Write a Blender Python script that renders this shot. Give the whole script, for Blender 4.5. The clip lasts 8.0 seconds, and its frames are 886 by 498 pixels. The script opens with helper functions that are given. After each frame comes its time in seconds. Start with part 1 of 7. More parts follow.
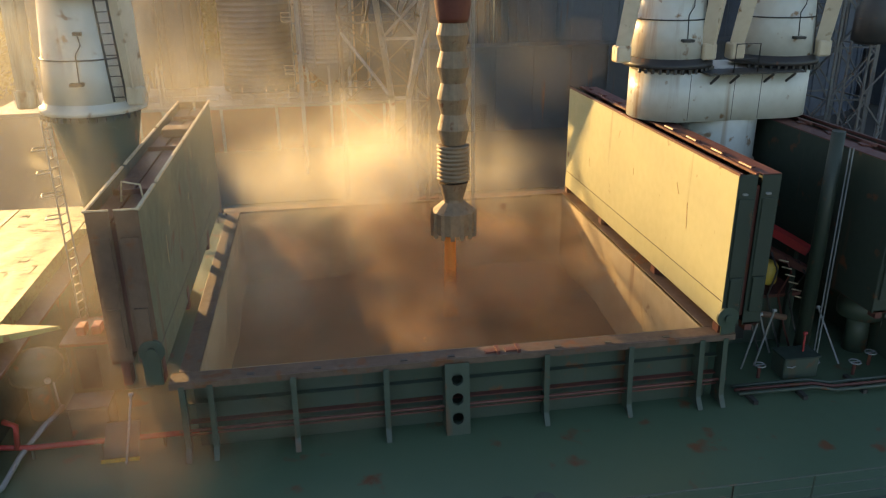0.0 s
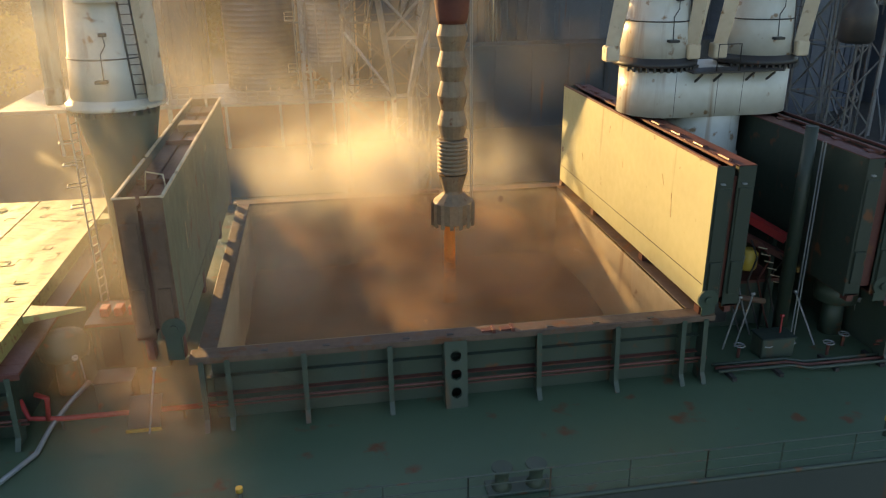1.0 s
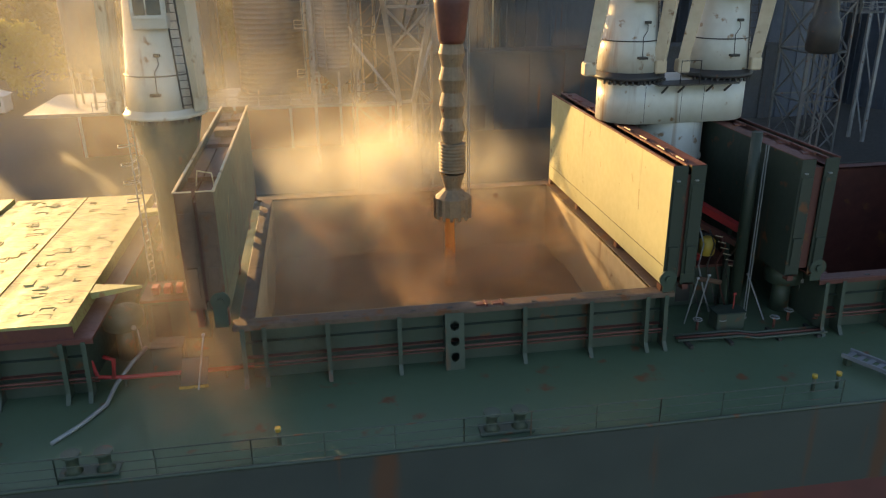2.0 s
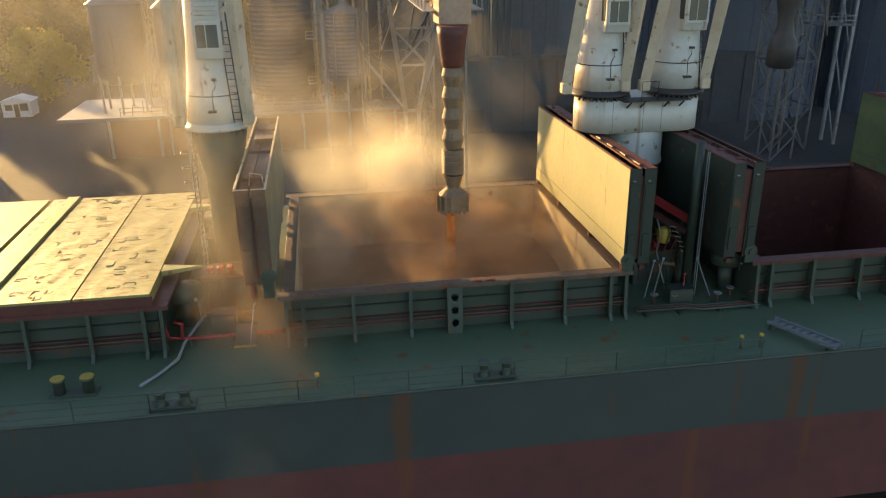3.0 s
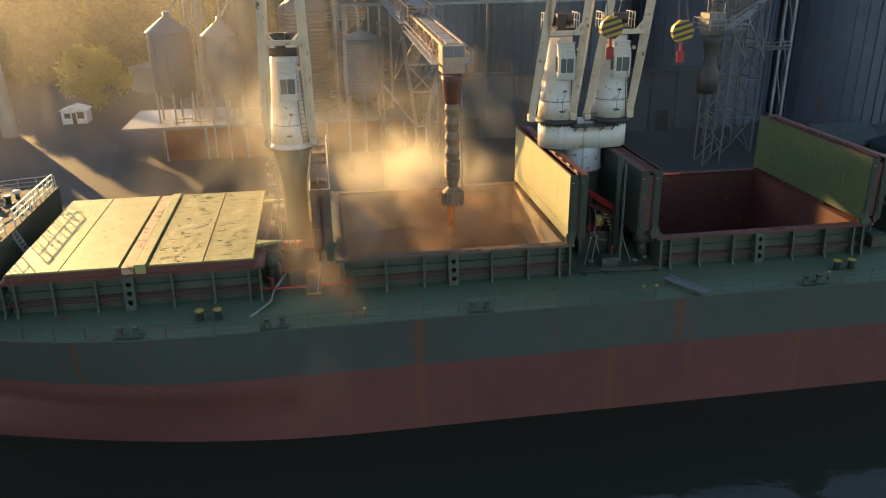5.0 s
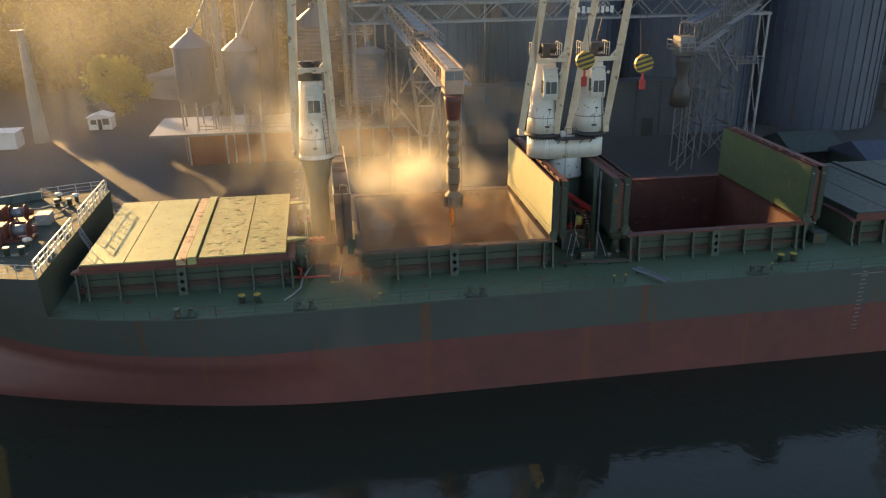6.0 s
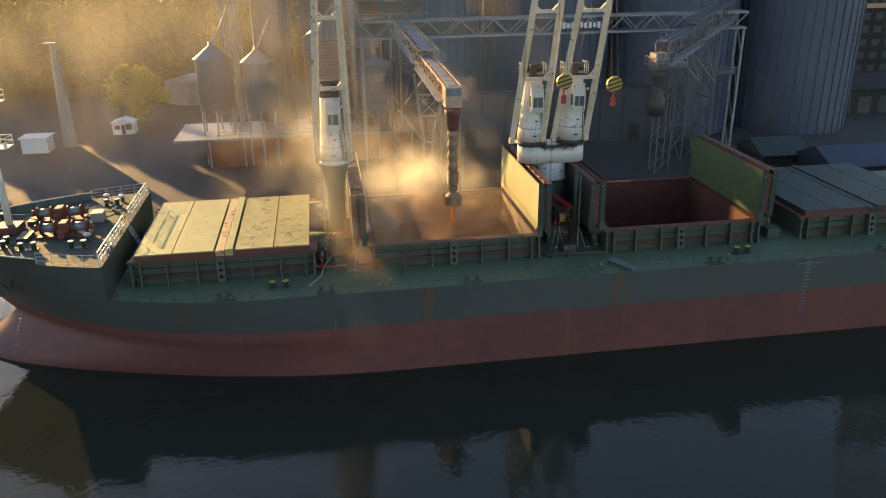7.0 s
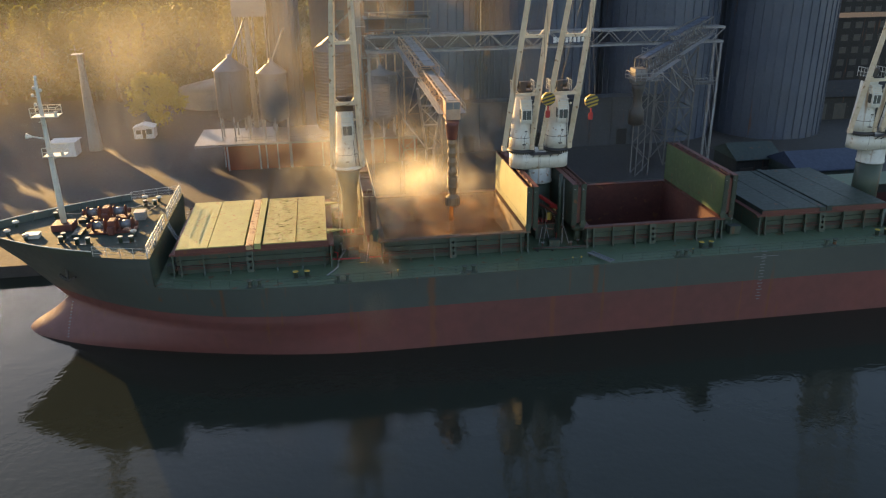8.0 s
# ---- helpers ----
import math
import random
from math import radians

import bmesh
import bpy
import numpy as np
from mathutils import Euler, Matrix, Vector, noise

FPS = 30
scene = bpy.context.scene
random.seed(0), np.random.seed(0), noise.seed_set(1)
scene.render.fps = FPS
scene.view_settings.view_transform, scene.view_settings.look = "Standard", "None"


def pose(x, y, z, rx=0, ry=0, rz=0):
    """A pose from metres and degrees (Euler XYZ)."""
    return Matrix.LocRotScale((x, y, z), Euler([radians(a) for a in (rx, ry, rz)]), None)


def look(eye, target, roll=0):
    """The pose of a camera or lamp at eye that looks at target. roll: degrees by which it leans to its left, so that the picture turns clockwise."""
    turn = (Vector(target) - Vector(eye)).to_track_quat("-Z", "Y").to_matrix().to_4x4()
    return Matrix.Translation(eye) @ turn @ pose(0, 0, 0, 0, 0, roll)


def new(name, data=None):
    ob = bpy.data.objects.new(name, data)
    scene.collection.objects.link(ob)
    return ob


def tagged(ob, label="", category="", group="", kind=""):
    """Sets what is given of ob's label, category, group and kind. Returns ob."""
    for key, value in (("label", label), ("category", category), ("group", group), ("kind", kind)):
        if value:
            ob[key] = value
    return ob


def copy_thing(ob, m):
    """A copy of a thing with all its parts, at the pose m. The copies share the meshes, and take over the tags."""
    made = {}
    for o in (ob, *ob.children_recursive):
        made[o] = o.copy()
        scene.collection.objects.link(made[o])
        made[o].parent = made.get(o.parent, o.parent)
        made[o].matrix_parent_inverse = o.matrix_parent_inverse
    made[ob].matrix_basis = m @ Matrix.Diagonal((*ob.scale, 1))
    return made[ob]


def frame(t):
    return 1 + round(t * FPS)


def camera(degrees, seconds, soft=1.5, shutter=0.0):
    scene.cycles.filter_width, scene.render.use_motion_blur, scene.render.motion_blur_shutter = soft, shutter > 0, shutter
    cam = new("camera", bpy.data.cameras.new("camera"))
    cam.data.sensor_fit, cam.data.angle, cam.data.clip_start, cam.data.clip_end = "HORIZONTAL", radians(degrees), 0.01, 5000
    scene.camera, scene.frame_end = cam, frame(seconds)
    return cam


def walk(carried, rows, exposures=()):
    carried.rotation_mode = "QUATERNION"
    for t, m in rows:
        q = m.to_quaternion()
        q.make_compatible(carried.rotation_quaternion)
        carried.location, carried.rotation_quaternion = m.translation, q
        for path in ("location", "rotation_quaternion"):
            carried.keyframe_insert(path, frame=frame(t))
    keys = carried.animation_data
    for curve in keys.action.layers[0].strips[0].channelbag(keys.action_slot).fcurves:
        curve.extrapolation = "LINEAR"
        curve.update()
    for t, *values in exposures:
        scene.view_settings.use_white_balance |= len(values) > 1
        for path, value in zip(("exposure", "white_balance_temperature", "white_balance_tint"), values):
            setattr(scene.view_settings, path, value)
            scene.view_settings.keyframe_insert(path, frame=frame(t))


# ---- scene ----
cam = camera(59.75, 8.0, 1.2)
PATH = [
    (0.0, (-4.080, -21.127, 22.665), (1.842, 15.700, 8.220), -0.562),
    (0.5, (-4.172, -21.715, 22.717), (1.763, 15.089, 8.216), -0.515),
    (1.0, (-4.353, -22.947, 22.950), (1.543, 13.850, 8.415), -0.543),
    (1.5, (-4.626, -24.942, 23.447), (1.203, 11.872, 8.931), -0.601),
    (3.0, (-6.269, -34.607, 26.320), (-0.496, 2.204, 11.770), -0.625),
    (3.5, (-6.942, -38.703, 27.557), (-1.196, -1.915, 12.940), -0.648),
    (4.0, (-7.652, -43.024, 28.937), (-1.913, -6.261, 14.256), -0.681),
    (4.5, (-8.349, -47.509, 30.380), (-2.655, -10.754, 15.661), -0.695),
    (6.0, (-10.839, -61.587, 35.426), (-5.128, -24.861, 20.643), -0.660),
    (6.5, (-11.648, -66.510, 37.085), (-5.963, -29.780, 22.301), -0.714),
    (7.0, (-12.413, -71.575, 38.767), (-6.752, -34.848, 23.966), -0.726),
    (7.5, (-13.228, -76.754, 40.523), (-7.565, -40.035, 25.701), -0.735),
    (8.0, (-14.079, -81.940, 42.362), (-8.418, -45.223, 27.537), -0.714),
]
EXPOSURE = 1.44
walk(cam, [(t, look(eye, target, roll)) for t, eye, target, roll in PATH], [(0.0, EXPOSURE, 8550, 15.5), (4.5, EXPOSURE + 0.08, 9000, 18), (8.0, EXPOSURE + 0.15, 8900, 20)])
SKY_STRENGTH, SUN_STRENGTH = 0.138, 4.6

# ---- light ----
SUN = Vector((-0.51, 0.857, 0.195)).normalized()   # towards the sun: low, ahead of the bow and over the quay
world = bpy.data.worlds.new("evening_sky")
scene.world = world
world.use_nodes = True
wn, wl = world.node_tree.nodes, world.node_tree.links
sky = wn.new("ShaderNodeTexSky")
sky.sky_type, sky.sun_disc = "NISHITA", False
sky.sun_elevation, sky.sun_rotation = math.asin(SUN.z), math.atan2(SUN.x, SUN.y)
sky.dust_density, sky.ozone_density = 0.6, 3.0
bg = wn["Background"]
bg.inputs["Strength"].default_value = SKY_STRENGTH
wl.new(sky.outputs["Color"], bg.inputs["Color"])
sun = new("sun", bpy.data.lights.new("sun", "SUN"))
sun.data.energy, sun.data.angle, sun.data.color = SUN_STRENGTH, radians(0.6), (1.0, 0.72, 0.34)
sun.rotation_euler = SUN.to_track_quat("Z", "Y").to_euler()
sun.location = (-80, 80, 60)


# ---- mesh helpers ----
def box(bm, x0, x1, y0, y1, z0, z1, bevel=0.0):
    vs = [bm.verts.new(p) for p in ((x0, y0, z0), (x1, y0, z0), (x1, y1, z0), (x0, y1, z0),
                                    (x0, y0, z1), (x1, y0, z1), (x1, y1, z1), (x0, y1, z1))]
    fs = [bm.faces.new([vs[i] for i in q]) for q in ((3, 2, 1, 0), (4, 5, 6, 7), (0, 1, 5, 4), (1, 2, 6, 5), (2, 3, 7, 6), (3, 0, 4, 7))]
    if bevel:
        es = list({e for f in fs for e in f.edges})
        bmesh.ops.bevel(bm, geom=es, offset=bevel, segments=1, affect="EDGES", profile=0.5)
    return vs


def frame_of(p, q):
    p, q = Vector(p), Vector(q)
    d = (q - p).normalized()
    s = d.cross(Vector((0, 0, 1)))
    s = Vector((1, 0, 0)) if s.length < 1e-4 else s.normalized()
    return p, q, s, s.cross(d).normalized()


def beam(bm, p, q, w=0.1, h=None, w2=None, h2=None):
    """A straight bar of rectangular section from p to q; w across, h upwards; w2, h2 at its far end."""
    h = w if h is None else h
    w2, h2 = w if w2 is None else w2, h if h2 is None else h2
    p, q, s, u = frame_of(p, q)
    vs = []
    for c, a, b in ((p, w, h), (q, w2, h2)):
        vs += [bm.verts.new(c + s * i * a / 2 + u * j * b / 2) for i, j in ((-1, -1), (1, -1), (1, 1), (-1, 1))]
    for f in ((3, 2, 1, 0), (4, 5, 6, 7), (0, 1, 5, 4), (1, 2, 6, 5), (2, 3, 7, 6), (3, 0, 4, 7)):
        bm.faces.new([vs[i] for i in f])


def tube(bm, p, q, r=0.05, r2=None, n=8, caps=True):
    r2 = r if r2 is None else r2
    p, q, s, u = frame_of(p, q)
    rings = [[bm.verts.new(c + (s * math.cos(a) + u * math.sin(a)) * k) for a in (2 * math.pi * i / n for i in range(n))] for c, k in ((p, r), (q, r2))]
    for i in range(n):
        bm.faces.new((rings[0][i], rings[0][(i + 1) % n], rings[1][(i + 1) % n], rings[1][i])).smooth = n > 8
    if caps:
        bm.faces.new(rings[0][::-1]), bm.faces.new(rings[1])


def pipe(bm, points, r=0.05, n=6):
    """A bent round bar through points, in one skin."""
    pts = [Vector(p) for p in points]
    rings = []
    for i, p in enumerate(pts):
        d = (pts[min(i + 1, len(pts) - 1)] - pts[max(i - 1, 0)]).normalized()
        s = d.cross(Vector((0.13, 0.21, 1.0))).normalized()
        u = s.cross(d)
        rings.append([bm.verts.new(p + (s * math.cos(2 * math.pi * k / n) + u * math.sin(2 * math.pi * k / n)) * r) for k in range(n)])
    for a, b in zip(rings, rings[1:]):
        for k in range(n):
            bm.faces.new((a[k], a[(k + 1) % n], b[(k + 1) % n], b[k])).smooth = True
    bm.faces.new(rings[0][::-1]), bm.faces.new(rings[-1])


def lathe(bm, cx, cy, profile, n=32, sx=1.0, sy=1.0, caps=True, smooth=True):
    """Turns (radius, height) pairs round the upright axis at cx, cy."""
    rings = [[bm.verts.new((cx + r * sx * math.cos(2 * math.pi * i / n), cy + r * sy * math.sin(2 * math.pi * i / n), z)) for i in range(n)] for r, z in profile]
    for a, b in zip(rings, rings[1:]):
        for i in range(n):
            bm.faces.new((a[i], a[(i + 1) % n], b[(i + 1) % n], b[i])).smooth = smooth
    if caps:
        bm.faces.new(rings[0][::-1]), bm.faces.new(rings[-1])
    return rings


def grid(bm, rows):
    """A sheet through rows of points."""
    vs = [[bm.verts.new(p) for p in row] for row in rows]
    for a, b in zip(vs, vs[1:]):
        for i in range(len(a) - 1):
            bm.faces.new((a[i], a[i + 1], b[i + 1], b[i]))
    return vs


def truss(bm, p, q, width, height, bays, chord=0.14, web=0.08):
    """A box girder of lattice from p to q, which are the middles of its bottom ends."""
    p, q, s, u = frame_of(p, q)
    u = Vector((0, 0, 1)) if abs(u.z) > 0.5 else u
    pts = [[p.lerp(q, i / bays) + s * a * width / 2 + u * b * height for i in range(bays + 1)] for a, b in ((-1, 0), (1, 0), (1, 1), (-1, 1))]
    for line in pts:
        beam(bm, line[0], line[-1], chord)
    for a, b in ((0, 1), (1, 2), (2, 3), (3, 0)):
        for i in range(bays):
            if i % 2:
                beam(bm, pts[a][i + 1], pts[b][i], web)
            else:
                beam(bm, pts[a][i], pts[b][i + 1], web)
            beam(bm, pts[a][i], pts[b][i], web)
        beam(bm, pts[a][bays], pts[b][bays], web)


def link(name, bm, material, smooth=False):
    me = bpy.data.meshes.new(name)
    bm.normal_update()
    bm.to_mesh(me)
    bm.free()
    if smooth:
        me.polygons.foreach_set("use_smooth", [True] * len(me.polygons))
    me.materials.append(material)
    return new(name, me)


def thing(name, at, label, category, group="", kind=""):
    ob = new(name)
    ob.location = at
    ob.empty_display_size = 0.2
    return tagged(ob, label, category, group, kind)


def part(name, bm, material, parent, label=""):
    """One mesh, given in the place's own metres, as a part of a thing or of a part."""
    ob = link(name, bm, material)
    ob.parent = parent
    if parent.parent is None:
        ob.matrix_parent_inverse = Matrix.Translation(parent.location).inverted()
    return tagged(ob, label)


def piece(name, mesh, parent, at, turn=0.0):
    """One of many alike pieces on a shared mesh, at a place in the place's own metres."""
    ob = new(name, mesh)
    ob.parent = parent
    if parent.parent is None:
        ob.matrix_parent_inverse = Matrix.Translation(parent.location).inverted()
    ob.location, ob.rotation_euler = at, (0, 0, turn)
    return ob


def mesh_of(name, bm, material):
    me = bpy.data.meshes.new(name)
    bm.normal_update()
    bm.to_mesh(me)
    bm.free()
    me.materials.append(material)
    return me


def single(name, bm, material, label="", category="", group="", kind="", smooth=False):
    return tagged(link(name, bm, material, smooth), label, category, group, kind)


# ---- materials ----
def material(name, colour, second=None, rough=0.6, metal=0.0, fine=6.0, coarse=0.5, mix=0.5, rust=0.0, streak=0.0, bump=0.2,
             rust_colour=(0.16, 0.055, 0.022), stretch=(1, 1, 1), per_piece=0.0, through_light=0.0, runs=()):
    """Paint, metal, stone or soil: two colours mixed by coarse and fine noise, rust in patches and streaks, and fine relief, all at true size."""
    m = bpy.data.materials.new(name)
    m.use_nodes = True
    n, l = m.node_tree.nodes, m.node_tree.links
    p = n["Principled BSDF"]
    geo = n.new("ShaderNodeNewGeometry")
    scale = n.new("ShaderNodeMapping")
    scale.inputs["Scale"].default_value = stretch
    l.new(geo.outputs["Position"], scale.inputs["Vector"])

    def noise_at(s, detail=4.0, vec=None):
        t = n.new("ShaderNodeTexNoise")
        t.inputs["Scale"].default_value, t.inputs["Detail"].default_value = s, detail
        l.new((vec or scale).outputs["Vector"], t.inputs["Vector"])
        return t

    def ramp(src, a, b):
        r = n.new("ShaderNodeMapRange")
        r.inputs["From Min"].default_value, r.inputs["From Max"].default_value = a, b
        l.new(src, r.inputs["Value"])
        return r.outputs["Result"]

    def blend(fac, a, b):
        x = n.new("ShaderNodeMix")
        x.data_type = "RGBA"
        for i, v in ((0, fac), (6, a), (7, b)):
            if isinstance(v, tuple):
                x.inputs[i].default_value = (*v, 1)
            elif isinstance(v, float):
                x.inputs[i].default_value = v
            else:
                l.new(v, x.inputs[i])
        return x.outputs[2]

    big, small = noise_at(coarse), noise_at(fine, 6.0)
    second = second or tuple(c * 0.7 for c in colour)
    add = n.new("ShaderNodeMath")
    add.operation = "MULTIPLY_ADD"
    l.new(big.outputs["Fac"], add.inputs[0])
    add.inputs[1].default_value = 0.65
    half = n.new("ShaderNodeMath")
    half.operation = "MULTIPLY"
    l.new(small.outputs["Fac"], half.inputs[0])
    half.inputs[1].default_value = 0.35
    l.new(half.outputs[0], add.inputs[2])
    c = blend(ramp(add.outputs[0], 0.5 - 0.5 * mix * 0.6, 0.5 + 0.5 * mix * 0.6), colour, second)
    if rust:
        patch = noise_at(coarse * 2.3 + 0.4, 9.0)
        c = blend(ramp(patch.outputs["Fac"], 0.72 - 0.3 * rust, 0.80 - 0.3 * rust), c, rust_colour)
    if streak:
        down = n.new("ShaderNodeMapping")
        down.inputs["Scale"].default_value = (1.6, 1.6, 0.09)
        l.new(geo.outputs["Position"], down.inputs["Vector"])
        run = noise_at(1.0, 5.0, down)
        c = blend(ramp(run.outputs["Fac"], 0.70 - 0.25 * streak, 0.86 - 0.25 * streak), c, rust_colour)
    for x0, width in runs:
        # a broad rust run at a known length of the hull
        sep = n.new("ShaderNodeSeparateXYZ")
        l.new(geo.outputs["Position"], sep.inputs[0])
        wob = n.new("ShaderNodeMath")
        wob.operation = "MULTIPLY_ADD"
        l.new(small.outputs["Fac"], wob.inputs[0])
        wob.inputs[1].default_value = width * 0.9
        l.new(sep.outputs["X"], wob.inputs[2])
        off = n.new("ShaderNodeMath")
        off.operation = "SUBTRACT"
        l.new(wob.outputs[0], off.inputs[0])
        off.inputs[1].default_value = x0 + width * 0.45
        ab = n.new("ShaderNodeMath")
        ab.operation = "ABSOLUTE"
        l.new(off.outputs[0], ab.inputs[0])
        c = blend(ramp(ab.outputs[0], width * 0.75, width * 0.3), c, tuple(0.6 * a + 0.4 * b for a, b in zip(rust_colour, colour)))
    if per_piece:
        info = n.new("ShaderNodeObjectInfo")
        hsv = n.new("ShaderNodeHueSaturation")
        r = n.new("ShaderNodeMapRange")
        r.inputs["To Min"].default_value, r.inputs["To Max"].default_value = 1 - per_piece, 1 + per_piece
        l.new(info.outputs["Random"], r.inputs["Value"])
        l.new(r.outputs["Result"], hsv.inputs["Value"])
        l.new(c, hsv.inputs["Color"])
        c = hsv.outputs["Color"]
    l.new(c, p.inputs["Base Color"])
    p.inputs["Metallic"].default_value = metal
    rr = n.new("ShaderNodeMapRange")
    rr.inputs["To Min"].default_value, rr.inputs["To Max"].default_value = max(rough - 0.15, 0.05), min(rough + 0.15, 1)
    l.new(small.outputs["Fac"], rr.inputs["Value"])
    l.new(rr.outputs["Result"], p.inputs["Roughness"])
    if bump:
        b = n.new("ShaderNodeBump")
        b.inputs["Strength"].default_value, b.inputs["Distance"].default_value = bump, 0.05
        l.new(add.outputs[0], b.inputs["Height"])
        l.new(b.outputs["Normal"], p.inputs["Normal"])
    if through_light:
        tr = n.new("ShaderNodeBsdfTranslucent")
        l.new(c, tr.inputs["Color"])
        ms = n.new("ShaderNodeMixShader")
        ms.inputs[0].default_value = through_light
        l.new(p.outputs[0], ms.inputs[1]), l.new(tr.outputs[0], ms.inputs[2])
        l.new(ms.outputs[0], n["Material Output"].inputs["Surface"])
    return m


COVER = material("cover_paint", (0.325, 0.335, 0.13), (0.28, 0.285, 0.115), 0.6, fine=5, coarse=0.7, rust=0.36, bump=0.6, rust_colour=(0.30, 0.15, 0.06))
COVER_RUST = material("rusted_cover", (0.335, 0.33, 0.13), (0.29, 0.265, 0.10), 0.6, fine=9, coarse=1.6, rust=0.55, bump=0.7, rust_colour=(0.25, 0.13, 0.05), stretch=(0.55, 1.6, 1))
COVER_RED = material("red_primer_cover", (0.46, 0.34, 0.19), (0.42, 0.26, 0.14), 0.6, fine=3, coarse=0.6, rust=0.5, bump=0.4)
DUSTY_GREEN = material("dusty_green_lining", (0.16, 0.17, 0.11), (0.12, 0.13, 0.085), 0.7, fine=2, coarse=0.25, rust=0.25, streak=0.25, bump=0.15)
# faded green darkened further: shade over the fourth hatch put into it
DIM_GREEN = material("dim_faded_green", (0.026, 0.045, 0.037), (0.019, 0.033, 0.029), 0.55, fine=2, coarse=0.25, rust=0.25, bump=0.2)
# lining darkened so the third hatch's raised cover looks shaded
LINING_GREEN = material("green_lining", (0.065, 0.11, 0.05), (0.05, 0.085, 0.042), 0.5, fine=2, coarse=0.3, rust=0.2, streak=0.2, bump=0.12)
RIM_DUSTY = material("dusty_rim", (0.16, 0.095, 0.065), (0.09, 0.055, 0.042), 0.7, fine=4, coarse=0.6, rust=0.4, bump=0.3)
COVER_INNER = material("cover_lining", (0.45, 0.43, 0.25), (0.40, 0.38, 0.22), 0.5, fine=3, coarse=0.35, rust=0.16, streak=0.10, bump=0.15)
GREEN = material("green_steel", (0.042, 0.066, 0.046), (0.056, 0.072, 0.058), 0.5, fine=4, coarse=0.4, rust=0.3, streak=0.3, bump=0.2)
DECK = material("deck_paint", (0.052, 0.104, 0.060), (0.086, 0.128, 0.076), 0.55, fine=2.4, coarse=0.22, mix=0.8, rust=0.3, bump=0.25)
FORE_DECK = material("forecastle_paint", (0.020, 0.036, 0.026), (0.034, 0.048, 0.034), 0.82, fine=1.6, coarse=0.3, rust=0.35, bump=0.25)
RED = material("oxide_red", (0.15, 0.042, 0.032), (0.105, 0.033, 0.027), 0.55, fine=5, coarse=0.5, rust=0.35, bump=0.25)
RED_BRIGHT = material("signal_red", (0.45, 0.03, 0.03), (0.35, 0.03, 0.03), 0.45, fine=5, coarse=0.6, rust=0.1)
HULL_TOP = material("topside_paint", (0.047, 0.056, 0.054), (0.062, 0.074, 0.068), 0.5, fine=0.8, coarse=0.08, streak=0.25, bump=0.3, runs=((-3.7, 0.75), (15.0, 0.6), (-26.0, 0.3)))
HULL_RED = material("boot_paint", (0.17, 0.048, 0.044), (0.12, 0.040, 0.038), 0.6, fine=0.9, coarse=0.1, streak=0.35, bump=0.3, runs=((-3.6, 0.6), (33.0, 0.18), (-11.8, 0.22), (10.1, 0.5), (24.7, 0.3)))
WHITE = material("crane_white", (0.64, 0.63, 0.58), (0.54, 0.52, 0.46), 0.45, fine=3, coarse=0.7, rust=0.28, streak=0.42, bump=0.1, rust_colour=(0.30, 0.17, 0.09))
# crane white warmed to cream: sunlight on the rusty legs put into the paint
JIB = material("sunwarmed_jib_paint", (0.68, 0.57, 0.43), (0.54, 0.41, 0.28), 0.5, fine=3, coarse=0.6, rust=0.34, streak=0.3, bump=0.1, rust_colour=(0.26, 0.13, 0.06))
# cream well above the cover paint: sunlight on thin worn edges put in
PALE_EDGE = material("sunlit_worn_edge", (0.60, 0.50, 0.36), (0.48, 0.36, 0.24), 0.6, fine=5, coarse=0.8, rust=0.3, bump=0.2)
RED_WALL = material("red_brown_wall", (0.27, 0.06, 0.035), (0.20, 0.055, 0.035), 0.8, fine=3, coarse=0.2, streak=0.2, bump=0.2)
DARK = material("grease_dark", (0.03, 0.03, 0.032), (0.055, 0.045, 0.04), 0.5, fine=6, coarse=1, rust=0.2)
GLASS = material("cab_glass", (0.085, 0.09, 0.085), (0.06, 0.065, 0.06), rough=0.12, bump=0)
PLINTH = material("grey_plinth", (0.062, 0.066, 0.078), (0.048, 0.051, 0.06), 0.85, fine=2, coarse=0.15, streak=0.3, bump=0.2)
GALV = material("galvanised", (0.33, 0.34, 0.35), (0.25, 0.26, 0.27), 0.5, 0.3, fine=4, coarse=0.3, rust=0.15, bump=0.1)
# near-black render: shade over the far buildings put into their wall colour
SHADED_RENDER = material("shaded_render", (0.024, 0.023, 0.022), (0.017, 0.016, 0.016), 0.85, fine=2, coarse=0.15, streak=0.3, bump=0.2)
SILO = material("silo_sheet", (0.078, 0.100, 0.140), (0.060, 0.077, 0.110), 0.5, 0.2, fine=1.5, coarse=0.12, streak=0.2, bump=0.1)
# darker copy of green_steel, deep shade between the hatches put into it
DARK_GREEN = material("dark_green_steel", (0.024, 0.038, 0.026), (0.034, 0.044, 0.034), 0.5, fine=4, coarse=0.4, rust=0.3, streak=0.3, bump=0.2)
DULL_SHEET = material("dull_sheet", (0.19, 0.20, 0.225), (0.15, 0.155, 0.175), 0.5, 0.2, fine=3, coarse=0.2, streak=0.25, rust=0.1, bump=0.1)
LATTICE = material("lattice_paint", (0.30, 0.30, 0.31), (0.22, 0.21, 0.21), 0.6, fine=5, coarse=0.8, rust=0.25, bump=0.1)
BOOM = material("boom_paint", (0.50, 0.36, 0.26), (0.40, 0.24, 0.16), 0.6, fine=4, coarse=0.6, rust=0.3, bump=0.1)
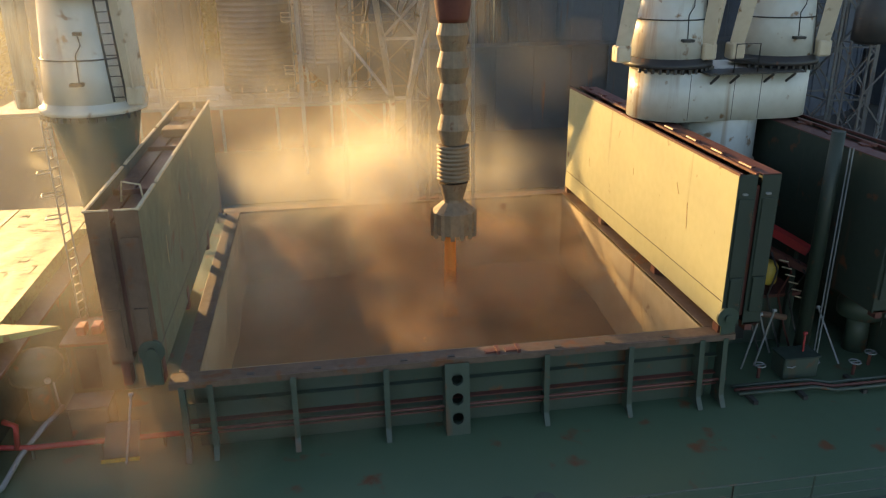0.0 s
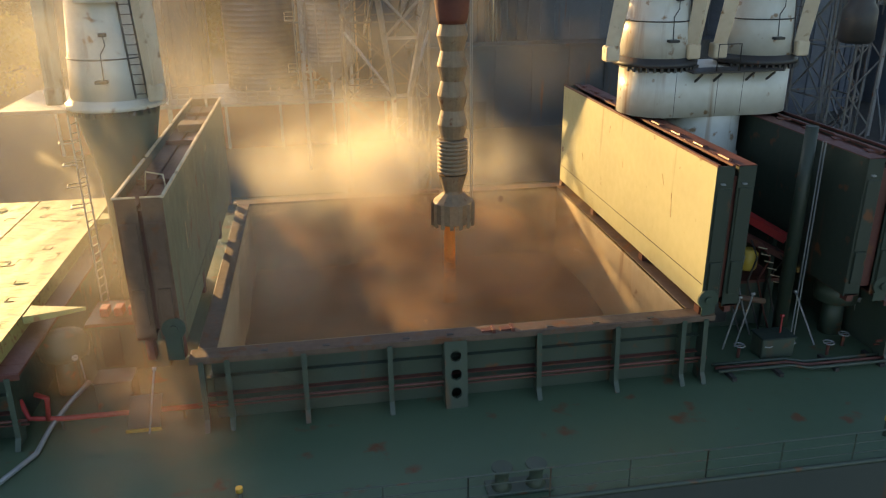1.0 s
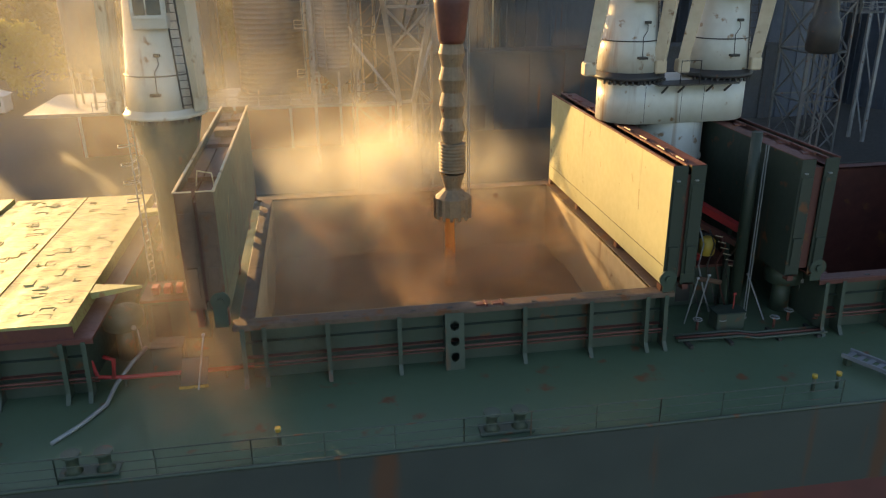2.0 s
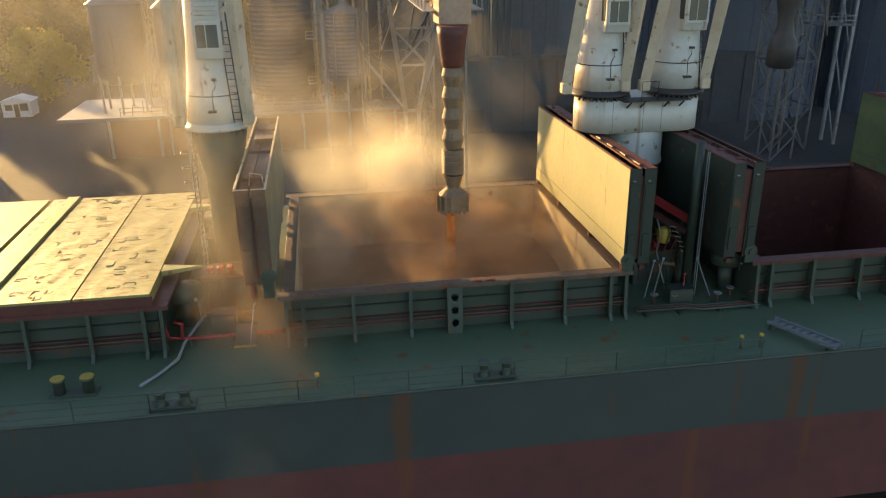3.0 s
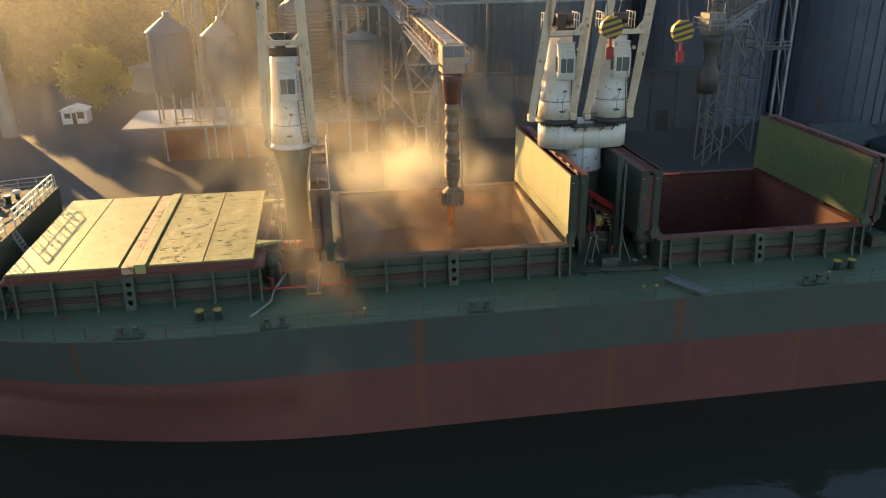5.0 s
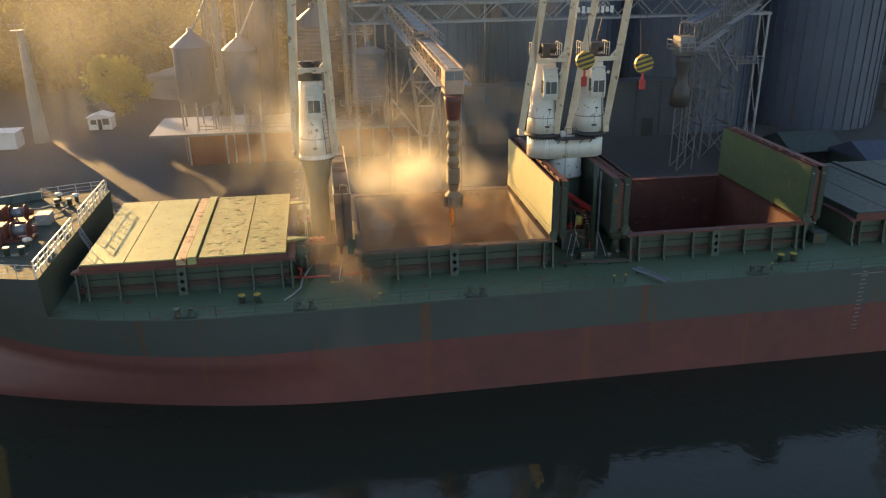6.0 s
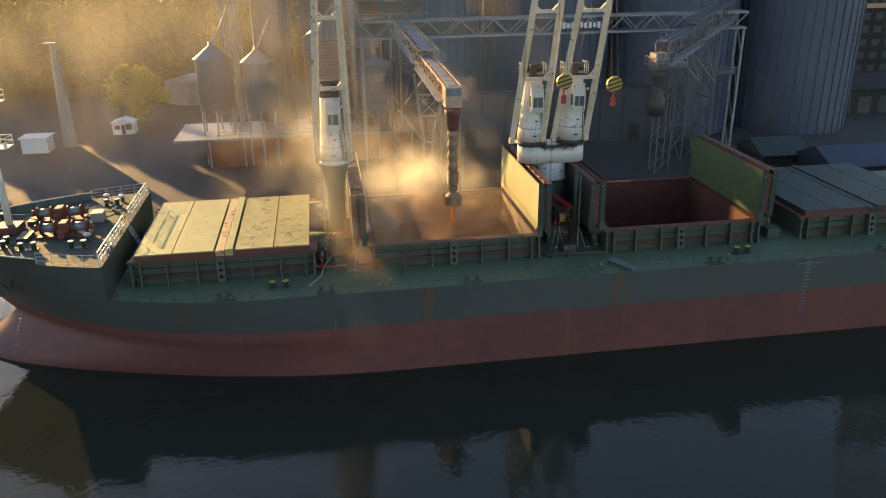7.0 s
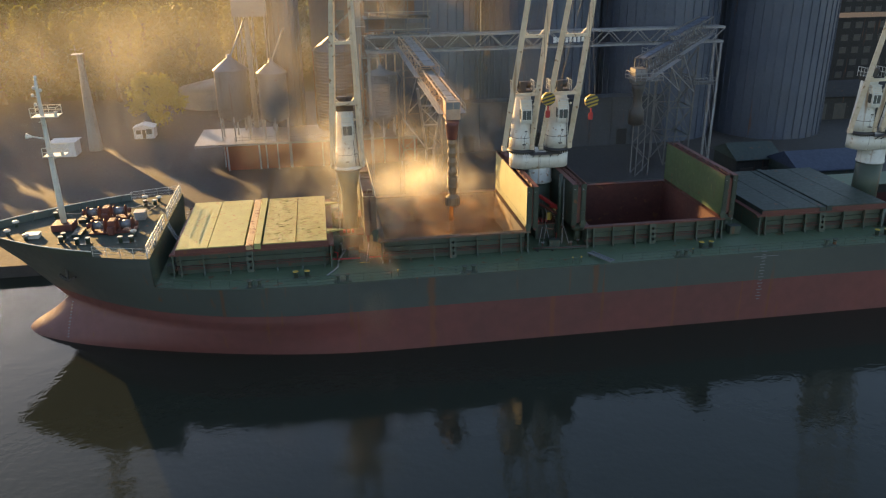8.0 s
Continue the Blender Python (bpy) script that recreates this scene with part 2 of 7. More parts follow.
# lattice paint darkened: the second loader's shade is put into this colour
DARK_LATTICE = material("darkened_lattice_paint", (0.15, 0.145, 0.14), (0.11, 0.10, 0.10), 0.6, fine=5, coarse=0.8, rust=0.35, bump=0.1)
END_BROWN = material("dusty_brown", (0.16, 0.085, 0.055), (0.115, 0.062, 0.042), 0.7, fine=4, coarse=0.5, rust=0.4, bump=0.3)
SPOUT = material("spout_steel", (0.29, 0.20, 0.13), (0.20, 0.135, 0.085), 0.6, 0.2, fine=6, coarse=1.2, rust=0.3, bump=0.2)
GRAIN = material("grain", (0.30, 0.185, 0.10), (0.24, 0.145, 0.075), 0.9, fine=14, coarse=0.4, mix=0.9, bump=0.12)
STREAM = material("falling_grain", (0.85, 0.42, 0.14), (0.72, 0.34, 0.10), 0.9, fine=10, coarse=3, stretch=(1, 1, 0.1), bump=0.4, through_light=0.5)
HOLD = material("hold_paint", (0.52, 0.42, 0.27), (0.44, 0.34, 0.21), 0.75, fine=2, coarse=0.3, rust=0.12, streak=0.3, bump=0.2)
HOLD_RED = material("hold_red", (0.11, 0.026, 0.020), (0.075, 0.022, 0.018), 0.7, fine=2, coarse=0.3, rust=0.3, streak=0.3, bump=0.2)
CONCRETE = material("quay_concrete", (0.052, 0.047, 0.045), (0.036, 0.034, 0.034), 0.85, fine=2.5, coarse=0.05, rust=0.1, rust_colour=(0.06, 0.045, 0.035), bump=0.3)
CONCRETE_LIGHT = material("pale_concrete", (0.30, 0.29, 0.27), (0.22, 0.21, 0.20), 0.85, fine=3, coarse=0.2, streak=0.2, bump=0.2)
ROOF = material("sheet_roof", (0.24, 0.24, 0.24), (0.18, 0.18, 0.18), 0.55, 0.1, fine=2, coarse=0.2, rust=0.2, bump=0.15)
BRICK = material("rusty_wall", (0.26, 0.13, 0.075), (0.18, 0.09, 0.06), 0.8, fine=3, coarse=0.3, streak=0.2)
WHITE_WALL = material("white_wall", (0.72, 0.72, 0.70), (0.62, 0.62, 0.60), 0.7, fine=3, coarse=0.3, streak=0.15)
YELLOW = material("hazard_yellow", (0.46, 0.30, 0.04), (0.36, 0.23, 0.04), 0.5, fine=5, coarse=0.7, rust=0.15)
BLUE = material("tarp_blue", (0.032, 0.050, 0.085), (0.026, 0.040, 0.07), 0.6, fine=2, coarse=0.5)
BARK = material("bark", (0.10, 0.07, 0.05), rough=0.9, fine=12, coarse=2, bump=0.6)
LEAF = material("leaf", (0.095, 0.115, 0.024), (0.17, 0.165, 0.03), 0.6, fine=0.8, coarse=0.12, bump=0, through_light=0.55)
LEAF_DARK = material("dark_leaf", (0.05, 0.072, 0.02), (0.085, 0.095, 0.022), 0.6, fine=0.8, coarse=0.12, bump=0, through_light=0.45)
# brighter leaf copy: the sun's glow on the round tree put into its colour
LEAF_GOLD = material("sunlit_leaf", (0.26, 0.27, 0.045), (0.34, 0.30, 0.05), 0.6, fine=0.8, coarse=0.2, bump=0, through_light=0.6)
SOIL = material("soil", (0.05, 0.055, 0.028), (0.035, 0.04, 0.02), 0.95, fine=0.6, coarse=0.03, bump=0.4)


def dust_material(name, scale, low, tone=(0.93, 0.86, 0.70, 1)):
    """Airborne grain dust: thin soft tufts that let most light pass and scatter the rest both ways."""
    m = bpy.data.materials.new(name)
    m.use_nodes = True
    n, l = m.node_tree.nodes, m.node_tree.links
    n.remove(n["Principled BSDF"])
    geo, uv = n.new("ShaderNodeNewGeometry"), n.new("ShaderNodeUVMap")
    grad = n.new("ShaderNodeVectorMath")
    grad.operation = "LENGTH"
    l.new(uv.outputs[0], grad.inputs[0])
    fall = n.new("ShaderNodeMapRange")
    fall.interpolation_type = "SMOOTHSTEP"
    fall.inputs["From Min"].default_value, fall.inputs["From Max"].default_value = 1.0, 0.0
    l.new(grad.outputs["Value"], fall.inputs["Value"])
    tex = n.new("ShaderNodeTexNoise")
    tex.inputs["Scale"].default_value, tex.inputs["Detail"].default_value, tex.inputs["Roughness"].default_value = scale, 4, 0.5
    tex.inputs["Distortion"].default_value = 0.5
    l.new(geo.outputs["Position"], tex.inputs["Vector"])
    wisp = n.new("ShaderNodeMapRange")
    wisp.inputs["From Min"].default_value, wisp.inputs["From Max"].default_value = 0.30, 0.72
    wisp.inputs["To Min"].default_value = low
    l.new(tex.outputs["Fac"], wisp.inputs["Value"])
    thick = n.new("ShaderNodeAttribute")
    thick.attribute_name = "thickness"
    a, b = n.new("ShaderNodeMath"), n.new("ShaderNodeMath")
    a.operation = b.operation = "MULTIPLY"
    l.new(fall.outputs["Result"], a.inputs[0]), l.new(wisp.outputs["Result"], a.inputs[1])
    l.new(a.outputs[0], b.inputs[0]), l.new(thick.outputs["Fac"], b.inputs[1])
    clear, front, back = n.new("ShaderNodeBsdfTransparent"), n.new("ShaderNodeBsdfDiffuse"), n.new("ShaderNodeBsdfTranslucent")
    for x in (front, back):
        x.inputs["Color"].default_value = tone
    both, out = n.new("ShaderNodeMixShader"), n.new("ShaderNodeMixShader")
    both.inputs[0].default_value = 0.55
    l.new(front.outputs[0], both.inputs[1]), l.new(back.outputs[0], both.inputs[2])
    l.new(b.outputs[0], out.inputs[0]), l.new(clear.outputs[0], out.inputs[1]), l.new(both.outputs[0], out.inputs[2])
    l.new(out.outputs[0], n["Material Output"].inputs["Surface"])
    return m


DUST = dust_material("grain_dust", 0.34, 0.12)
# browner than grain_dust: golden light bounced in the hold is put into the tone
BROWN_DUST = dust_material("brown_dust", 0.34, 0.2, (0.66, 0.44, 0.28, 1))
HAZE = dust_material("evening_haze", 0.05, 0.55)


# ---- water, quay and land ----
def water_material():
    m = bpy.data.materials.new("harbour_water")
    m.use_nodes = True
    n, l = m.node_tree.nodes, m.node_tree.links
    p = n["Principled BSDF"]
    p.inputs["Base Color"].default_value = (0.019, 0.023, 0.017, 1)
    p.inputs["Roughness"].default_value = 0.04
    p.inputs["IOR"].default_value = 1.33
    geo = n.new("ShaderNodeNewGeometry")
    heights = []
    for s, k in ((0.35, 0.7), (1.5, 0.4), (0.06, 1.0)):
        t = n.new("ShaderNodeTexNoise")
        t.inputs["Scale"].default_value, t.inputs["Detail"].default_value = s, 3
        l.new(geo.outputs["Position"], t.inputs["Vector"])
        x = n.new("ShaderNodeMath")
        x.operation = "MULTIPLY"
        x.inputs[1].default_value = k
        l.new(t.outputs["Fac"], x.inputs[0])
        heights.append(x.outputs[0])
    a = n.new("ShaderNodeMath")
    l.new(heights[0], a.inputs[0]), l.new(heights[1], a.inputs[1])
    b = n.new("ShaderNodeMath")
    l.new(a.outputs[0], b.inputs[0]), l.new(heights[2], b.inputs[1])
    bump = n.new("ShaderNodeBump")
    bump.inputs["Strength"].default_value, bump.inputs["Distance"].default_value = 0.16, 0.25
    l.new(b.outputs[0], bump.inputs["Height"])
    l.new(bump.outputs["Normal"], p.inputs["Normal"])
    return m


QUAY = 1.7       # height of the quay over the water
bm = bmesh.new()
grid(bm, [[(-2500, -2500, 0), (2500, -2500, 0)], [(-2500, 40, 0), (2500, 40, 0)]])
single("water", bm, water_material(), "dark still harbour water beside the ship", "water", kind="structure")

bm = bmesh.new()
box(bm, -900, 900, 23.5, 150, -6, QUAY)
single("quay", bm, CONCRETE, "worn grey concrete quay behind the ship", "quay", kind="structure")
bm = bmesh.new()
rows = []
for j in range(40):
    y = 150 + (2300 * (j / 39) ** 2)
    rows.append([(-2400 + 120 * i, y, QUAY + 0.06 * max(0, y - 260) ** 0.9 * (0.5 + noise.noise((i * 0.31, y * 0.004, 0))) if 0 < j else QUAY) for i in range(41)])
grid(bm, rows)
single("ground", bm, SOIL, "rough grassy land rising behind the port", "ground", kind="structure", smooth=True)

# ---- the ship's hull ----
CL, HALF = 7.6, 13.7          # middle line, half breadth
DECK_Z, COAM_Z, FORE_Z = 8.5, 11.0, 12.0


def stem(z):
    """Where the bow's edge stands at a height: the bulb forward below, the raked stem above."""
    pts = ((-3, -49.2), (-1.4, -50.4), (-0.4, -50.7), (0.2, -50.4), (0.7, -49.8), (1.3, -48.8), (2.2, -47.3), (3.5, -45.6), (5.4, -47.2), (8.4, -49.8), (12, -53.6), (13.1, -55.0))
    if z <= pts[0][0]:
        return pts[0][1]
    for (a, xa), (b, xb) in zip(pts, pts[1:]):
        if z <= b:
            return xa + (xb - xa) * (z - a) / (b - a)
    return pts[-1][1]


def half(x, z):
    """Half the hull's breadth at a length and height."""
    low = max(0.0, min(1.0, (4.0 - z) / 4.0))
    u = max(0.0, min(1.0, (x - stem(z)) / (34.0 - 5.0 * max(0.0, min(1.0, (5.0 - z) / 5.0)))))
    upper = 1 - (1 - u) ** 2.4
    v = max(0.0, min(1.0, (x - stem(z)) / 43.0))
    dx = max(0.0, x - stem(z))
    lower = 1 - (1 - v) ** (1.95 + 2.6 * math.exp(-dx / 8.0) + 4.5 * math.exp(-dx / 1.2))
    tail = max(0.0, min(1.0, (100 - x) / 30.0))
    fore = 1 - 0.09 * max(0.0, min(1.0, (z - 8.5) / 3.5)) * u
    return HALF * fore * (upper + (lower - upper) * low) * (1 - (1 - tail) ** 3 * 0.6)


def hull_shell(z_list, x_end, u_power=1.6, n=56):
    bm = bmesh.new()
    for side in (-1, 1):
        rows = []
        for z in z_list:
            x0 = stem(z)
            rows.append([(x0 + (x_end - x0) * (i / n) ** u_power, CL + side * half(x0 + (x_end - x0) * (i / n) ** u_power, z), z) for i in range(n + 1)])
        vs = grid(bm, rows)
    bmesh.ops.remove_doubles(bm, verts=bm.verts, dist=0.01)
    bmesh.ops.recalc_face_normals(bm, faces=bm.faces)
    return bm


ship = thing("cargo_ship", (20, CL, 0), "long bulk carrier, dark topsides over a dull red boot, moored", "ship")
boot = part("bottom_plating", hull_shell([-3, -2, -1.2, -0.6, 0, 0.35, 0.7, 1.0, 1.4, 1.8, 2.2, 2.6, 3.0, 3.5, 4.0, 4.5, 5.1], 100, 2.0, 72), HULL_RED, ship, "dull red boot topping streaked with rust")
tops = part("side_plating", hull_shell([5.1, 6, 7.2, 8.5], 100), HULL_TOP, ship, "dark blue-green topside plating")
part("forecastle_plating", hull_shell([8.5, 9.6, 10.8, 12.0], -33, 1.3, 30), HULL_TOP, ship)
part("bulwark", hull_shell([12.0, 12.35, 12.7], -39, 1.3, 24), GREEN, ship)
for ob in (boot, tops):
    ob.data.polygons.foreach_set("use_smooth", [True] * len(ob.data.polygons))

HATCHES = [(-31.0, -14.6), (-8.2, 8.1), (16.0, 32.2), (37.8, 54.4), (61.0, 78.0)]
HY0, HY1 = -0.1, 15.4
bm = bmesh.new()
xs = [-33 + (98 + 33) * i / 60 for i in range(61)]
grid(bm, [[(x, CL - half(x, DECK_Z), DECK_Z) for x in xs], [(x, HY0, DECK_Z) for x in xs]])
part("side_deck", bm, DECK, ship, "green painted steel deck with scuffs and dust")
bm = bmesh.new()
grid(bm, [[(x, HY1, DECK_Z) for x in xs], [(x, CL + half(x, DECK_Z), DECK_Z) for x in xs]])
part("side_deck", bm, DECK, ship, "green painted steel deck with scuffs and dust")
edges = [-33] + [v for h in HATCHES for v in h] + [98]
for a, b in zip(edges[::2], edges[1::2]):
    bm = bmesh.new()
    grid(bm, [[(a, HY0, DECK_Z), (b, HY0, DECK_Z)], [(a, HY1, DECK_Z), (b, HY1, DECK_Z)]])
    part("cross_deck", bm, DECK, ship)
bm = bmesh.new()
xf = [-53.5 + 20.5 * i / 30 for i in range(31)]
grid(bm, [[(x, CL - half(x, FORE_Z), FORE_Z) for x in xf], [(x, CL + half(x, FORE_Z), FORE_Z) for x in xf]])
part("forecastle_deck", bm, FORE_DECK, ship)
bm = bmesh.new()
grid(bm, [[(-33, CL - half(-33, DECK_Z), DECK_Z), (-33, CL + half(-33, DECK_Z), DECK_Z)], [(-33, CL - half(-33, FORE_Z), FORE_Z), (-33, CL + half(-33, FORE_Z), FORE_Z)]])
part("forecastle_bulkhead", bm, GREEN, ship)


def hold(x0, x1, mat, grain_z, heap):
    """Inner walls of a cargo hold and the cargo in it."""
    bm = bmesh.new()
    a, b, c, d = x0 + 0.1, x1 - 0.1, HY0 + 0.1, HY1 - 0.1
    ring = [(a, c), (b, c), (b, d), (a, d), (a, c)]
    grid(bm, [[(x, y, COAM_Z) for x, y in ring], [(x, y, 7.2) for x, y in ring], [(x, y, 0.5) for x, y in ring]])
    bm.faces.new([bm.verts.new((x, y, 0.5)) for x, y in ring[:4]])
    part("hold_wall", bm, mat, ship)
    bm = bmesh.new()
    n = 48
    grid(bm, [[(a + (b - a) * i / n, c + (d - c) * j / n,
                grain_z + heap * math.exp(-(((a + (b - a) * i / n) - 1.2) ** 2 + ((c + (d - c) * j / n) - 8) ** 2) / 16)
                + 0.12 * noise.noise((i * 0.35, j * 0.35, x0)) + 0.5 * noise.noise((i * 0.08, j * 0.08, x0))) for i in range(n + 1)] for j in range(n + 1)])
    for f in bm.faces:
        f.smooth = True
    part("grain_cargo", bm, GRAIN, ship, "loose brown grain half filling the hold")


hold(*HATCHES[1], HOLD, 7.3, 1.0)
hold(*HATCHES[2], HOLD_RED, 3.0, 0.0)


def coaming(x0, x1, rim=None):
    """The raised steel frame of one hatch, with its brackets."""
    t = thing("hatch_coaming", ((x0 + x1) / 2, HY0, DECK_Z), "dark green hatch coaming with upright brackets and an oxide red rim", "coaming", "hatch coamings")
    for sides in ((x0, x1, HY0 - 0.1, HY0), (x0, x1, HY1, HY1 + 0.1), (x0 - 0.1, x0, HY0 - 0.1, HY1 + 0.1), (x1, x1 + 0.1, HY0 - 0.1, HY1 + 0.1)):
        bm = bmesh.new()
        box(bm, *sides, DECK_Z, COAM_Z - 0.12)
        part("coaming_plate", bm, GREEN, t)
    bm = bmesh.new()
    box(bm, x0 - 0.7, x1 + 0.7, HY0 - 0.5, HY0 + 0.1, COAM_Z - 0.12, COAM_Z, 0.02)
    box(bm, x0 - 0.7, x1 + 0.7, HY1 - 0.1, HY1 + 0.62, COAM_Z - 0.12, COAM_Z, 0.02)
    box(bm, x0 - 0.5, x0 + 0.1, HY0 + 0.1, HY1 - 0.1, COAM_Z - 0.12, COAM_Z, 0.02)
    box(bm, x1 - 0.1, x1 + 0.7, HY0 + 0.1, HY1 - 0.1, COAM_Z - 0.12, COAM_Z, 0.02)
    box(bm, x0 - 0.7, x1 + 0.7, HY0 - 0.54, HY0 - 0.5, COAM_Z - 0.22, COAM_Z - 0.02)
    part("coaming_rim", bm, rim or RED, t, "rim bar worn and dusty on top")
    for z in (9.45, 10.1):
        bm = bmesh.new()
        box(bm, x0 - 0.3, x1 + 0.3, HY0 - 0.32, HY0 - 0.1, z, z + 0.035)
        part("stiffener", bm, GREEN if z > 10 else RED, t)
    bm = bmesh.new()
    tube(bm, (x0 - 0.6, HY0 - 0.45, 9.3), (x1 + 0.6, HY0 - 0.45, 9.3), 0.05)
    tube(bm, (x0 - 0.6, HY0 - 0.36, 9.1), (x1 + 0.6, HY0 - 0.36, 9.1), 0.035)
    part("hydraulic_pipe", bm, RED, t)
    where = [x0 - 0.35, x0 + 0.45] + [x0 + (x1 - x0) * k for k in (0.175, 0.345, 0.655, 0.825)] + [x1 - 0.45, x1 + 0.35]
    bm = bmesh.new()
    prof = [(HY0 - 0.1, DECK_Z), (HY0 - 0.95, DECK_Z), (HY0 - 0.72, DECK_Z + 0.35), (HY0 - 0.58, COAM_Z - 0.12), (HY0 - 0.1, COAM_Z - 0.12)]
    for dx in (-0.012, 0.012):
        bm.faces.new([bm.verts.new((dx, y, z)) for y, z in (prof if dx < 0 else prof[::-1])])
    vs = list(bm.verts)
    for i in range(5):
        bm.faces.new((vs[i], vs[(i + 1) % 5], vs[9 - (i + 1) % 5], vs[9 - i]))
    # face plate along the bracket's outer edge
    beam(bm, (0, HY0 - 0.96, DECK_Z), (0, HY0 - 0.73, DECK_Z + 0.36), 0.17, 0.03)
    beam(bm, (0, HY0 - 0.73, DECK_Z + 0.36), (0, HY0 - 0.59, COAM_Z - 0.12), 0.17, 0.03)
    bmesh.ops.recalc_face_normals(bm, faces=bm.faces)
    stay = mesh_of("bracket", bm, GREEN)
    for x in where:
        piece("bracket", stay, t, (x, 0, 0))
    # wide middle bracket with three lightening holes
    xm = (x0 + x1) / 2 - 0.35
    bm = bmesh.new()
    holes = (DECK_Z + 0.55, DECK_Z + 1.2, DECK_Z + 1.85)
    zs = [DECK_Z, DECK_Z + 0.875, DECK_Z + 1.525, COAM_Z - 0.12]
    for k, zc in enumerate(holes):
        outer = [(-0.38, zs[k]), (0, zs[k]), (0.38, zs[k]), (0.38, zc), (0.38, zs[k + 1]), (0, zs[k + 1]), (-0.38, zs[k + 1]), (-0.38, zc)]
        inner = [(0.19 * math.cos(a), zc + 0.21 * math.sin(a)) for a in (radians(225 + 45 * i) for i in range(8))]
        yo = lambda z: HY0 - 0.92 + 0.3 * (z - DECK_Z) / 2.4
        vo = [bm.verts.new((xm + x, yo(z), z)) for x, z in outer]
        vi = [bm.verts.new((xm + x, yo(z), z)) for x, z in inner]
        vb = [bm.verts.new((xm + x, yo(z) + 0.12, z)) for x, z in inner]
        for i in range(8):
            j = (i + 1) % 8
            bm.faces.new((vo[i], vo[j], vi[j], vi[i])), bm.faces.new((vi[i], vi[j], vb[j], vb[i]))
    for s in (-0.38, 0.38):
        bm.faces.new([bm.verts.new((xm + s, y, z)) for y, z in ((HY0 - 0.1, DECK_Z), (HY0 - 0.92, DECK_Z), (HY0 - 0.62, COAM_Z - 0.12), (HY0 - 0.1, COAM_Z - 0.12))])
    part("middle_bracket", bm, GREEN, t, "wide bracket with three round lightening holes")
    # cleats and stops on the rim
    for y in (HY0 - 0.3, HY1 + 0.3):
        for k in (0.56, 0.6):
            bm = bmesh.new()
            x = x0 + (x1 - x0) * k
            box(bm, x - 0.05, x + 0.05, y - 0.22, y + 0.22, COAM_Z, COAM_Z + 0.12)
            beam(bm, (x - 0.05, y, COAM_Z + 0.04), (x - 0.4, y, COAM_Z + 0.02), 0.22, 0.06)
            part("rim_stop", bm, RED, t)
    for k in (0.1, 0.22, 0.38, 0.47, 0.68, 0.78, 0.9):
        bm = bmesh.new()
        x = x0 + (x1 - x0) * k
        box(bm, x - 0.11, x + 0.11, HY0 - 0.42, HY0 - 0.3, COAM_Z + 0.004, COAM_Z + 0.03)
        part("cleat_slot", bm, DARK, t)
    return t


for k, h in enumerate(HATCHES[:4]):
    coaming(*h, RIM_DUSTY if k == 1 else RED)


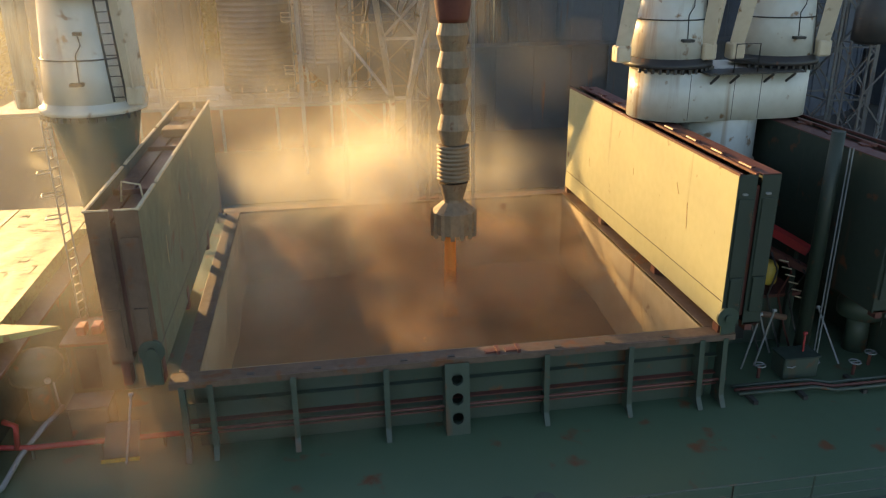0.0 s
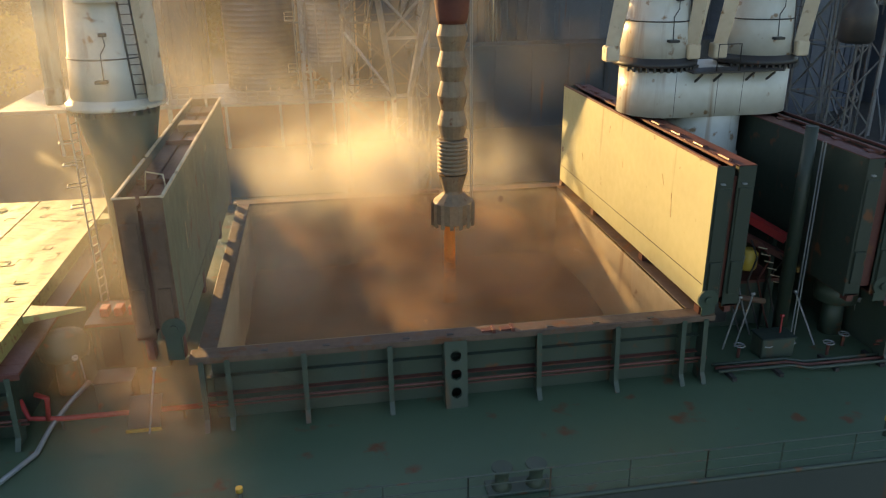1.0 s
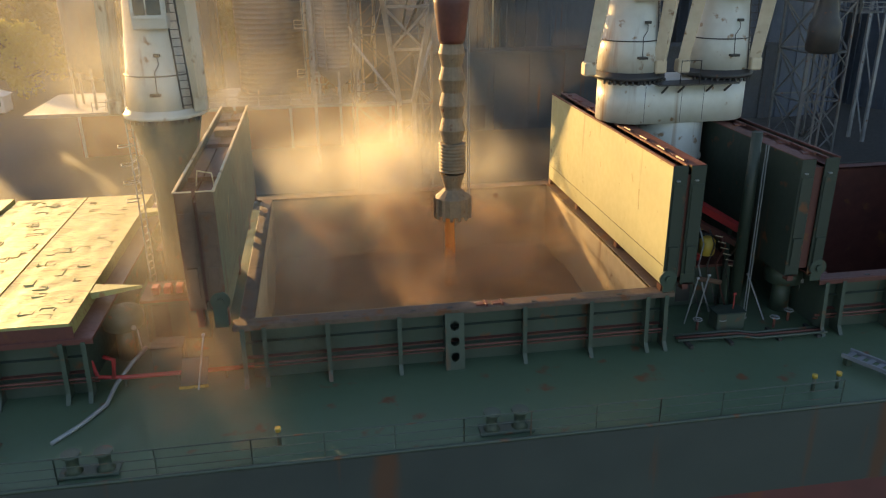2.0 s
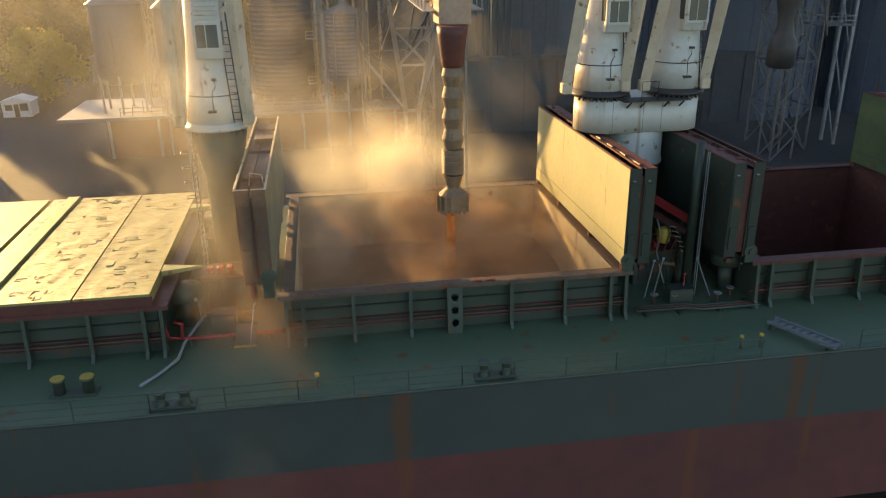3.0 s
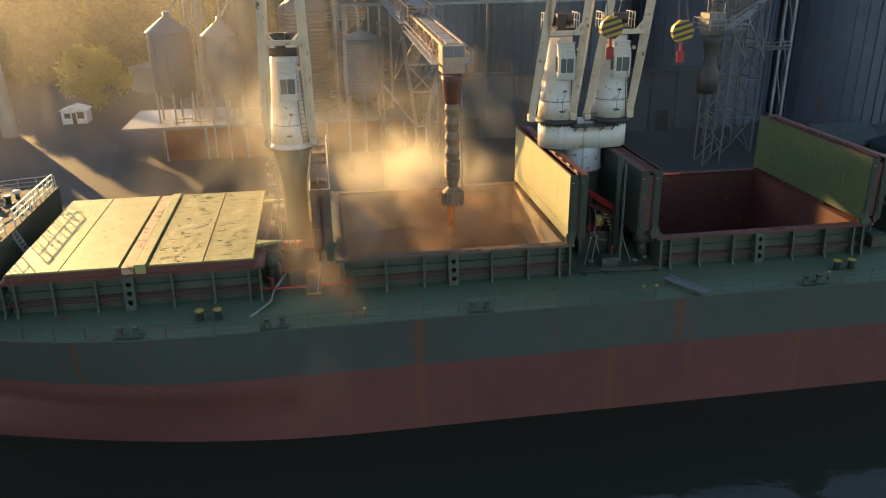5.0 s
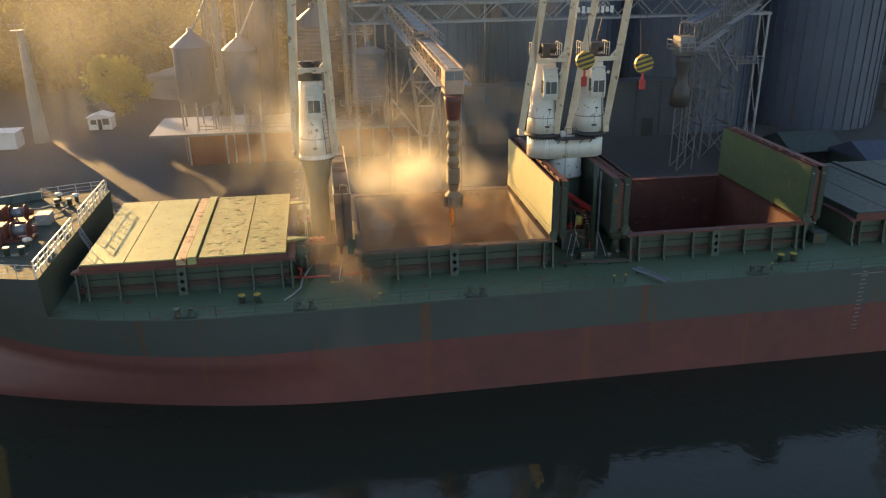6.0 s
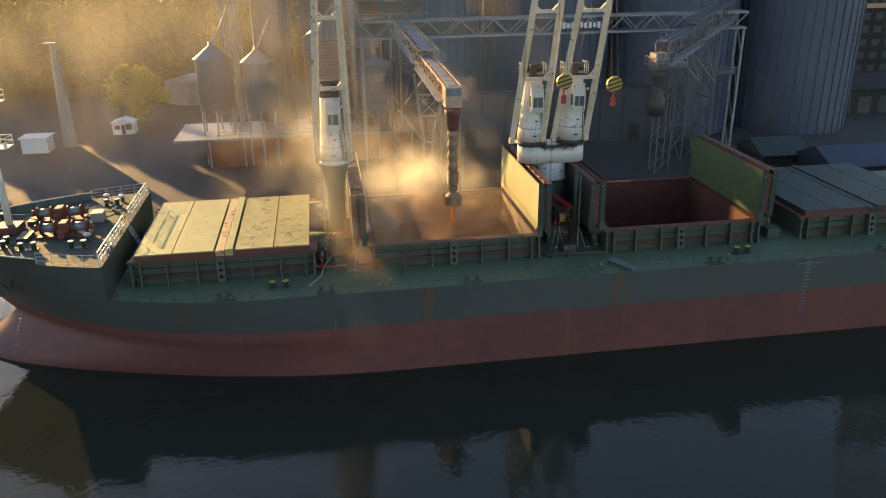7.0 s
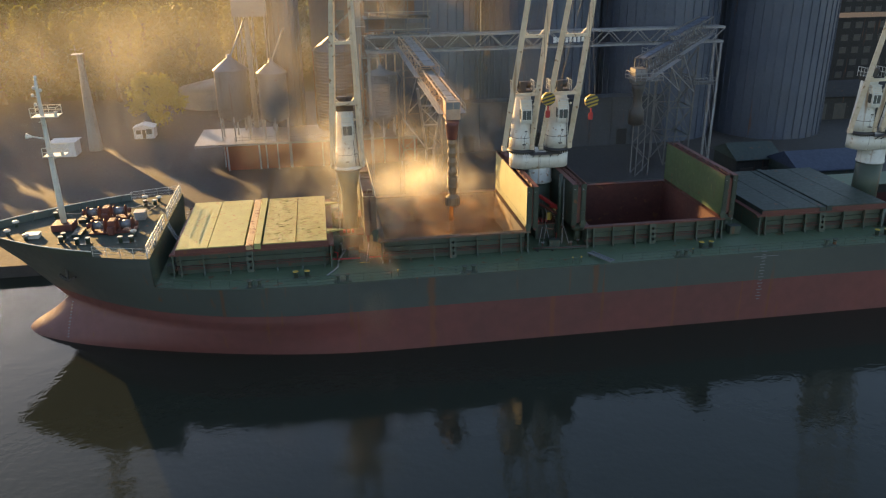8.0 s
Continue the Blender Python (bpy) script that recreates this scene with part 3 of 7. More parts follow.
# ---- hatch covers ----
def closed_cover(x0, x1, spikes=True, rusty=True):
    t = thing("hatch_cover", ((x0 + x1) / 2, CL, COAM_Z), "closed hatch cover in weathered yellow-green paint with rust patches" if rusty else "closed folding hatch cover in faded green paint, darkened for shade",
              "hatch cover", "closed hatch covers")
    mat = COVER if rusty else DIM_GREEN
    top = COAM_Z + 0.6
    ya, yb = HY0 - 0.4, HY1 + 0.35
    cuts = [x0, x0 + 3.45, x0 + 7.34, x0 + 9.28, x0 + 12.95, x1]
    for k, (a, b) in enumerate(zip(cuts, cuts[1:])):
        if k == 2:
            m = (a + b) / 2 + 0.05
            for c, d, lift in ((a + 0.17, m - 0.05, -0.04), (m + 0.05, b - 0.15, 0.10)):
                bm = bmesh.new()
                box(bm, c, d, ya - 0.12, yb + 0.12, COAM_Z + 0.02, top + lift, 0.02)
                part("joint_girder", bm, (COVER_RED if lift < 0.05 else COVER) if rusty else DIM_GREEN, t)
            continue
        bm = bmesh.new()
        n, r = 16, 44
        g = [[(a + 0.045 + (b - a - 0.09) * i / n, ya + (yb - ya) * j / r,
               top + (0.014 * noise.noise((i * 0.7 + k * 9, j * 0.5, 3)) + (0.03 * noise.noise((i * 0.42 + k * 5, j * 0.62, 8)) - 0.06 * abs(noise.noise((i * 0.22 + k * 7, j * 0.55, 2))) if rusty and k > 2 else 0)) * (0 < i < n and 0 < j < r))
              for i in range(n + 1)] for j in range(r + 1)]
        vs = grid(bm, g)
        for f in bm.faces:
            f.smooth = True
        edge = vs[0] + [row[-1] for row in vs[1:]] + vs[-1][-2::-1] + [row[0] for row in vs[-2:0:-1]]
        edge = [bm.verts.new(v.co) for v in edge]
        low = [bm.verts.new((v.co.x, v.co.y, COAM_Z + 0.02)) for v in edge]
        for i in range(len(edge)):
            bm.faces.new((edge[i], low[i], low[(i + 1) % len(edge)], edge[(i + 1) % len(edge)]))
        bmesh.ops.recalc_face_normals(bm, faces=bm.faces)
        part("cover_panel", bm, COVER_RUST if rusty and k in (3, 4) else mat, t)
    if rusty:
        # rims of old doubler plates welded onto the top, open on one side
        rng = random.Random(5)
        beads = []
        for w, d in ((0.55, 0.34), (0.34, 0.5), (0.75, 0.3)):
            b = bmesh.new()
            box(b, -w / 2, w / 2, -d / 2, -d / 2 + 0.03, -0.03, 0.018)
            box(b, -w / 2, -w / 2 + 0.03, -d / 2 + 0.031, d / 2, -0.03, 0.016)
            box(b, w / 2 - 0.03, w / 2, -d / 2 + 0.031, d / 2 * 0.3, -0.03, 0.016)
            beads.append(mesh_of("weld_rim", b, COVER_RUST))
        for i in range(96):
            a, b = ((cuts[3], cuts[4]), (cuts[4], cuts[5]), (cuts[0], cuts[1]), (cuts[1], cuts[2]))[(0, 0, 0, 1, 1, 2, 3, 0)[i % 8]]
            piece("weld_rim", beads[i % 3], t, (rng.uniform(a + 0.5, b - 0.5), rng.uniform(ya + 0.4, yb - 0.4), top - 0.012), rng.choice((0, math.pi / 2, math.pi, -math.pi / 2)) + rng.uniform(-0.06, 0.06))
    bm = bmesh.new()
    box(bm, x0 - 0.05, x1 + 0.05, ya - 0.03, ya, COAM_Z - 0.02, top - 0.12)
    part("skirt", bm, RED, t)
    if spikes:
        for y in (2.7, 12.8):
            bm = bmesh.new()
            vs = [bm.verts.new(p) for p in ((x1, y - 0.45, top - 0.02), (x1, y + 0.45, top - 0.02), (x1 + 1.9, y, top - 0.02), (x1, y - 0.45, top - 0.3), (x1, y + 0.45, top - 0.3), (x1 + 1.9, y, top - 0.14))]
            for f in ((0, 2, 1), (3, 4, 5), (0, 3, 5, 2), (1, 2, 5, 4), (0, 1, 4, 3)):
                bm.faces.new([vs[i] for i in f])
            part("lifting_arm", bm, mat, t)
    return t


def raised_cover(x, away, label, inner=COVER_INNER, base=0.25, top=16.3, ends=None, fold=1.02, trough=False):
    """Two folded panels standing on end at x; away is the side (+1, -1) on which the outer panel stands.
    With trough the heads of both panels are open between two pale edges."""
    t = thing("hatch_cover", (x, CL, COAM_Z + base), label, "hatch cover", "raised hatch covers")
    ya, yb = HY0 - 0.45, HY1 + 0.3
    z0 = COAM_Z + base
    for k in range(2):
        a = x + away * fold * k
        b = a + away * 0.62
        lo, hi = min(a, b), max(a, b)
        # skin towards the hold side of this panel, edge girders round it, ribs on the open side
        p = bmesh.new()
        skin = lo if away > 0 else hi
        s = 0.03 if away > 0 else -0.03
        if k == 1:
            skin = (hi if away > 0 else lo) - s
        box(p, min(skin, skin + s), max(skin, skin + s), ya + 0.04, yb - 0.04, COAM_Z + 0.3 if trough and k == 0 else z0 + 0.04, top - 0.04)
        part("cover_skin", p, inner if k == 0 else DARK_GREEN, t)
        for y in (ya, yb - 0.05):
            p = bmesh.new()
            box(p, lo, hi, y, y + 0.05, z0, top, 0.015)
            part("end_plate", p, ends or DARK_GREEN, t)
        # stepped stiffener, lugs and a clip on the near end
        p = bmesh.new()
        box(p, lo + 0.07, hi - 0.07, ya - 0.05, ya, z0 + 1.75, top - 0.75, 0.012)
        box(p, lo + 0.12, hi - 0.12, ya - 0.09, ya, z0 + 0.5, z0 + 1.7, 0.012)
        part("end_stiffener", p, ends or DARK_GREEN, t)
        if not trough:
            p = bmesh.new()
            box(p, lo + 0.16, lo + 0.3, ya - 0.1, ya, top - 0.62, top - 0.57)
            part("end_clip", p, GALV, t)
        p = bmesh.new()
        if trough:
            box(p, lo + 0.05, hi - 0.05, ya + 0.05, yb - 0.05, top - 0.36, top - 0.32)
        elif k == 0:
            box(p, lo, lo + 0.1, ya, yb, top - 0.03, top + 0.05)
            box(p, hi - 0.1, hi, ya, yb, top - 0.03, top + 0.05)
            box(p, lo + 0.05, hi - 0.05, ya + 0.05, yb - 0.05, top - 0.32, top - 0.28)
        else:
            box(p, lo, hi, ya, yb, top - 0.04, top, 0.01)
        box(p, lo + 0.04, hi - 0.04, ya, yb, z0, z0 + 0.08)
        part("edge_girder", p, RED, t, "oxide red edge of the panel")
        if trough:
            p = bmesh.new()
            e = (hi if away < 0 else lo) if k == 0 else (lo if away < 0 else hi)
            cuts = (ya, 4.1, 4.5, 9.8, 10.3, yb) if k else (ya, 1.9, 2.2, yb)
            for c, d in zip(cuts[::2], cuts[1::2]):
                box(p, e - 0.05, e + 0.05, c, d, top - 0.02, top + 0.05, 0.01)
            box(p, lo, hi, ya - 0.01, ya + 0.05, top + 0.002, top + 0.05, 0.01)
            part("worn_edge", p, PALE_EDGE, t, "worn edge along the open top, painted pale as if sunlit")
        for i in range(1, 9):
            p = bmesh.new()
            y = ya + (yb - ya) * i / 9
            box(p, lo + 0.06, hi - 0.06, y - 0.02, y + 0.02, z0 + 0.1, top - (0.38 if trough else 0.34))
            part("rib", p, RED, t)
    # dark strip shading the bent lower lip, and dents with old scrapes on the lining
    side = -1 if away > 0 else 1
    p = bmesh.new()
    box(p, x + side * 0.006 - 0.005, x + side * 0.006 + 0.005, ya + 0.1, yb - 0.1, COAM_Z + 1.1, COAM_Z + 1.125)
    part("lip_seam", p, DARK, t)
    for y, z, h, lean in ((2.4, 13.6, 0.9, 0.1), (3.2, 14.6, 0.35, 0.2), (9.0, 15.3, 0.3, -0.1), (7.2, 14.2, 0.25, 0.05), (12.2, 13.2, 0.4, 0.15)):
        p = bmesh.new()
        beam(p, (x + side * 0.004, y, z), (x + side * 0.004, y + lean, z + h), 0.012, 0.03)
        part("scrape", p, COVER_RED, t)
    # wheels and hinges at the foot and head
    for y in (ya + 0.25, ya + 5.2, yb - 5.2, yb - 0.25):
        for off in (0.1, fold + 0.28):
            bm = bmesh.new()
            box(bm, x + away * off - 0.12, x + away * off + 0.12, y - 0.18, y + 0.18, COAM_Z + 0.003, z0 + 0.02)
            part("foot_bracket", bm, RED, t)
    for i in range(9):
        y = ya + 0.8 + (yb - ya - 1.6) * i / 8
        bm = bmesh.new()
        if trough:
            if i % 3 == 1:
                beam(bm, (x + away * 0.1, y, top - 0.24), (x + away * (fold + 0.5), y, top - 0.24), 0.06, 0.16)
                part("cross_web", bm, RED, t)
            else:
                bm.free()
            continue
        beam(bm, (x + away * 0.6, y, top + 0.01), (x + away * (fold + 0.08), y + 0.12, top + 0.03), 0.4, 0.05)
        tube(bm, (x + away * (0.5 * fold + 0.3), y - 0.3, top + 0.06), (x + away * (0.5 * fold + 0.3), y + 0.42, top + 0.06), 0.06, n=8)
        part("hinge_plate", bm, RED, t)
    bm = bmesh.new()
    lo, hi = min(x + away * (fold - 0.42), x + away * (fold + 0.03)), max(x + away * (fold - 0.42), x + away * (fold + 0.03))
    box(bm, lo, hi, ya + 0.15, yb - 0.15, top - 0.45, top - 0.4)
    box(bm, lo, hi, ya + 0.12, ya + 0.16, z0 + 0.3, top - 0.4)
    part("closing_plate", bm, RED, t)
    # wheel, its bracket and pin at the near foot
    bm = bmesh.new()
    tube(bm, (x + away * 0.2, ya - 0.12, z0 + 0.35), (x + away * 0.2, ya, z0 + 0.35), 0.36, n=18)
    tube(bm, (x + away * 0.2, ya - 0.22, z0 + 0.35), (x + away * 0.2, ya - 0.12, z0 + 0.35), 0.14, n=12)
    part("wheel", bm, GREEN, t)
    bm = bmesh.new()
    box(bm, min(x, x + away * 0.5), max(x, x + away * 0.5), ya - 0.1, ya - 0.02, COAM_Z + 0.003, z0 + 0.1, 0.02)
    part("wheel_bracket", bm, GREEN, t)
    if trough:
        bm = bmesh.new()
        pipe(bm, [(x - 0.15, 1.0, top - 0.3), (x - 0.2, 1.05, top + 0.25), (x - 0.75, 1.3, top + 0.3), (x - 0.85, 1.35, top - 0.3)], 0.03, 6)
        part("top_loop", bm, PALE_EDGE, t)
        bm = bmesh.new()
        box(bm, x - 1.1, x - 0.1, 9.6, 10.5, top - 0.3, top + 0.02, 0.03)
        part("valve_box", bm, END_BROWN, t)
    return t


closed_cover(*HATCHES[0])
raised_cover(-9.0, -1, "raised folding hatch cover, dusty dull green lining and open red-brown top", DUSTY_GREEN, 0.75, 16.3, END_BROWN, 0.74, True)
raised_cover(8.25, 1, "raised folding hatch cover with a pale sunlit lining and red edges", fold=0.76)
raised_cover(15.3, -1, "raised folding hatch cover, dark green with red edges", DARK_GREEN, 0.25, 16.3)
raised_cover(32.3, 1, "raised folding hatch cover, dull green darkened for shade, sun flecks", LINING_GREEN, 0.25, 16.3)
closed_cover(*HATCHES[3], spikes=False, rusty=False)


# ---- deck cranes ----
def crane_house(parent, cx, cy, z0, lean, jib_top, ring, cab):
    """The turning part of a deck crane: house, cab, jib with two legs."""
    bm = bmesh.new()
    lathe(bm, cx, cy, [(1.72, z0 - 0.05), (1.72, z0 + 0.12), (1.6, z0 + 0.14), (1.58, z0 + 0.3)], 40)
    part("turntable_ring", bm, ring, parent)
    bm = bmesh.new()
    lathe(bm, cx, cy, [(1.52, z0 + 0.3), (1.40, z0 + 1.7), (1.38, z0 + 1.72), (1.14, z0 + 4.2), (1.02, z0 + 6.6), (0.9, z0 + 6.7)], 40)
    part("crane_house", bm, WHITE, parent, "white tapered crane house with rust stains")
    bm = bmesh.new()
    lathe(bm, cx, cy, [(1.41, z0 + 1.69), (1.43, z0 + 1.70), (1.43, z0 + 1.73), (1.40, z0 + 1.74)], 40)
    part("seam_band", bm, DARK, parent)
    for i in range(14):
        a = radians(-150 + 120 * i / 13)
        x, y = cx + 1.72 * math.cos(a), cy + 1.72 * math.sin(a)
        bm = bmesh.new()
        beam(bm, (x, y, z0 - 0.05), (x, y, z0 - 0.22), 0.09)
        part("gear_tooth", bm, DARK, parent)
    # cab on the front of the house
    za = z0 + cab
    yf = cy - 1.75
    xa, xb = cx - 0.5, cx + 0.85
    prof = [(yf + 0.12, za), (yf, za + 0.45), (yf + 0.02, za + 1.75), (yf + 0.5, za + 2.7), (cy - 0.3, za + 2.7), (cy - 0.3, za)]
    bm = bmesh.new()
    f = [bm.verts.new((xa, y, z)) for y, z in prof]
    g = [bm.verts.new((xb, y, z)) for y, z in prof]
    bm.faces.new(f), bm.faces.new(g[::-1])
    for i in range(6):
        bm.faces.new((f[i], g[i], g[(i + 1) % 6], f[(i + 1) % 6]))
    bmesh.ops.recalc_face_normals(bm, faces=bm.faces)
    bmesh.ops.bevel(bm, geom=list(bm.edges), offset=0.04, segments=1, affect="EDGES", profile=0.5)
    cabin = part("cab", bm, WHITE, parent, "white operator's cab with a large front window")
    bm = bmesh.new()
    box(bm, xa + 0.16, xb - 0.16, yf - 0.02, yf + 0.03, za + 0.55, za + 1.62, 0.02)
    part("cab_window", bm, GLASS, cabin)
    for bar in ((xa + 0.06, xb - 0.06, 0.42, 0.55), (xa + 0.06, xb - 0.06, 1.62, 1.74), (xa + 0.06, xa + 0.16, 0.55, 1.62), (xb - 0.16, xb - 0.06, 0.55, 1.62), (xa + 0.6, xa + 0.64, 0.55, 1.62)):
        bm = bmesh.new()
        box(bm, bar[0], bar[1], yf - 0.06, yf + 0.02, za + bar[2], za + bar[3])
        part("window_frame", bm, WHITE, cabin)
    for xw in (xa, xb):
        bm = bmesh.new()
        box(bm, xw - 0.02, xw + 0.02, yf + 0.2, yf + 0.95, za + 0.6, za + 1.75, 0.01)
        part("cab_window", bm, GLASS, cabin)
    # louvres on the sloping brow
    for k in range(4):
        bm = bmesh.new()
        y, z = yf + 0.06 + 0.1 * k, za + 1.84 + 0.2 * k
        box(bm, xa + 0.15, xb - 0.15, y - 0.05, y + 0.03, z, z + 0.06)
        part("louvre", bm, JIB, cabin)
    bm = bmesh.new()
    box(bm, xa - 0.08, xb + 0.08, yf + 0.42, cy - 0.2, za + 2.7, za + 2.78, 0.02)
    part("cab_roof", bm, WHITE, cabin)
    bm = bmesh.new()
    tube(bm, (xb + 0.2, yf + 0.2, za + 2.35), (xb + 0.2, yf + 0.05, za + 2.3), 0.14, n=12)
    beam(bm, (xb, yf + 0.3, za + 2.2), (xb + 0.2, yf + 0.2, za + 2.35), 0.05)
    part("side_lamp", bm, JIB, cabin)
    # small fittings on the house front
    bm = bmesh.new()
    box(bm, cx - 0.2, cx + 0.2, cy - 1.75, cy - 1.42, z0 + 0.95, z0 + 1.05)
    pipe(bm, [(cx + 0.05, cy - 1.47, z0 + 1.0), (cx + 0.05, cy - 1.38, z0 + 1.9), (cx + 0.25, cy - 1.36, z0 + 2.2), (cx + 0.2, cy - 1.42, z0 + 2.6)], 0.02, 5)
    box(bm, cx + 0.1, cx + 0.34, cy - 1.5, cy - 1.3, z0 + 2.5, z0 + 2.62)
    part("flood_lamp", bm, DARK, parent)
    # ladder
    bm = bmesh.new()
    lx, ly = cx + 1.02, cy - 1.0
    for s in (-0.2, 0.2):
        beam(bm, (lx + s + 0.15, ly - 0.22, z0 + 0.35), (lx + s - 0.2, ly + 0.05, z0 + 6.2), 0.05)
    for i in range(14):
        k = i / 14
        beam(bm, (lx - 0.05 - 0.35 * k, ly - 0.22 + 0.27 * k, z0 + 0.5 + 4.7 * k), (lx + 0.35 - 0.35 * k, ly - 0.22 + 0.27 * k, z0 + 0.5 + 4.7 * k), 0.03)
    part("ladder", bm, DARK, parent)
    # jib: two box legs with cross bars
    (dx0, dx1), (tx0, tx1), ty = lean[0], lean[1], lean[2]
    zb, yb = z0 + 0.55, cy - 1.2
    def leg(k, s):
        a, b = (dx0, tx0) if s < 0 else (dx1, tx1)
        return Vector((a + (b - a) * k, yb + (ty - yb) * k, zb + (jib_top - zb) * k))
    for s in (-1, 1):
        bm = bmesh.new()
        beam(bm, leg(0, s), leg(0.2, s), 0.34, 0.5, 0.46, 0.62)
        beam(bm, leg(0.2, s), leg(1, s), 0.46, 0.62, 0.36, 0.5)
        box(bm, *(v for c, h in zip(leg(0, s), (0.28, 0.3, 0.3)) for v in (c - h, c + h)), 0.06)
        part("jib_leg", bm, JIB, parent, "box section jib leg stained with rust, sunlight painted in as cream")
    for z in (25.5, 32.2, 39.0):
        k = (z - zb) / (jib_top - zb)
        if k > 1:
            continue
        bm = bmesh.new()
        a, b = leg(k, -1), leg(k, 1)
        beam(bm, a, b, 0.42, 0.34)
        for s, e in ((1, a), (-1, b)):
            beam(bm, e + Vector((0, 0, 0.9)), e + Vector((s * 0.8, 0, 0.05)), 0.3, 0.16)
        part("jib_crossbar", bm, JIB, parent)
    bm = bmesh.new()
    a, b = leg(1, -1), leg(1, 1)
    beam(bm, a, b, 0.7, 0.6)
    part("jib_head", bm, JIB, parent)
    # winch machinery behind the cab roof
    bm = bmesh.new()
    for s in (-0.55, 0.55):
        tube(bm, (cx + s - 0.4, cy + 0.1, z0 + 7.9), (cx + s + 0.4, cy + 0.1, z0 + 7.9), 0.42, n=14)
    box(bm, cx - 1.0, cx + 1.0, cy - 0.6, cy + 0.8, z0 + 6.7, z0 + 7.3)
    box(bm, cx - 0.5, cx + 0.2, cy - 0.9, cy - 0.4, z0 + 7.3, z0 + 8.4)
    part("winch", bm, DARK, parent)
    # railing round the winch platform
    for s in (-1.25, 1.25):
        for zz in (0.55, 1.1):
            bm = bmesh.new()
            pipe(bm, [(cx + s, cy + 0.9, z0 + 7.3 + zz), (cx + s, cy - 0.9, z0 + 7.3 + zz)], 0.025, 5)
            part("rail_bar", bm, WHITE, parent)
        for y in (-0.9, -0.3, 0.3, 0.9):
            bm = bmesh.new()
            tube(bm, (cx + s, cy + y, z0 + 7.2), (cx + s, cy + y, z0 + 8.4), 0.03, n=5)
            part("rail_post", bm, WHITE, parent)
    # hoist wires
    bm = bmesh.new()
    for s in (-0.25, 0.25):
        tube(bm, (cx + s, cy + 0.1, z0 + 8.2), leg(1, -1).lerp(leg(1, 1), 0.5 + s) + Vector((0, 0, -0.2)), 0.022, n=4)
    part("hoist_wire", bm, DARK, parent)


def hook_block(x, y, z, head):
    t = thing("hook_block", (x, y, z), "round crane hook block with yellow and black hazard stripes", "hook block", "hook blocks")
    for i in range(8):
        a, b = -0.72 + 0.18 * i, -0.54 + 0.18 * i
        bm = bmesh.new()
        def edge(u):
            return math.sqrt(max(0.0, 0.52 - u * u))
        # slanting stripes cut from a disc
        pts = [(edge(a), a), (edge(b), b), (-edge(b), b), (-edge(a), a)]
        c, s = math.cos(0.28), math.sin(0.28)
        q = [(px * c - pz * s, px * s + pz * c) for px, pz in pts]
        f = [bm.verts.new((x + u, y - 0.18, z + v)) for u, v in q]
        g = [bm.verts.new((x + u, y + 0.18, z + v)) for u, v in q]
        bm.faces.new(f[::-1]), bm.faces.new(g)
        for k in range(4):
            bm.faces.new((f[k], f[(k + 1) % 4], g[(k + 1) % 4], g[k]))
        part("stripe", bm, YELLOW if i % 2 else DARK, t)
    bm = bmesh.new()
    tube(bm, (x, y, z - 0.7), (x, y, z - 1.2), 0.1)
    box(bm, x - 0.25, x + 0.25, y - 0.1, y + 0.1, z - 2.0, z - 1.2, 0.08)
    part("hook", bm, RED_BRIGHT, t, "red painted hook")
    bm = bmesh.new()
    for s in (-0.3, 0.3):
        tube(bm, (x + s, y, z + 0.7), (head + s * 0.3, 5.1, 44.0), 0.02, n=4)
    part("wire", bm, DARK, t)
    return t


def single_crane():
    cx, cy = -11.65, 7.0
    t = thing("deck_crane", (cx, CL, DECK_Z), "white single deck crane on a dull green pedestal between two hatches", "deck crane", "deck cranes")
    bm = bmesh.new()
    lathe(bm, cx, cy, [(0.95, DECK_Z), (0.92, 14.0), (1.0, 15.2), (1.45, 17.4), (1.5, 17.7)], 36)
    part("pedestal", bm, GREEN, t, "dull green pedestal flaring at the top")
    crane_house(t, cx, cy, 17.75, ((-13.35, -9.95), (-12.0, -10.55), 5.0), 44.0, WHITE, 3.6)
    bm = bmesh.new()
    for s in (-0.22, 0.22):
        tube(bm, (cx - 1.35 + s * 0.3, cy - 1.0 + s, DECK_Z), (cx - 1.35 + s * 0.3, cy - 1.0 + s, 17.6), 0.035, n=6)
    for i in range(26):
        tube(bm, (cx - 1.42, cy - 1.22, 9.0 + i * 0.33), (cx - 1.28, cy - 0.78, 9.0 + i * 0.33), 0.022, n=5)
    for z in (14.2, 15.0, 15.8, 16.6):
        pipe(bm, [(cx - 1.4, cy - 1.2, z), (cx - 1.85, cy - 1.35, z), (cx - 1.95, cy - 0.9, z), (cx - 1.4, cy - 0.7, z)], 0.025, 5)
    part("pedestal_ladder", bm, GALV, t)
    return t


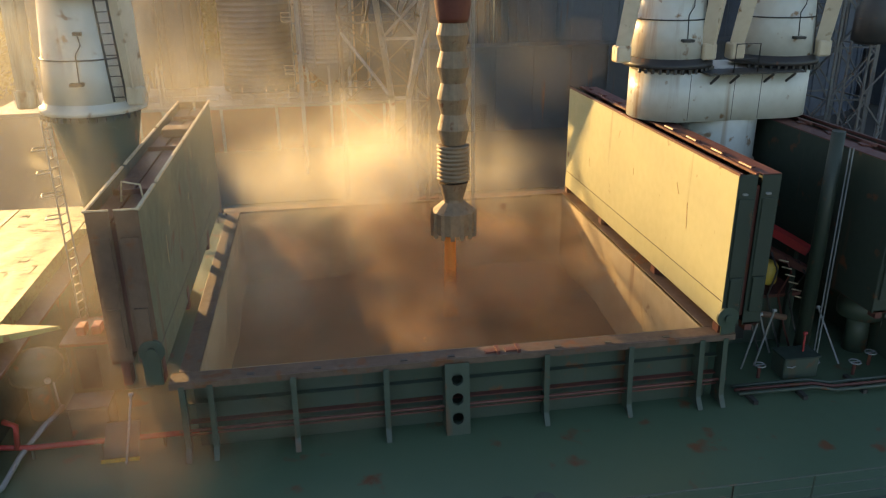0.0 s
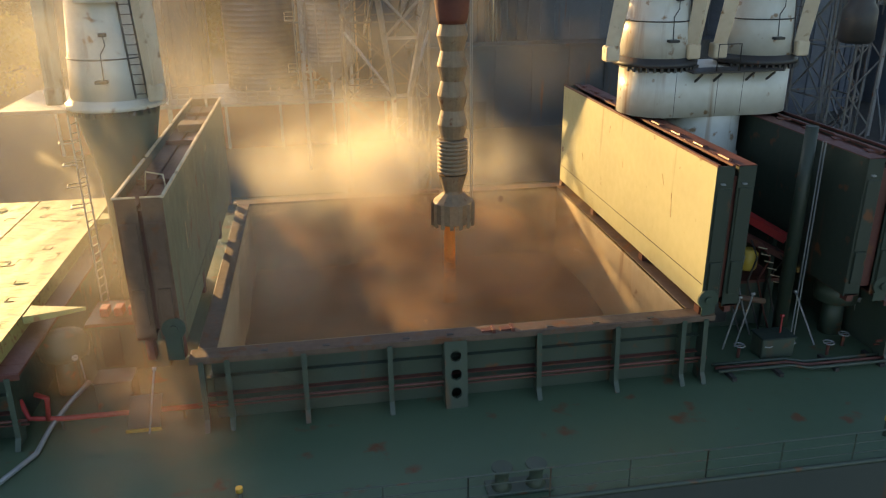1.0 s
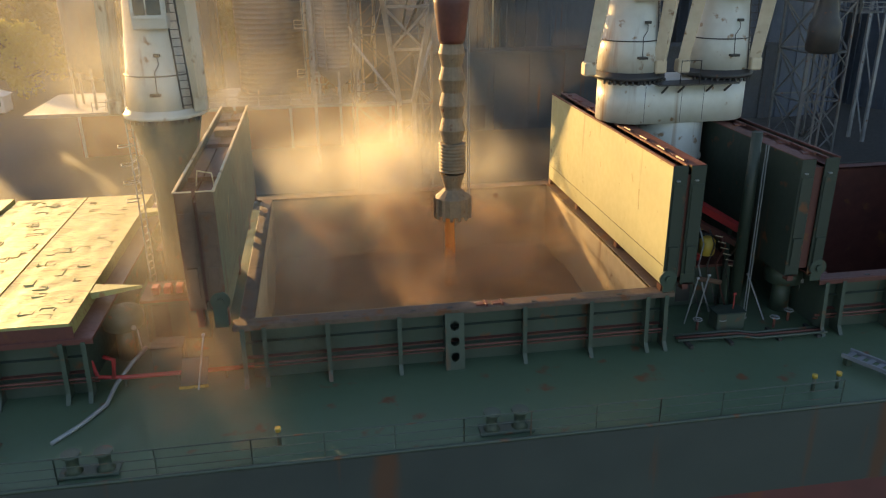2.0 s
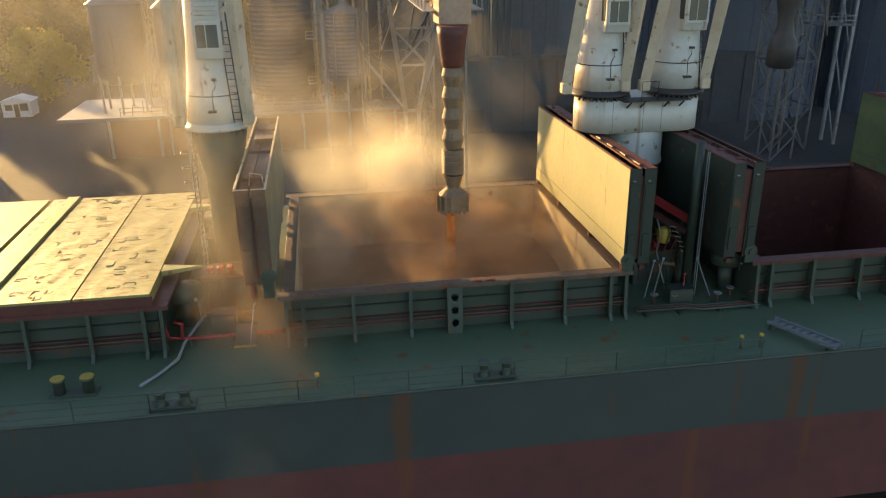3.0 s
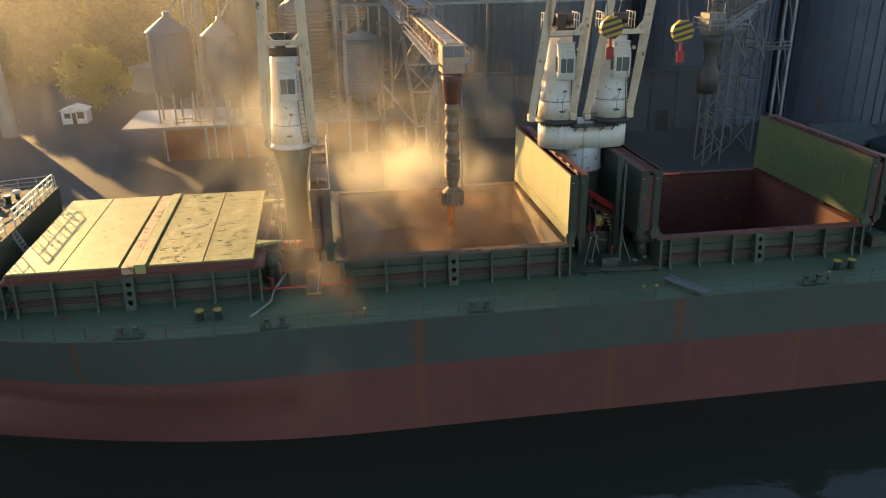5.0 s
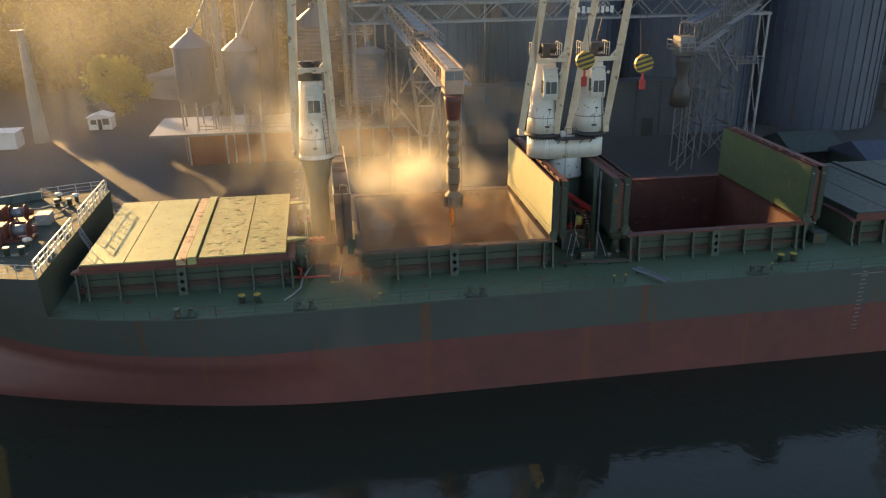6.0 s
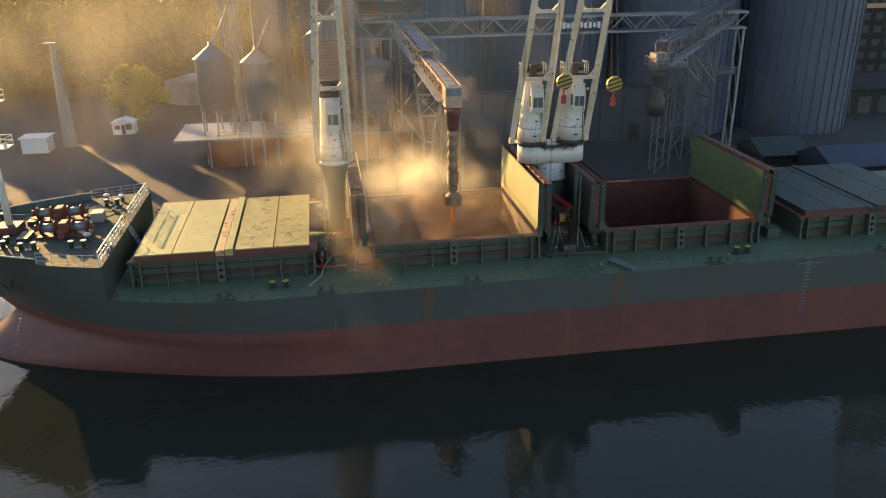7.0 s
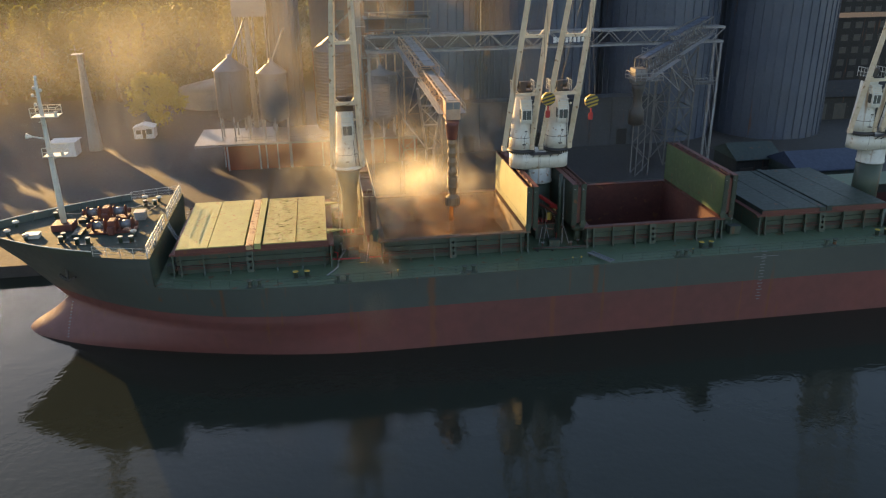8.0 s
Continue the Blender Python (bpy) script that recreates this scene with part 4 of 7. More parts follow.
def twin_crane(x, y):
    t = thing("twin_deck_crane", (x, y, DECK_Z), "white twin deck crane, two jibs on one turning platform", "deck crane", "deck cranes")
    bm = bmesh.new()
    lathe(bm, x, y, [(1.62, DECK_Z), (1.62, 14.4)], 40)
    part("pedestal", bm, GREEN, t, "green pedestal")
    bm = bmesh.new()
    lathe(bm, x, y, [(1.75, 14.4), (1.75, 14.6), (1.68, 14.62), (1.68, 16.4)], 40)
    part("slewing_drum", bm, WHITE, t)
    # stadium shaped platform
    bm = bmesh.new()
    n, L, r = 20, 1.98, 1.68
    ring = [(L + r * math.cos(a), r * math.sin(a)) for a in (radians(-90 + 180 * i / n) for i in range(n + 1))] + [(-L + r * math.cos(a), r * math.sin(a)) for a in (radians(90 + 180 * i / n) for i in range(n + 1))]
    lo = [bm.verts.new((x + px, y + py, 16.4)) for px, py in ring]
    hi = [bm.verts.new((x + px, y + py, 18.25)) for px, py in ring]
    for i in range(len(ring)):
        bm.faces.new((lo[i], lo[(i + 1) % len(ring)], hi[(i + 1) % len(ring)], hi[i])).smooth = True
    bm.faces.new(lo[::-1]), bm.faces.new(hi)
    part("twin_platform", bm, WHITE, t, "rounded white platform under both cranes")
    for px in (-2.0, -0.2, 0.9):
        bm = bmesh.new()
        beam(bm, (x + px, y - 1.686, 16.45), (x + px, y - 1.686, 18.2), 0.015, 0.012)
        part("weld_seam", bm, DARK, t)
    bm = bmesh.new()
    box(bm, x - 1.6, x + 2.3, y - 2.3, y - 1.1, 18.25, 18.31)
    for px in (-1.2, -0.4, 1.0, 1.9):
        beam(bm, (x + px, y - 2.25, 18.22), (x + px, y - 1.69, 17.85), 0.06, 0.08)
    part("walkway", bm, DARK, t)
    bm = bmesh.new()
    pipe(bm, [(x - 0.6, y - 2.2, 18.25), (x - 0.6, y - 2.2, 19.35), (x + 0.35, y - 2.2, 19.35), (x + 0.35, y - 2.2, 18.25)], 0.03, 6)
    tube(bm, (x - 0.6, y - 2.2, 18.8), (x + 0.35, y - 2.2, 18.8), 0.025, n=5)
    part("walkway_rail", bm, DARK, t)
    crane_house(t, x - 2.25, y, 18.45, ((x - 4.65, x - 1.25), (x - 1.5, x + 0.7), y - 3), 44.0, DARK, 3.5)
    crane_house(t, x + 2.25, y, 18.45, ((x - 0.1, x + 3.5), (x + 3.4, x + 5.9), y - 3), 44.0, DARK, 3.5)
    return t


single_crane()
twin_crane(11.9, 8.1)
hook_block(9.33, -3.8, 26.9, 10.5)
hook_block(13.85, -4.4, 26.6, 16.0)
twin_crane(57.7, 8.1)


# ---- silos and port plant ----
def silo(cx, cy, r, z0, z1, roof, ribs, label, legs=0, hopper=0.0, bands=0, name="grain_silo", group="grain silos", mat=None):
    mat = mat or SILO
    t = thing(name, (cx, cy, QUAY), label, "silo", group)
    bm = bmesh.new()
    prof = []
    if hopper:
        prof += [(0.4, z0), (r, z0 + hopper)]
    else:
        prof += [(r, z0)]
    nb = max(bands, 1)
    base = z0 + hopper
    for i in range(nb):
        a, b = base + (z1 - base) * i / nb, base + (z1 - base) * (i + 1) / nb
        prof += [(r, a + 0.02), (r, b - 0.06), (r + 0.035, b - 0.05), (r + 0.035, b)] if bands else [(r, b)]
    lathe(bm, cx, cy, prof, 56, caps=False)
    part("silo_wall", bm, mat, t)
    bm = bmesh.new()
    lathe(bm, cx, cy, [(r + 0.25, z1 - 0.1), (r + 0.25, z1), (r * 0.15, z1 + roof), (r * 0.15, z1 + roof + 0.6)], 56)
    part("silo_roof", bm, mat, t)
    if ribs:
        for i in range(ribs):
            a = 2 * math.pi * i / ribs
            bm = bmesh.new()
            c, s = math.cos(a), math.sin(a)
            w = 0.09
            lo = [(r - 0.02, -w), (r + 0.16, -w), (r + 0.16, w), (r - 0.02, w)]
            f = [bm.verts.new((cx + p * c - q * s, cy + p * s + q * c, z0 + hopper)) for p, q in lo]
            g = [bm.verts.new((cx + p * c - q * s, cy + p * s + q * c, z1)) for p, q in lo]
            for k in range(4):
                bm.faces.new((f[k], f[(k + 1) % 4], g[(k + 1) % 4], g[k]))
            bm.faces.new(g)
            part("wall_stiffener", bm, mat, t)
    for i in range(legs):
        a = 2 * math.pi * (i + 0.5) / legs
        bm = bmesh.new()
        beam(bm, (cx + r * 0.97 * math.cos(a), cy + r * 0.97 * math.sin(a), QUAY), (cx + r * 0.97 * math.cos(a), cy + r * 0.97 * math.sin(a), z0 + hopper + 0.3), 0.25)
        part("silo_leg", bm, GALV, t)
    return t


BIG = "huge grey-blue ribbed steel grain silo standing on the quay"
# unseen upper walls added, tall enough to shade the loader and third crane
for cx, cy in ((85.5, 80), (59.8, 84), (34.2, 88), (8.6, 92)):
    silo(cx, cy, 12.7 if cx < 80 else 12.0, QUAY, 50.0, 5.0, 40, BIG, group="large silos")
# two unseen silos added behind the row to shade the far quay
for cx, cy in ((73.0, 112), (98.5, 108)):
    silo(cx, cy, 12.0, QUAY, 50.0, 5.0, 40, BIG, group="large silos")
SMALL = "small steel hopper silo with a cone roof on legs"
silo(-30.9, 71, 3.1, 10.2, 20.3, 2.2, 0, SMALL, 6, 1.3, 0, "hopper_silo", "small silos", DULL_SHEET)
silo(-23.1, 68.2, 2.65, 10.2, 19.9, 2.0, 0, SMALL, 6, 1.2, 0, "hopper_silo", "small silos", DULL_SHEET)
silo(-21.0, 82, 3.3, QUAY, 46.0, 2.0, 18, "tall slender grey steel silo in golden haze", group="tall silos")
silo(-10.8, 78, 4.4, QUAY, 22.5, 3.0, 0, "grey steel silo with a cone roof behind the crane", 0, 0, 34, group="tall silos", mat=SILO)
silo(-2.6, 69, 2.8, 8.5, 18.8, 1.0, 12, "pale grey cylindrical bin standing on a steel frame", 6, 2.2, 16, "storage_bin", "bins", DULL_SHEET)


def lattice_tower(name, x0, x1, y0, y1, z0, z1, bays, label, mat=LATTICE, member=0.16):
    t = thing(name, ((x0 + x1) / 2, (y0 + y1) / 2, z0), label, "lattice tower", "lattice towers")
    corners = ((x0, y0), (x1, y0), (x1, y1), (x0, y1))
    for x, y in corners:
        bm = bmesh.new()
        beam(bm, (x, y, z0), (x, y, z1), member)
        part("post", bm, mat, t)
    for i in range(4):
        (ax, ay), (bx, by) = corners[i], corners[(i + 1) % 4]
        joined = bmesh.new()
        for k in range(bays):
            za, zb = z0 + (z1 - z0) * k / bays, z0 + (z1 - z0) * (k + 1) / bays
            for p, q, w in (((ax, ay, za), (bx, by, zb), 0.55), ((bx, by, za), (ax, ay, zb), 0.55), ((ax, ay, zb), (bx, by, zb), 0.7)):
                bm = joined if bays > 6 else bmesh.new()
                beam(bm, p, q, member * w)
                if bays <= 6:
                    part("brace", bm, mat, t)
        if bays > 6:
            tagged(part("lacing", joined, mat, t), kind="stuff")
        else:
            joined.free()
    return t


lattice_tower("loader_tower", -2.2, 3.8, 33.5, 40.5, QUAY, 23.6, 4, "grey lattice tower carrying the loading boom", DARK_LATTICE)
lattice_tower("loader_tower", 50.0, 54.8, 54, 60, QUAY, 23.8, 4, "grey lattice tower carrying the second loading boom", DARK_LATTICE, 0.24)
lattice_tower("elevator_tower", -6.6, -2.6, 75, 79, QUAY, 48.0, 12, "tall lattice elevator tower in golden haze")
lattice_tower("elevator_tower", -29.0, -26.6, 79, 81.4, QUAY, 34.0, 10, "slim lattice elevator tower beside the silos")

# raking struts from the boom down to a footing on the tower
t = thing("boom_trestle", (1.2, 31.0, QUAY), "raking trestle of pale steel struts under the loading boom", "trestle")
for a, b, w in (((-0.9, 25.0, 23.4), (0.8, 29.8, 13.6), 0.32), ((3.2, 25.0, 23.4), (1.9, 29.8, 13.6), 0.32), ((-0.4, 26.6, 20.6), (2.8, 26.6, 20.6), 0.18), ((0.1, 27.9, 17.6), (2.4, 27.9, 17.6), 0.18),
                ((-0.4, 26.6, 20.6), (2.4, 27.9, 17.6), 0.16), ((2.8, 26.6, 20.6), (0.1, 27.9, 17.6), 0.16), ((0.8, 29.8, 13.6), (1.9, 29.8, 13.6), 0.2), ((0.8, 29.8, 13.6), (0.8, 30.4, QUAY), 0.3), ((1.9, 29.8, 13.6), (1.9, 30.4, QUAY), 0.3),
                ((0.8, 29.8, 13.6), (-2.2, 33.5, 17.5), 0.16), ((1.9, 29.8, 13.6), (3.8, 33.5, 17.5), 0.16)):
    bm = bmesh.new()
    beam(bm, a, b, w)
    part("strut", bm, LATTICE, t)

# long dark intake house at the foot of the silos
t = thing("intake_house", (32, 73, QUAY), "long dark grey intake house at the foot of the silos", "building")
bm = bmesh.new()
box(bm, 7.0, 57.0, 71.2, 74.6, QUAY, 11.6)
part("wall", bm, PLINTH, t)
bm = bmesh.new()
box(bm, 6.6, 57.4, 70.8, 74.9, 11.6, 11.9)
part("roof", bm, PLINTH, t)
for i in range(11):
    bm = bmesh.new()
    box(bm, 8.0 + 4.7 * i, 8.35 + 4.7 * i, 71.0, 71.2, QUAY, 11.6)
    part("pilaster", bm, PLINTH, t)
for i in (1, 4, 8):
    bm = bmesh.new()
    box(bm, 9.4 + 4.7 * i, 11.6 + 4.7 * i, 71.12, 71.22, QUAY + 0.05, QUAY + 3.4)
    part("gate", bm, SHADED_RENDER, t)

# conveyor bridge along the silos
t = thing("conveyor_bridge", (30, 56, 25.6), "long pale lattice conveyor bridge in front of the silos", "conveyor bridge")
for y in (55.7, 58.3):
    for z in (24.4, 27.0):
        bm = bmesh.new()
        beam(bm, (-6, y, z), (60.5, y, z), 0.26)
        part("chord", bm, LATTICE, t)
    for i in range(24):
        x = -6 + 66.5 * i / 24
        bm = bmesh.new()
        beam(bm, (x, y, 24.4 if i % 2 else 27.0), (x + 66.5 / 24, y, 27.0 if i % 2 else 24.4), 0.17)
        part("diagonal", bm, LATTICE, t)
for k in range(9):
    bm = bmesh.new()
    x = 27.6 + 0.75 * k
    box(bm, x, x + (0.5 if k else 0.62), 55.5, 55.55, 25.2 + 0.12 * (k % 3 == 1), 26.2 - 0.15 * (k % 2))
    part("sign_bar", bm, WHITE_WALL, t)
bm = bmesh.new()
box(bm, -6, 60.5, 55.9, 58.1, 24.5, 24.65)
box(bm, -6, 60.5, 55.6, 58.4, 27.1, 27.25)
part("bridge_deck", bm, ROOF, t)
for x in (-5.5, 60.0):
    bm = bmesh.new()
    for y in (55.7, 58.3):
        beam(bm, (x, y, QUAY), (x, y, 24.4), 0.35)
    for k in range(4):
        z = QUAY + 6 * k
        beam(bm, (x, 55.7, z), (x, 58.3, z + 5.8), 0.14)
    part("bridge_leg", bm, LATTICE, t)


# sheets added on the bridge's side for shade, and transfer house at its end
for i in range(11):
    bm = bmesh.new()
    box(bm, -6 + 1.82 * i, -4.22 + 1.82 * i, 58.45, 58.5, 24.6 + 0.3 * (i % 3 == 1), 27.0)
    part("side_sheet", bm, DARK_LATTICE, t)
th = thing("transfer_house", (-1, 58, 27.25), "open steel transfer house on the conveyor bridge, partly sheeted", "transfer house")
for x in (-5.5, -2, 1.5, 5):
    for y in (55.7, 61):
        bm = bmesh.new()
        beam(bm, (x, y, 27.25), (x, y, 33.0), 0.22)
        part("post", bm, DARK_LATTICE, th)
for z in (30.0, 33.0):
    bm = bmesh.new()
    box(bm, -6, 5.5, 55.4, 61.3, z, z + 0.15)
    part("floor_plate", bm, DARK_LATTICE, th)
for i, (x, z, w, h) in enumerate(((-5.4, 27.4, 3.2, 2.4), (-1.8, 27.4, 3.1, 2.4), (-1.8, 30.4, 3.1, 2.4), (1.7, 30.3, 1.6, 2.5), (1.7, 27.4, 3.1, 1.4), (-5.4, 30.8, 2.0, 2.1))):
    bm = bmesh.new()
    box(bm, x, x + w, 60.9, 60.96, z, z + h)
    part("wall_sheet", bm, BRICK if i % 3 == 0 else DARK_LATTICE, th)
for z in (28.3, 31.2):
    bm = bmesh.new()
    tube(bm, (-6, 55.5, z), (5.5, 55.5, z), 0.05, n=5)
    part("hand_rail", bm, LATTICE, th)


def loader(name, tip, back, label, paint, deep=1.6):
    """A loading boom: a covered conveyor in a lattice girder, with a head at its tip."""
    t = thing(name, tip, label, "ship loader", "ship loaders")
    p, q = Vector(tip), Vector(back)
    d = (q - p).normalized()
    s = Vector((d.y, -d.x, 0)).normalized()
    cutp = p.lerp(q, 0.42)
    for a, b, w, lift, nm in ((p, cutp, 1.7, 0.0, "front_girder"), (cutp - d * 1.5, q, 2.6, 0.9, "rear_girder")):
        bm = bmesh.new()
        truss(bm, a + Vector((0, 0, lift)), b + Vector((0, 0, lift)), w, deep, 8, 0.16, 0.09)
        part(nm, bm, paint[0], t)
        n = 7
        for i in range(n):
            c, e = a.lerp(b, (i + 0.05) / n), a.lerp(b, (i + 0.95) / n)
            bm = bmesh.new()
            beam(bm, c + Vector((0, 0, lift + deep + 0.02)), e + Vector((0, 0, lift + deep + 0.02)), w * 0.55, 0.12)
            part("conveyor_cover", bm, paint[1], t, "pale sheet cover over the belt")
        bm = bmesh.new()
        for side in (-1, 1):
            o = s * side * (w / 2 + 0.5)
            beam(bm, a + o + Vector((0, 0, lift + 0.1)), b + o + Vector((0, 0, lift + 0.1)), 0.7, 0.05)
            for h in (0.65, 1.15):
                tube(bm, a + o * 1.18 + Vector((0, 0, lift + h)), b + o * 1.18 + Vector((0, 0, lift + h)), 0.035, n=5)
            m = 14
            for i in range(m + 1):
                c = a.lerp(b, i / m) + o * 1.18
                tube(bm, c + Vector((0, 0, lift + 0.1)), c + Vector((0, 0, lift + 1.15)), 0.035, n=5)
        part("walkway", bm, LATTICE, t)
    # head box and chute at the tip
    bm = bmesh.new()
    box(bm, p.x - 0.9, p.x + 0.9, p.y - 0.5, p.y + 1.6, p.z - 0.6, p.z + 1.6, 0.05)
    part("head_box", bm, paint[0], t, "sheet steel head box")
    bm = bmesh.new()
    for sgn in (-1, 1):
        box(bm, p.x + sgn * 0.43 - 0.38, p.x + sgn * 0.43 + 0.38, p.y - 0.56, p.y - 0.5, p.z + 0.7, p.z + 1.5)
    part("head_door", bm, ROOF, t)
    # bracing of struts under the boom
    bm = bmesh.new()
    for side in (-1, 1):
        o = s * side * 1.3
        beam(bm, p.lerp(q, 0.28) + o, p.lerp(q, 0.75) + o + Vector((0, 0, -8)), 0.16)
        beam(bm, p.lerp(q, 0.5) + o, p.lerp(q, 0.75) + o + Vector((0, 0, -8)), 0.14)
    part("strut", bm, LATTICE, t)
    return t


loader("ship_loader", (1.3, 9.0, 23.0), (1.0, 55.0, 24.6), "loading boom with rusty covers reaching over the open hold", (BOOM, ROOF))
# darker paints here carry the shade this boom stands in
loader("ship_loader", (31.5, 25.0, 23.4), (59.0, 60.5, 24.6), "second loading boom, idle, its shade put into dark paint", (DARK_LATTICE, SILO), 3.0)

# spout that hangs from the boom
SX, SY = 1.05, 8.0
t = thing("loading_spout", (SX, SY, 12.0), "dusty telescopic loading spout hanging over the hold, pouring grain", "loading spout")
bm = bmesh.new()
lathe(bm, SX, SY, [(0.85, 22.4), (0.8, 21.9), (0.62, 20.4), (0.55, 20.2)], 20)
part("chute", bm, RED, t, "red tapered chute under the boom head")
bm = bmesh.new()
prof = [(0.62 if i % 2 else 0.47, 20.35 - 0.59 * i) for i in range(9)]
lathe(bm, SX, SY, prof, 22, smooth=False)
part("sleeve", bm, SPOUT, t, "creased grey-brown sleeve")
bm = bmesh.new()
prof = []
for i in range(9):
    z = 15.6 - 1.5 * i / 9
    prof += [(0.58, z), (0.66, z - 0.05), (0.58, z - 0.1)]
lathe(bm, SX, SY, prof, 28)
part("telescoped_section", bm, SPOUT, t, "stack of telescoped rings")
bm = bmesh.new()
lathe(bm, SX, SY, [(0.6, 14.1), (0.4, 13.4), (0.42, 13.3), (0.82, 12.95), (0.86, 12.9), (0.86, 12.05), (0.8, 12.0)], 14, smooth=False)
part("bell", bm, SPOUT, t, "ribbed bell at the mouth of the spout")
for i in range(14):
    a = 2 * math.pi * i / 14
    bm = bmesh.new()
    beam(bm, (SX + 0.87 * math.cos(a), SY + 0.87 * math.sin(a), 12.92), (SX + 0.87 * math.cos(a), SY + 0.87 * math.sin(a), 11.85), 0.16, 0.03)
    part("skirt_flap", bm, SPOUT, t)
bm = bmesh.new()
for k in range(2):
    tube(bm, (SX + 0.75, SY - 0.2 + 0.4 * k, 22.3), (SX + 0.8, SY - 0.2 + 0.4 * k, 12.95), 0.018, n=5)
part("lifting_wire", bm, GALV, t)
bm = bmesh.new()
lathe(bm, SX - 0.15, SY, [(0.22, 12.6), (0.24, 10.5), (0.30, 8.5), (0.42, 7.0)], 14)
single("grain_stream", bm, STREAM, "stream of orange-brown grain falling from the spout into the hold", "grain stream")

# ---- sheds, booth, canopy ----
def booth(x, y, w, d, h, label):
    t = thing("guard_booth", (x, y, QUAY), label, "booth")
    bm = bmesh.new()
    box(bm, x, x + w, y, y + d, QUAY, QUAY + h, 0.04)
    part("wall", bm, WHITE_WALL, t)
    bm = bmesh.new()
    vs = [(x - 0.25, y - 0.3, QUAY + h), (x + w + 0.25, y - 0.3, QUAY + h), (x + w / 2, y - 0.3, QUAY + h + 0.75)]
    f = [bm.verts.new(v) for v in vs]
    g = [bm.verts.new((a, y + d + 0.3, c)) for a, b, c in vs]
    bm.faces.new(f[::-1]), bm.faces.new(g)
    for i in range(3):
        bm.faces.new((f[i], f[(i + 1) % 3], g[(i + 1) % 3], g[i]))
    part("roof", bm, WHITE_WALL, t)
    for a, b, z0, z1 in ((0.12, 0.36, 1.1, 2.0), (0.62, 0.9, 1.0, 2.2)):
        bm = bmesh.new()
        box(bm, x + w * a, x + w * b, y - 0.03, y + 0.02, QUAY + z0, QUAY + z1)
        part("window", bm, GLASS, t)
    bm = bmesh.new()
    box(bm, x + w * 0.42, x + w * 0.58, y - 0.04, y + 0.02, QUAY + 0.05, QUAY + 2.1)
    part("door", bm, DARK, t)
    bm = bmesh.new()
    tube(bm, (x + w * 0.45, y + 1, QUAY + h + 0.5), (x + w * 0.6, y + 1, QUAY + h + 1.6), 0.05)
    part("aerial", bm, GALV, t)


booth(-56.4, 97.5, 4.4, 3.4, 2.5, "small white guard booth with two windows on the quay")
t = thing("white_shed", (-66, 86, QUAY), "low white flat-roofed shed on the quay", "shed")
bm = bmesh.new()
box(bm, -70.0, -65.2, 84, 88, QUAY, QUAY + 2.9, 0.05)
part("wall", bm, WHITE_WALL, t)
bm = bmesh.new()
box(bm, -70.3, -64.9, 83.7, 88.3, QUAY + 2.9, QUAY + 3.1)
part("roof", bm, WHITE_WALL, t)

t = thing("tapering_tower", (-62.5, 88, QUAY), "slender tapering pale tower clad in corrugated sheet", "tower")
for k in range(22):
    za, zb = QUAY + 20 * k / 22, QUAY + 20 * (k + 1) / 22
    wa, wb = 1.45 - 0.9 * k / 22, 1.45 - 0.9 * (k + 1) / 22
    bm = bmesh.new()
    lathe(bm, -62.5, 89, [(wa * 1.0, za), (wb * 1.0, zb - 0.05), (wb * 0.93, zb - 0.05), (wb * 0.93, zb)], 8, smooth=False)
    part("cladding_ring", bm, CONCRETE_LIGHT, t)
bm = bmesh.new()
box(bm, -63.9, -61.9, 88, 90, 21.7, 21.85)
tube(bm, (-63.2, 89, 21.8), (-63.2, 89, 23.6), 0.06)
pipe(bm, [(-63.9, 88, 22.9), (-61.9, 88, 22.9), (-61.9, 90, 22.9)], 0.04, 5)
part("top_platform", bm, GALV, t)

t = thing("quay_canopy", (-22, 71, QUAY), "long low canopy with a pale sheet roof and rusty back wall", "canopy")
bm = bmesh.new()
box(bm, -38.5, 4, 66, 80, 6.6, 7.0)
part("roof", bm, DULL_SHEET, t)
bm = bmesh.new()
box(bm, -33, 4, 66.9, 67.2, QUAY, 6.6)
part("wall", bm, RED_WALL, t)
for i in range(7):
    bm = bmesh.new()
    x = -32.6 + 6 * i
    beam(bm, (x, 66.6, QUAY), (x, 66.4, 6.6), 0.3)
    part("post", bm, GALV, t)

t = thing("storage_tank", (-44, 136, QUAY), "low wide grey tank with a shallow cone roof", "tank")
bm = bmesh.new()
lathe(bm, -43, 136, [(9, QUAY), (9, 6.5)], 40, caps=False)
part("tank_wall", bm, CONCRETE_LIGHT, t)
bm = bmesh.new()
lathe(bm, -43, 136, [(9.2, 6.4), (0.4, 8.6)], 40)
part("tank_roof", bm, ROOF, t)


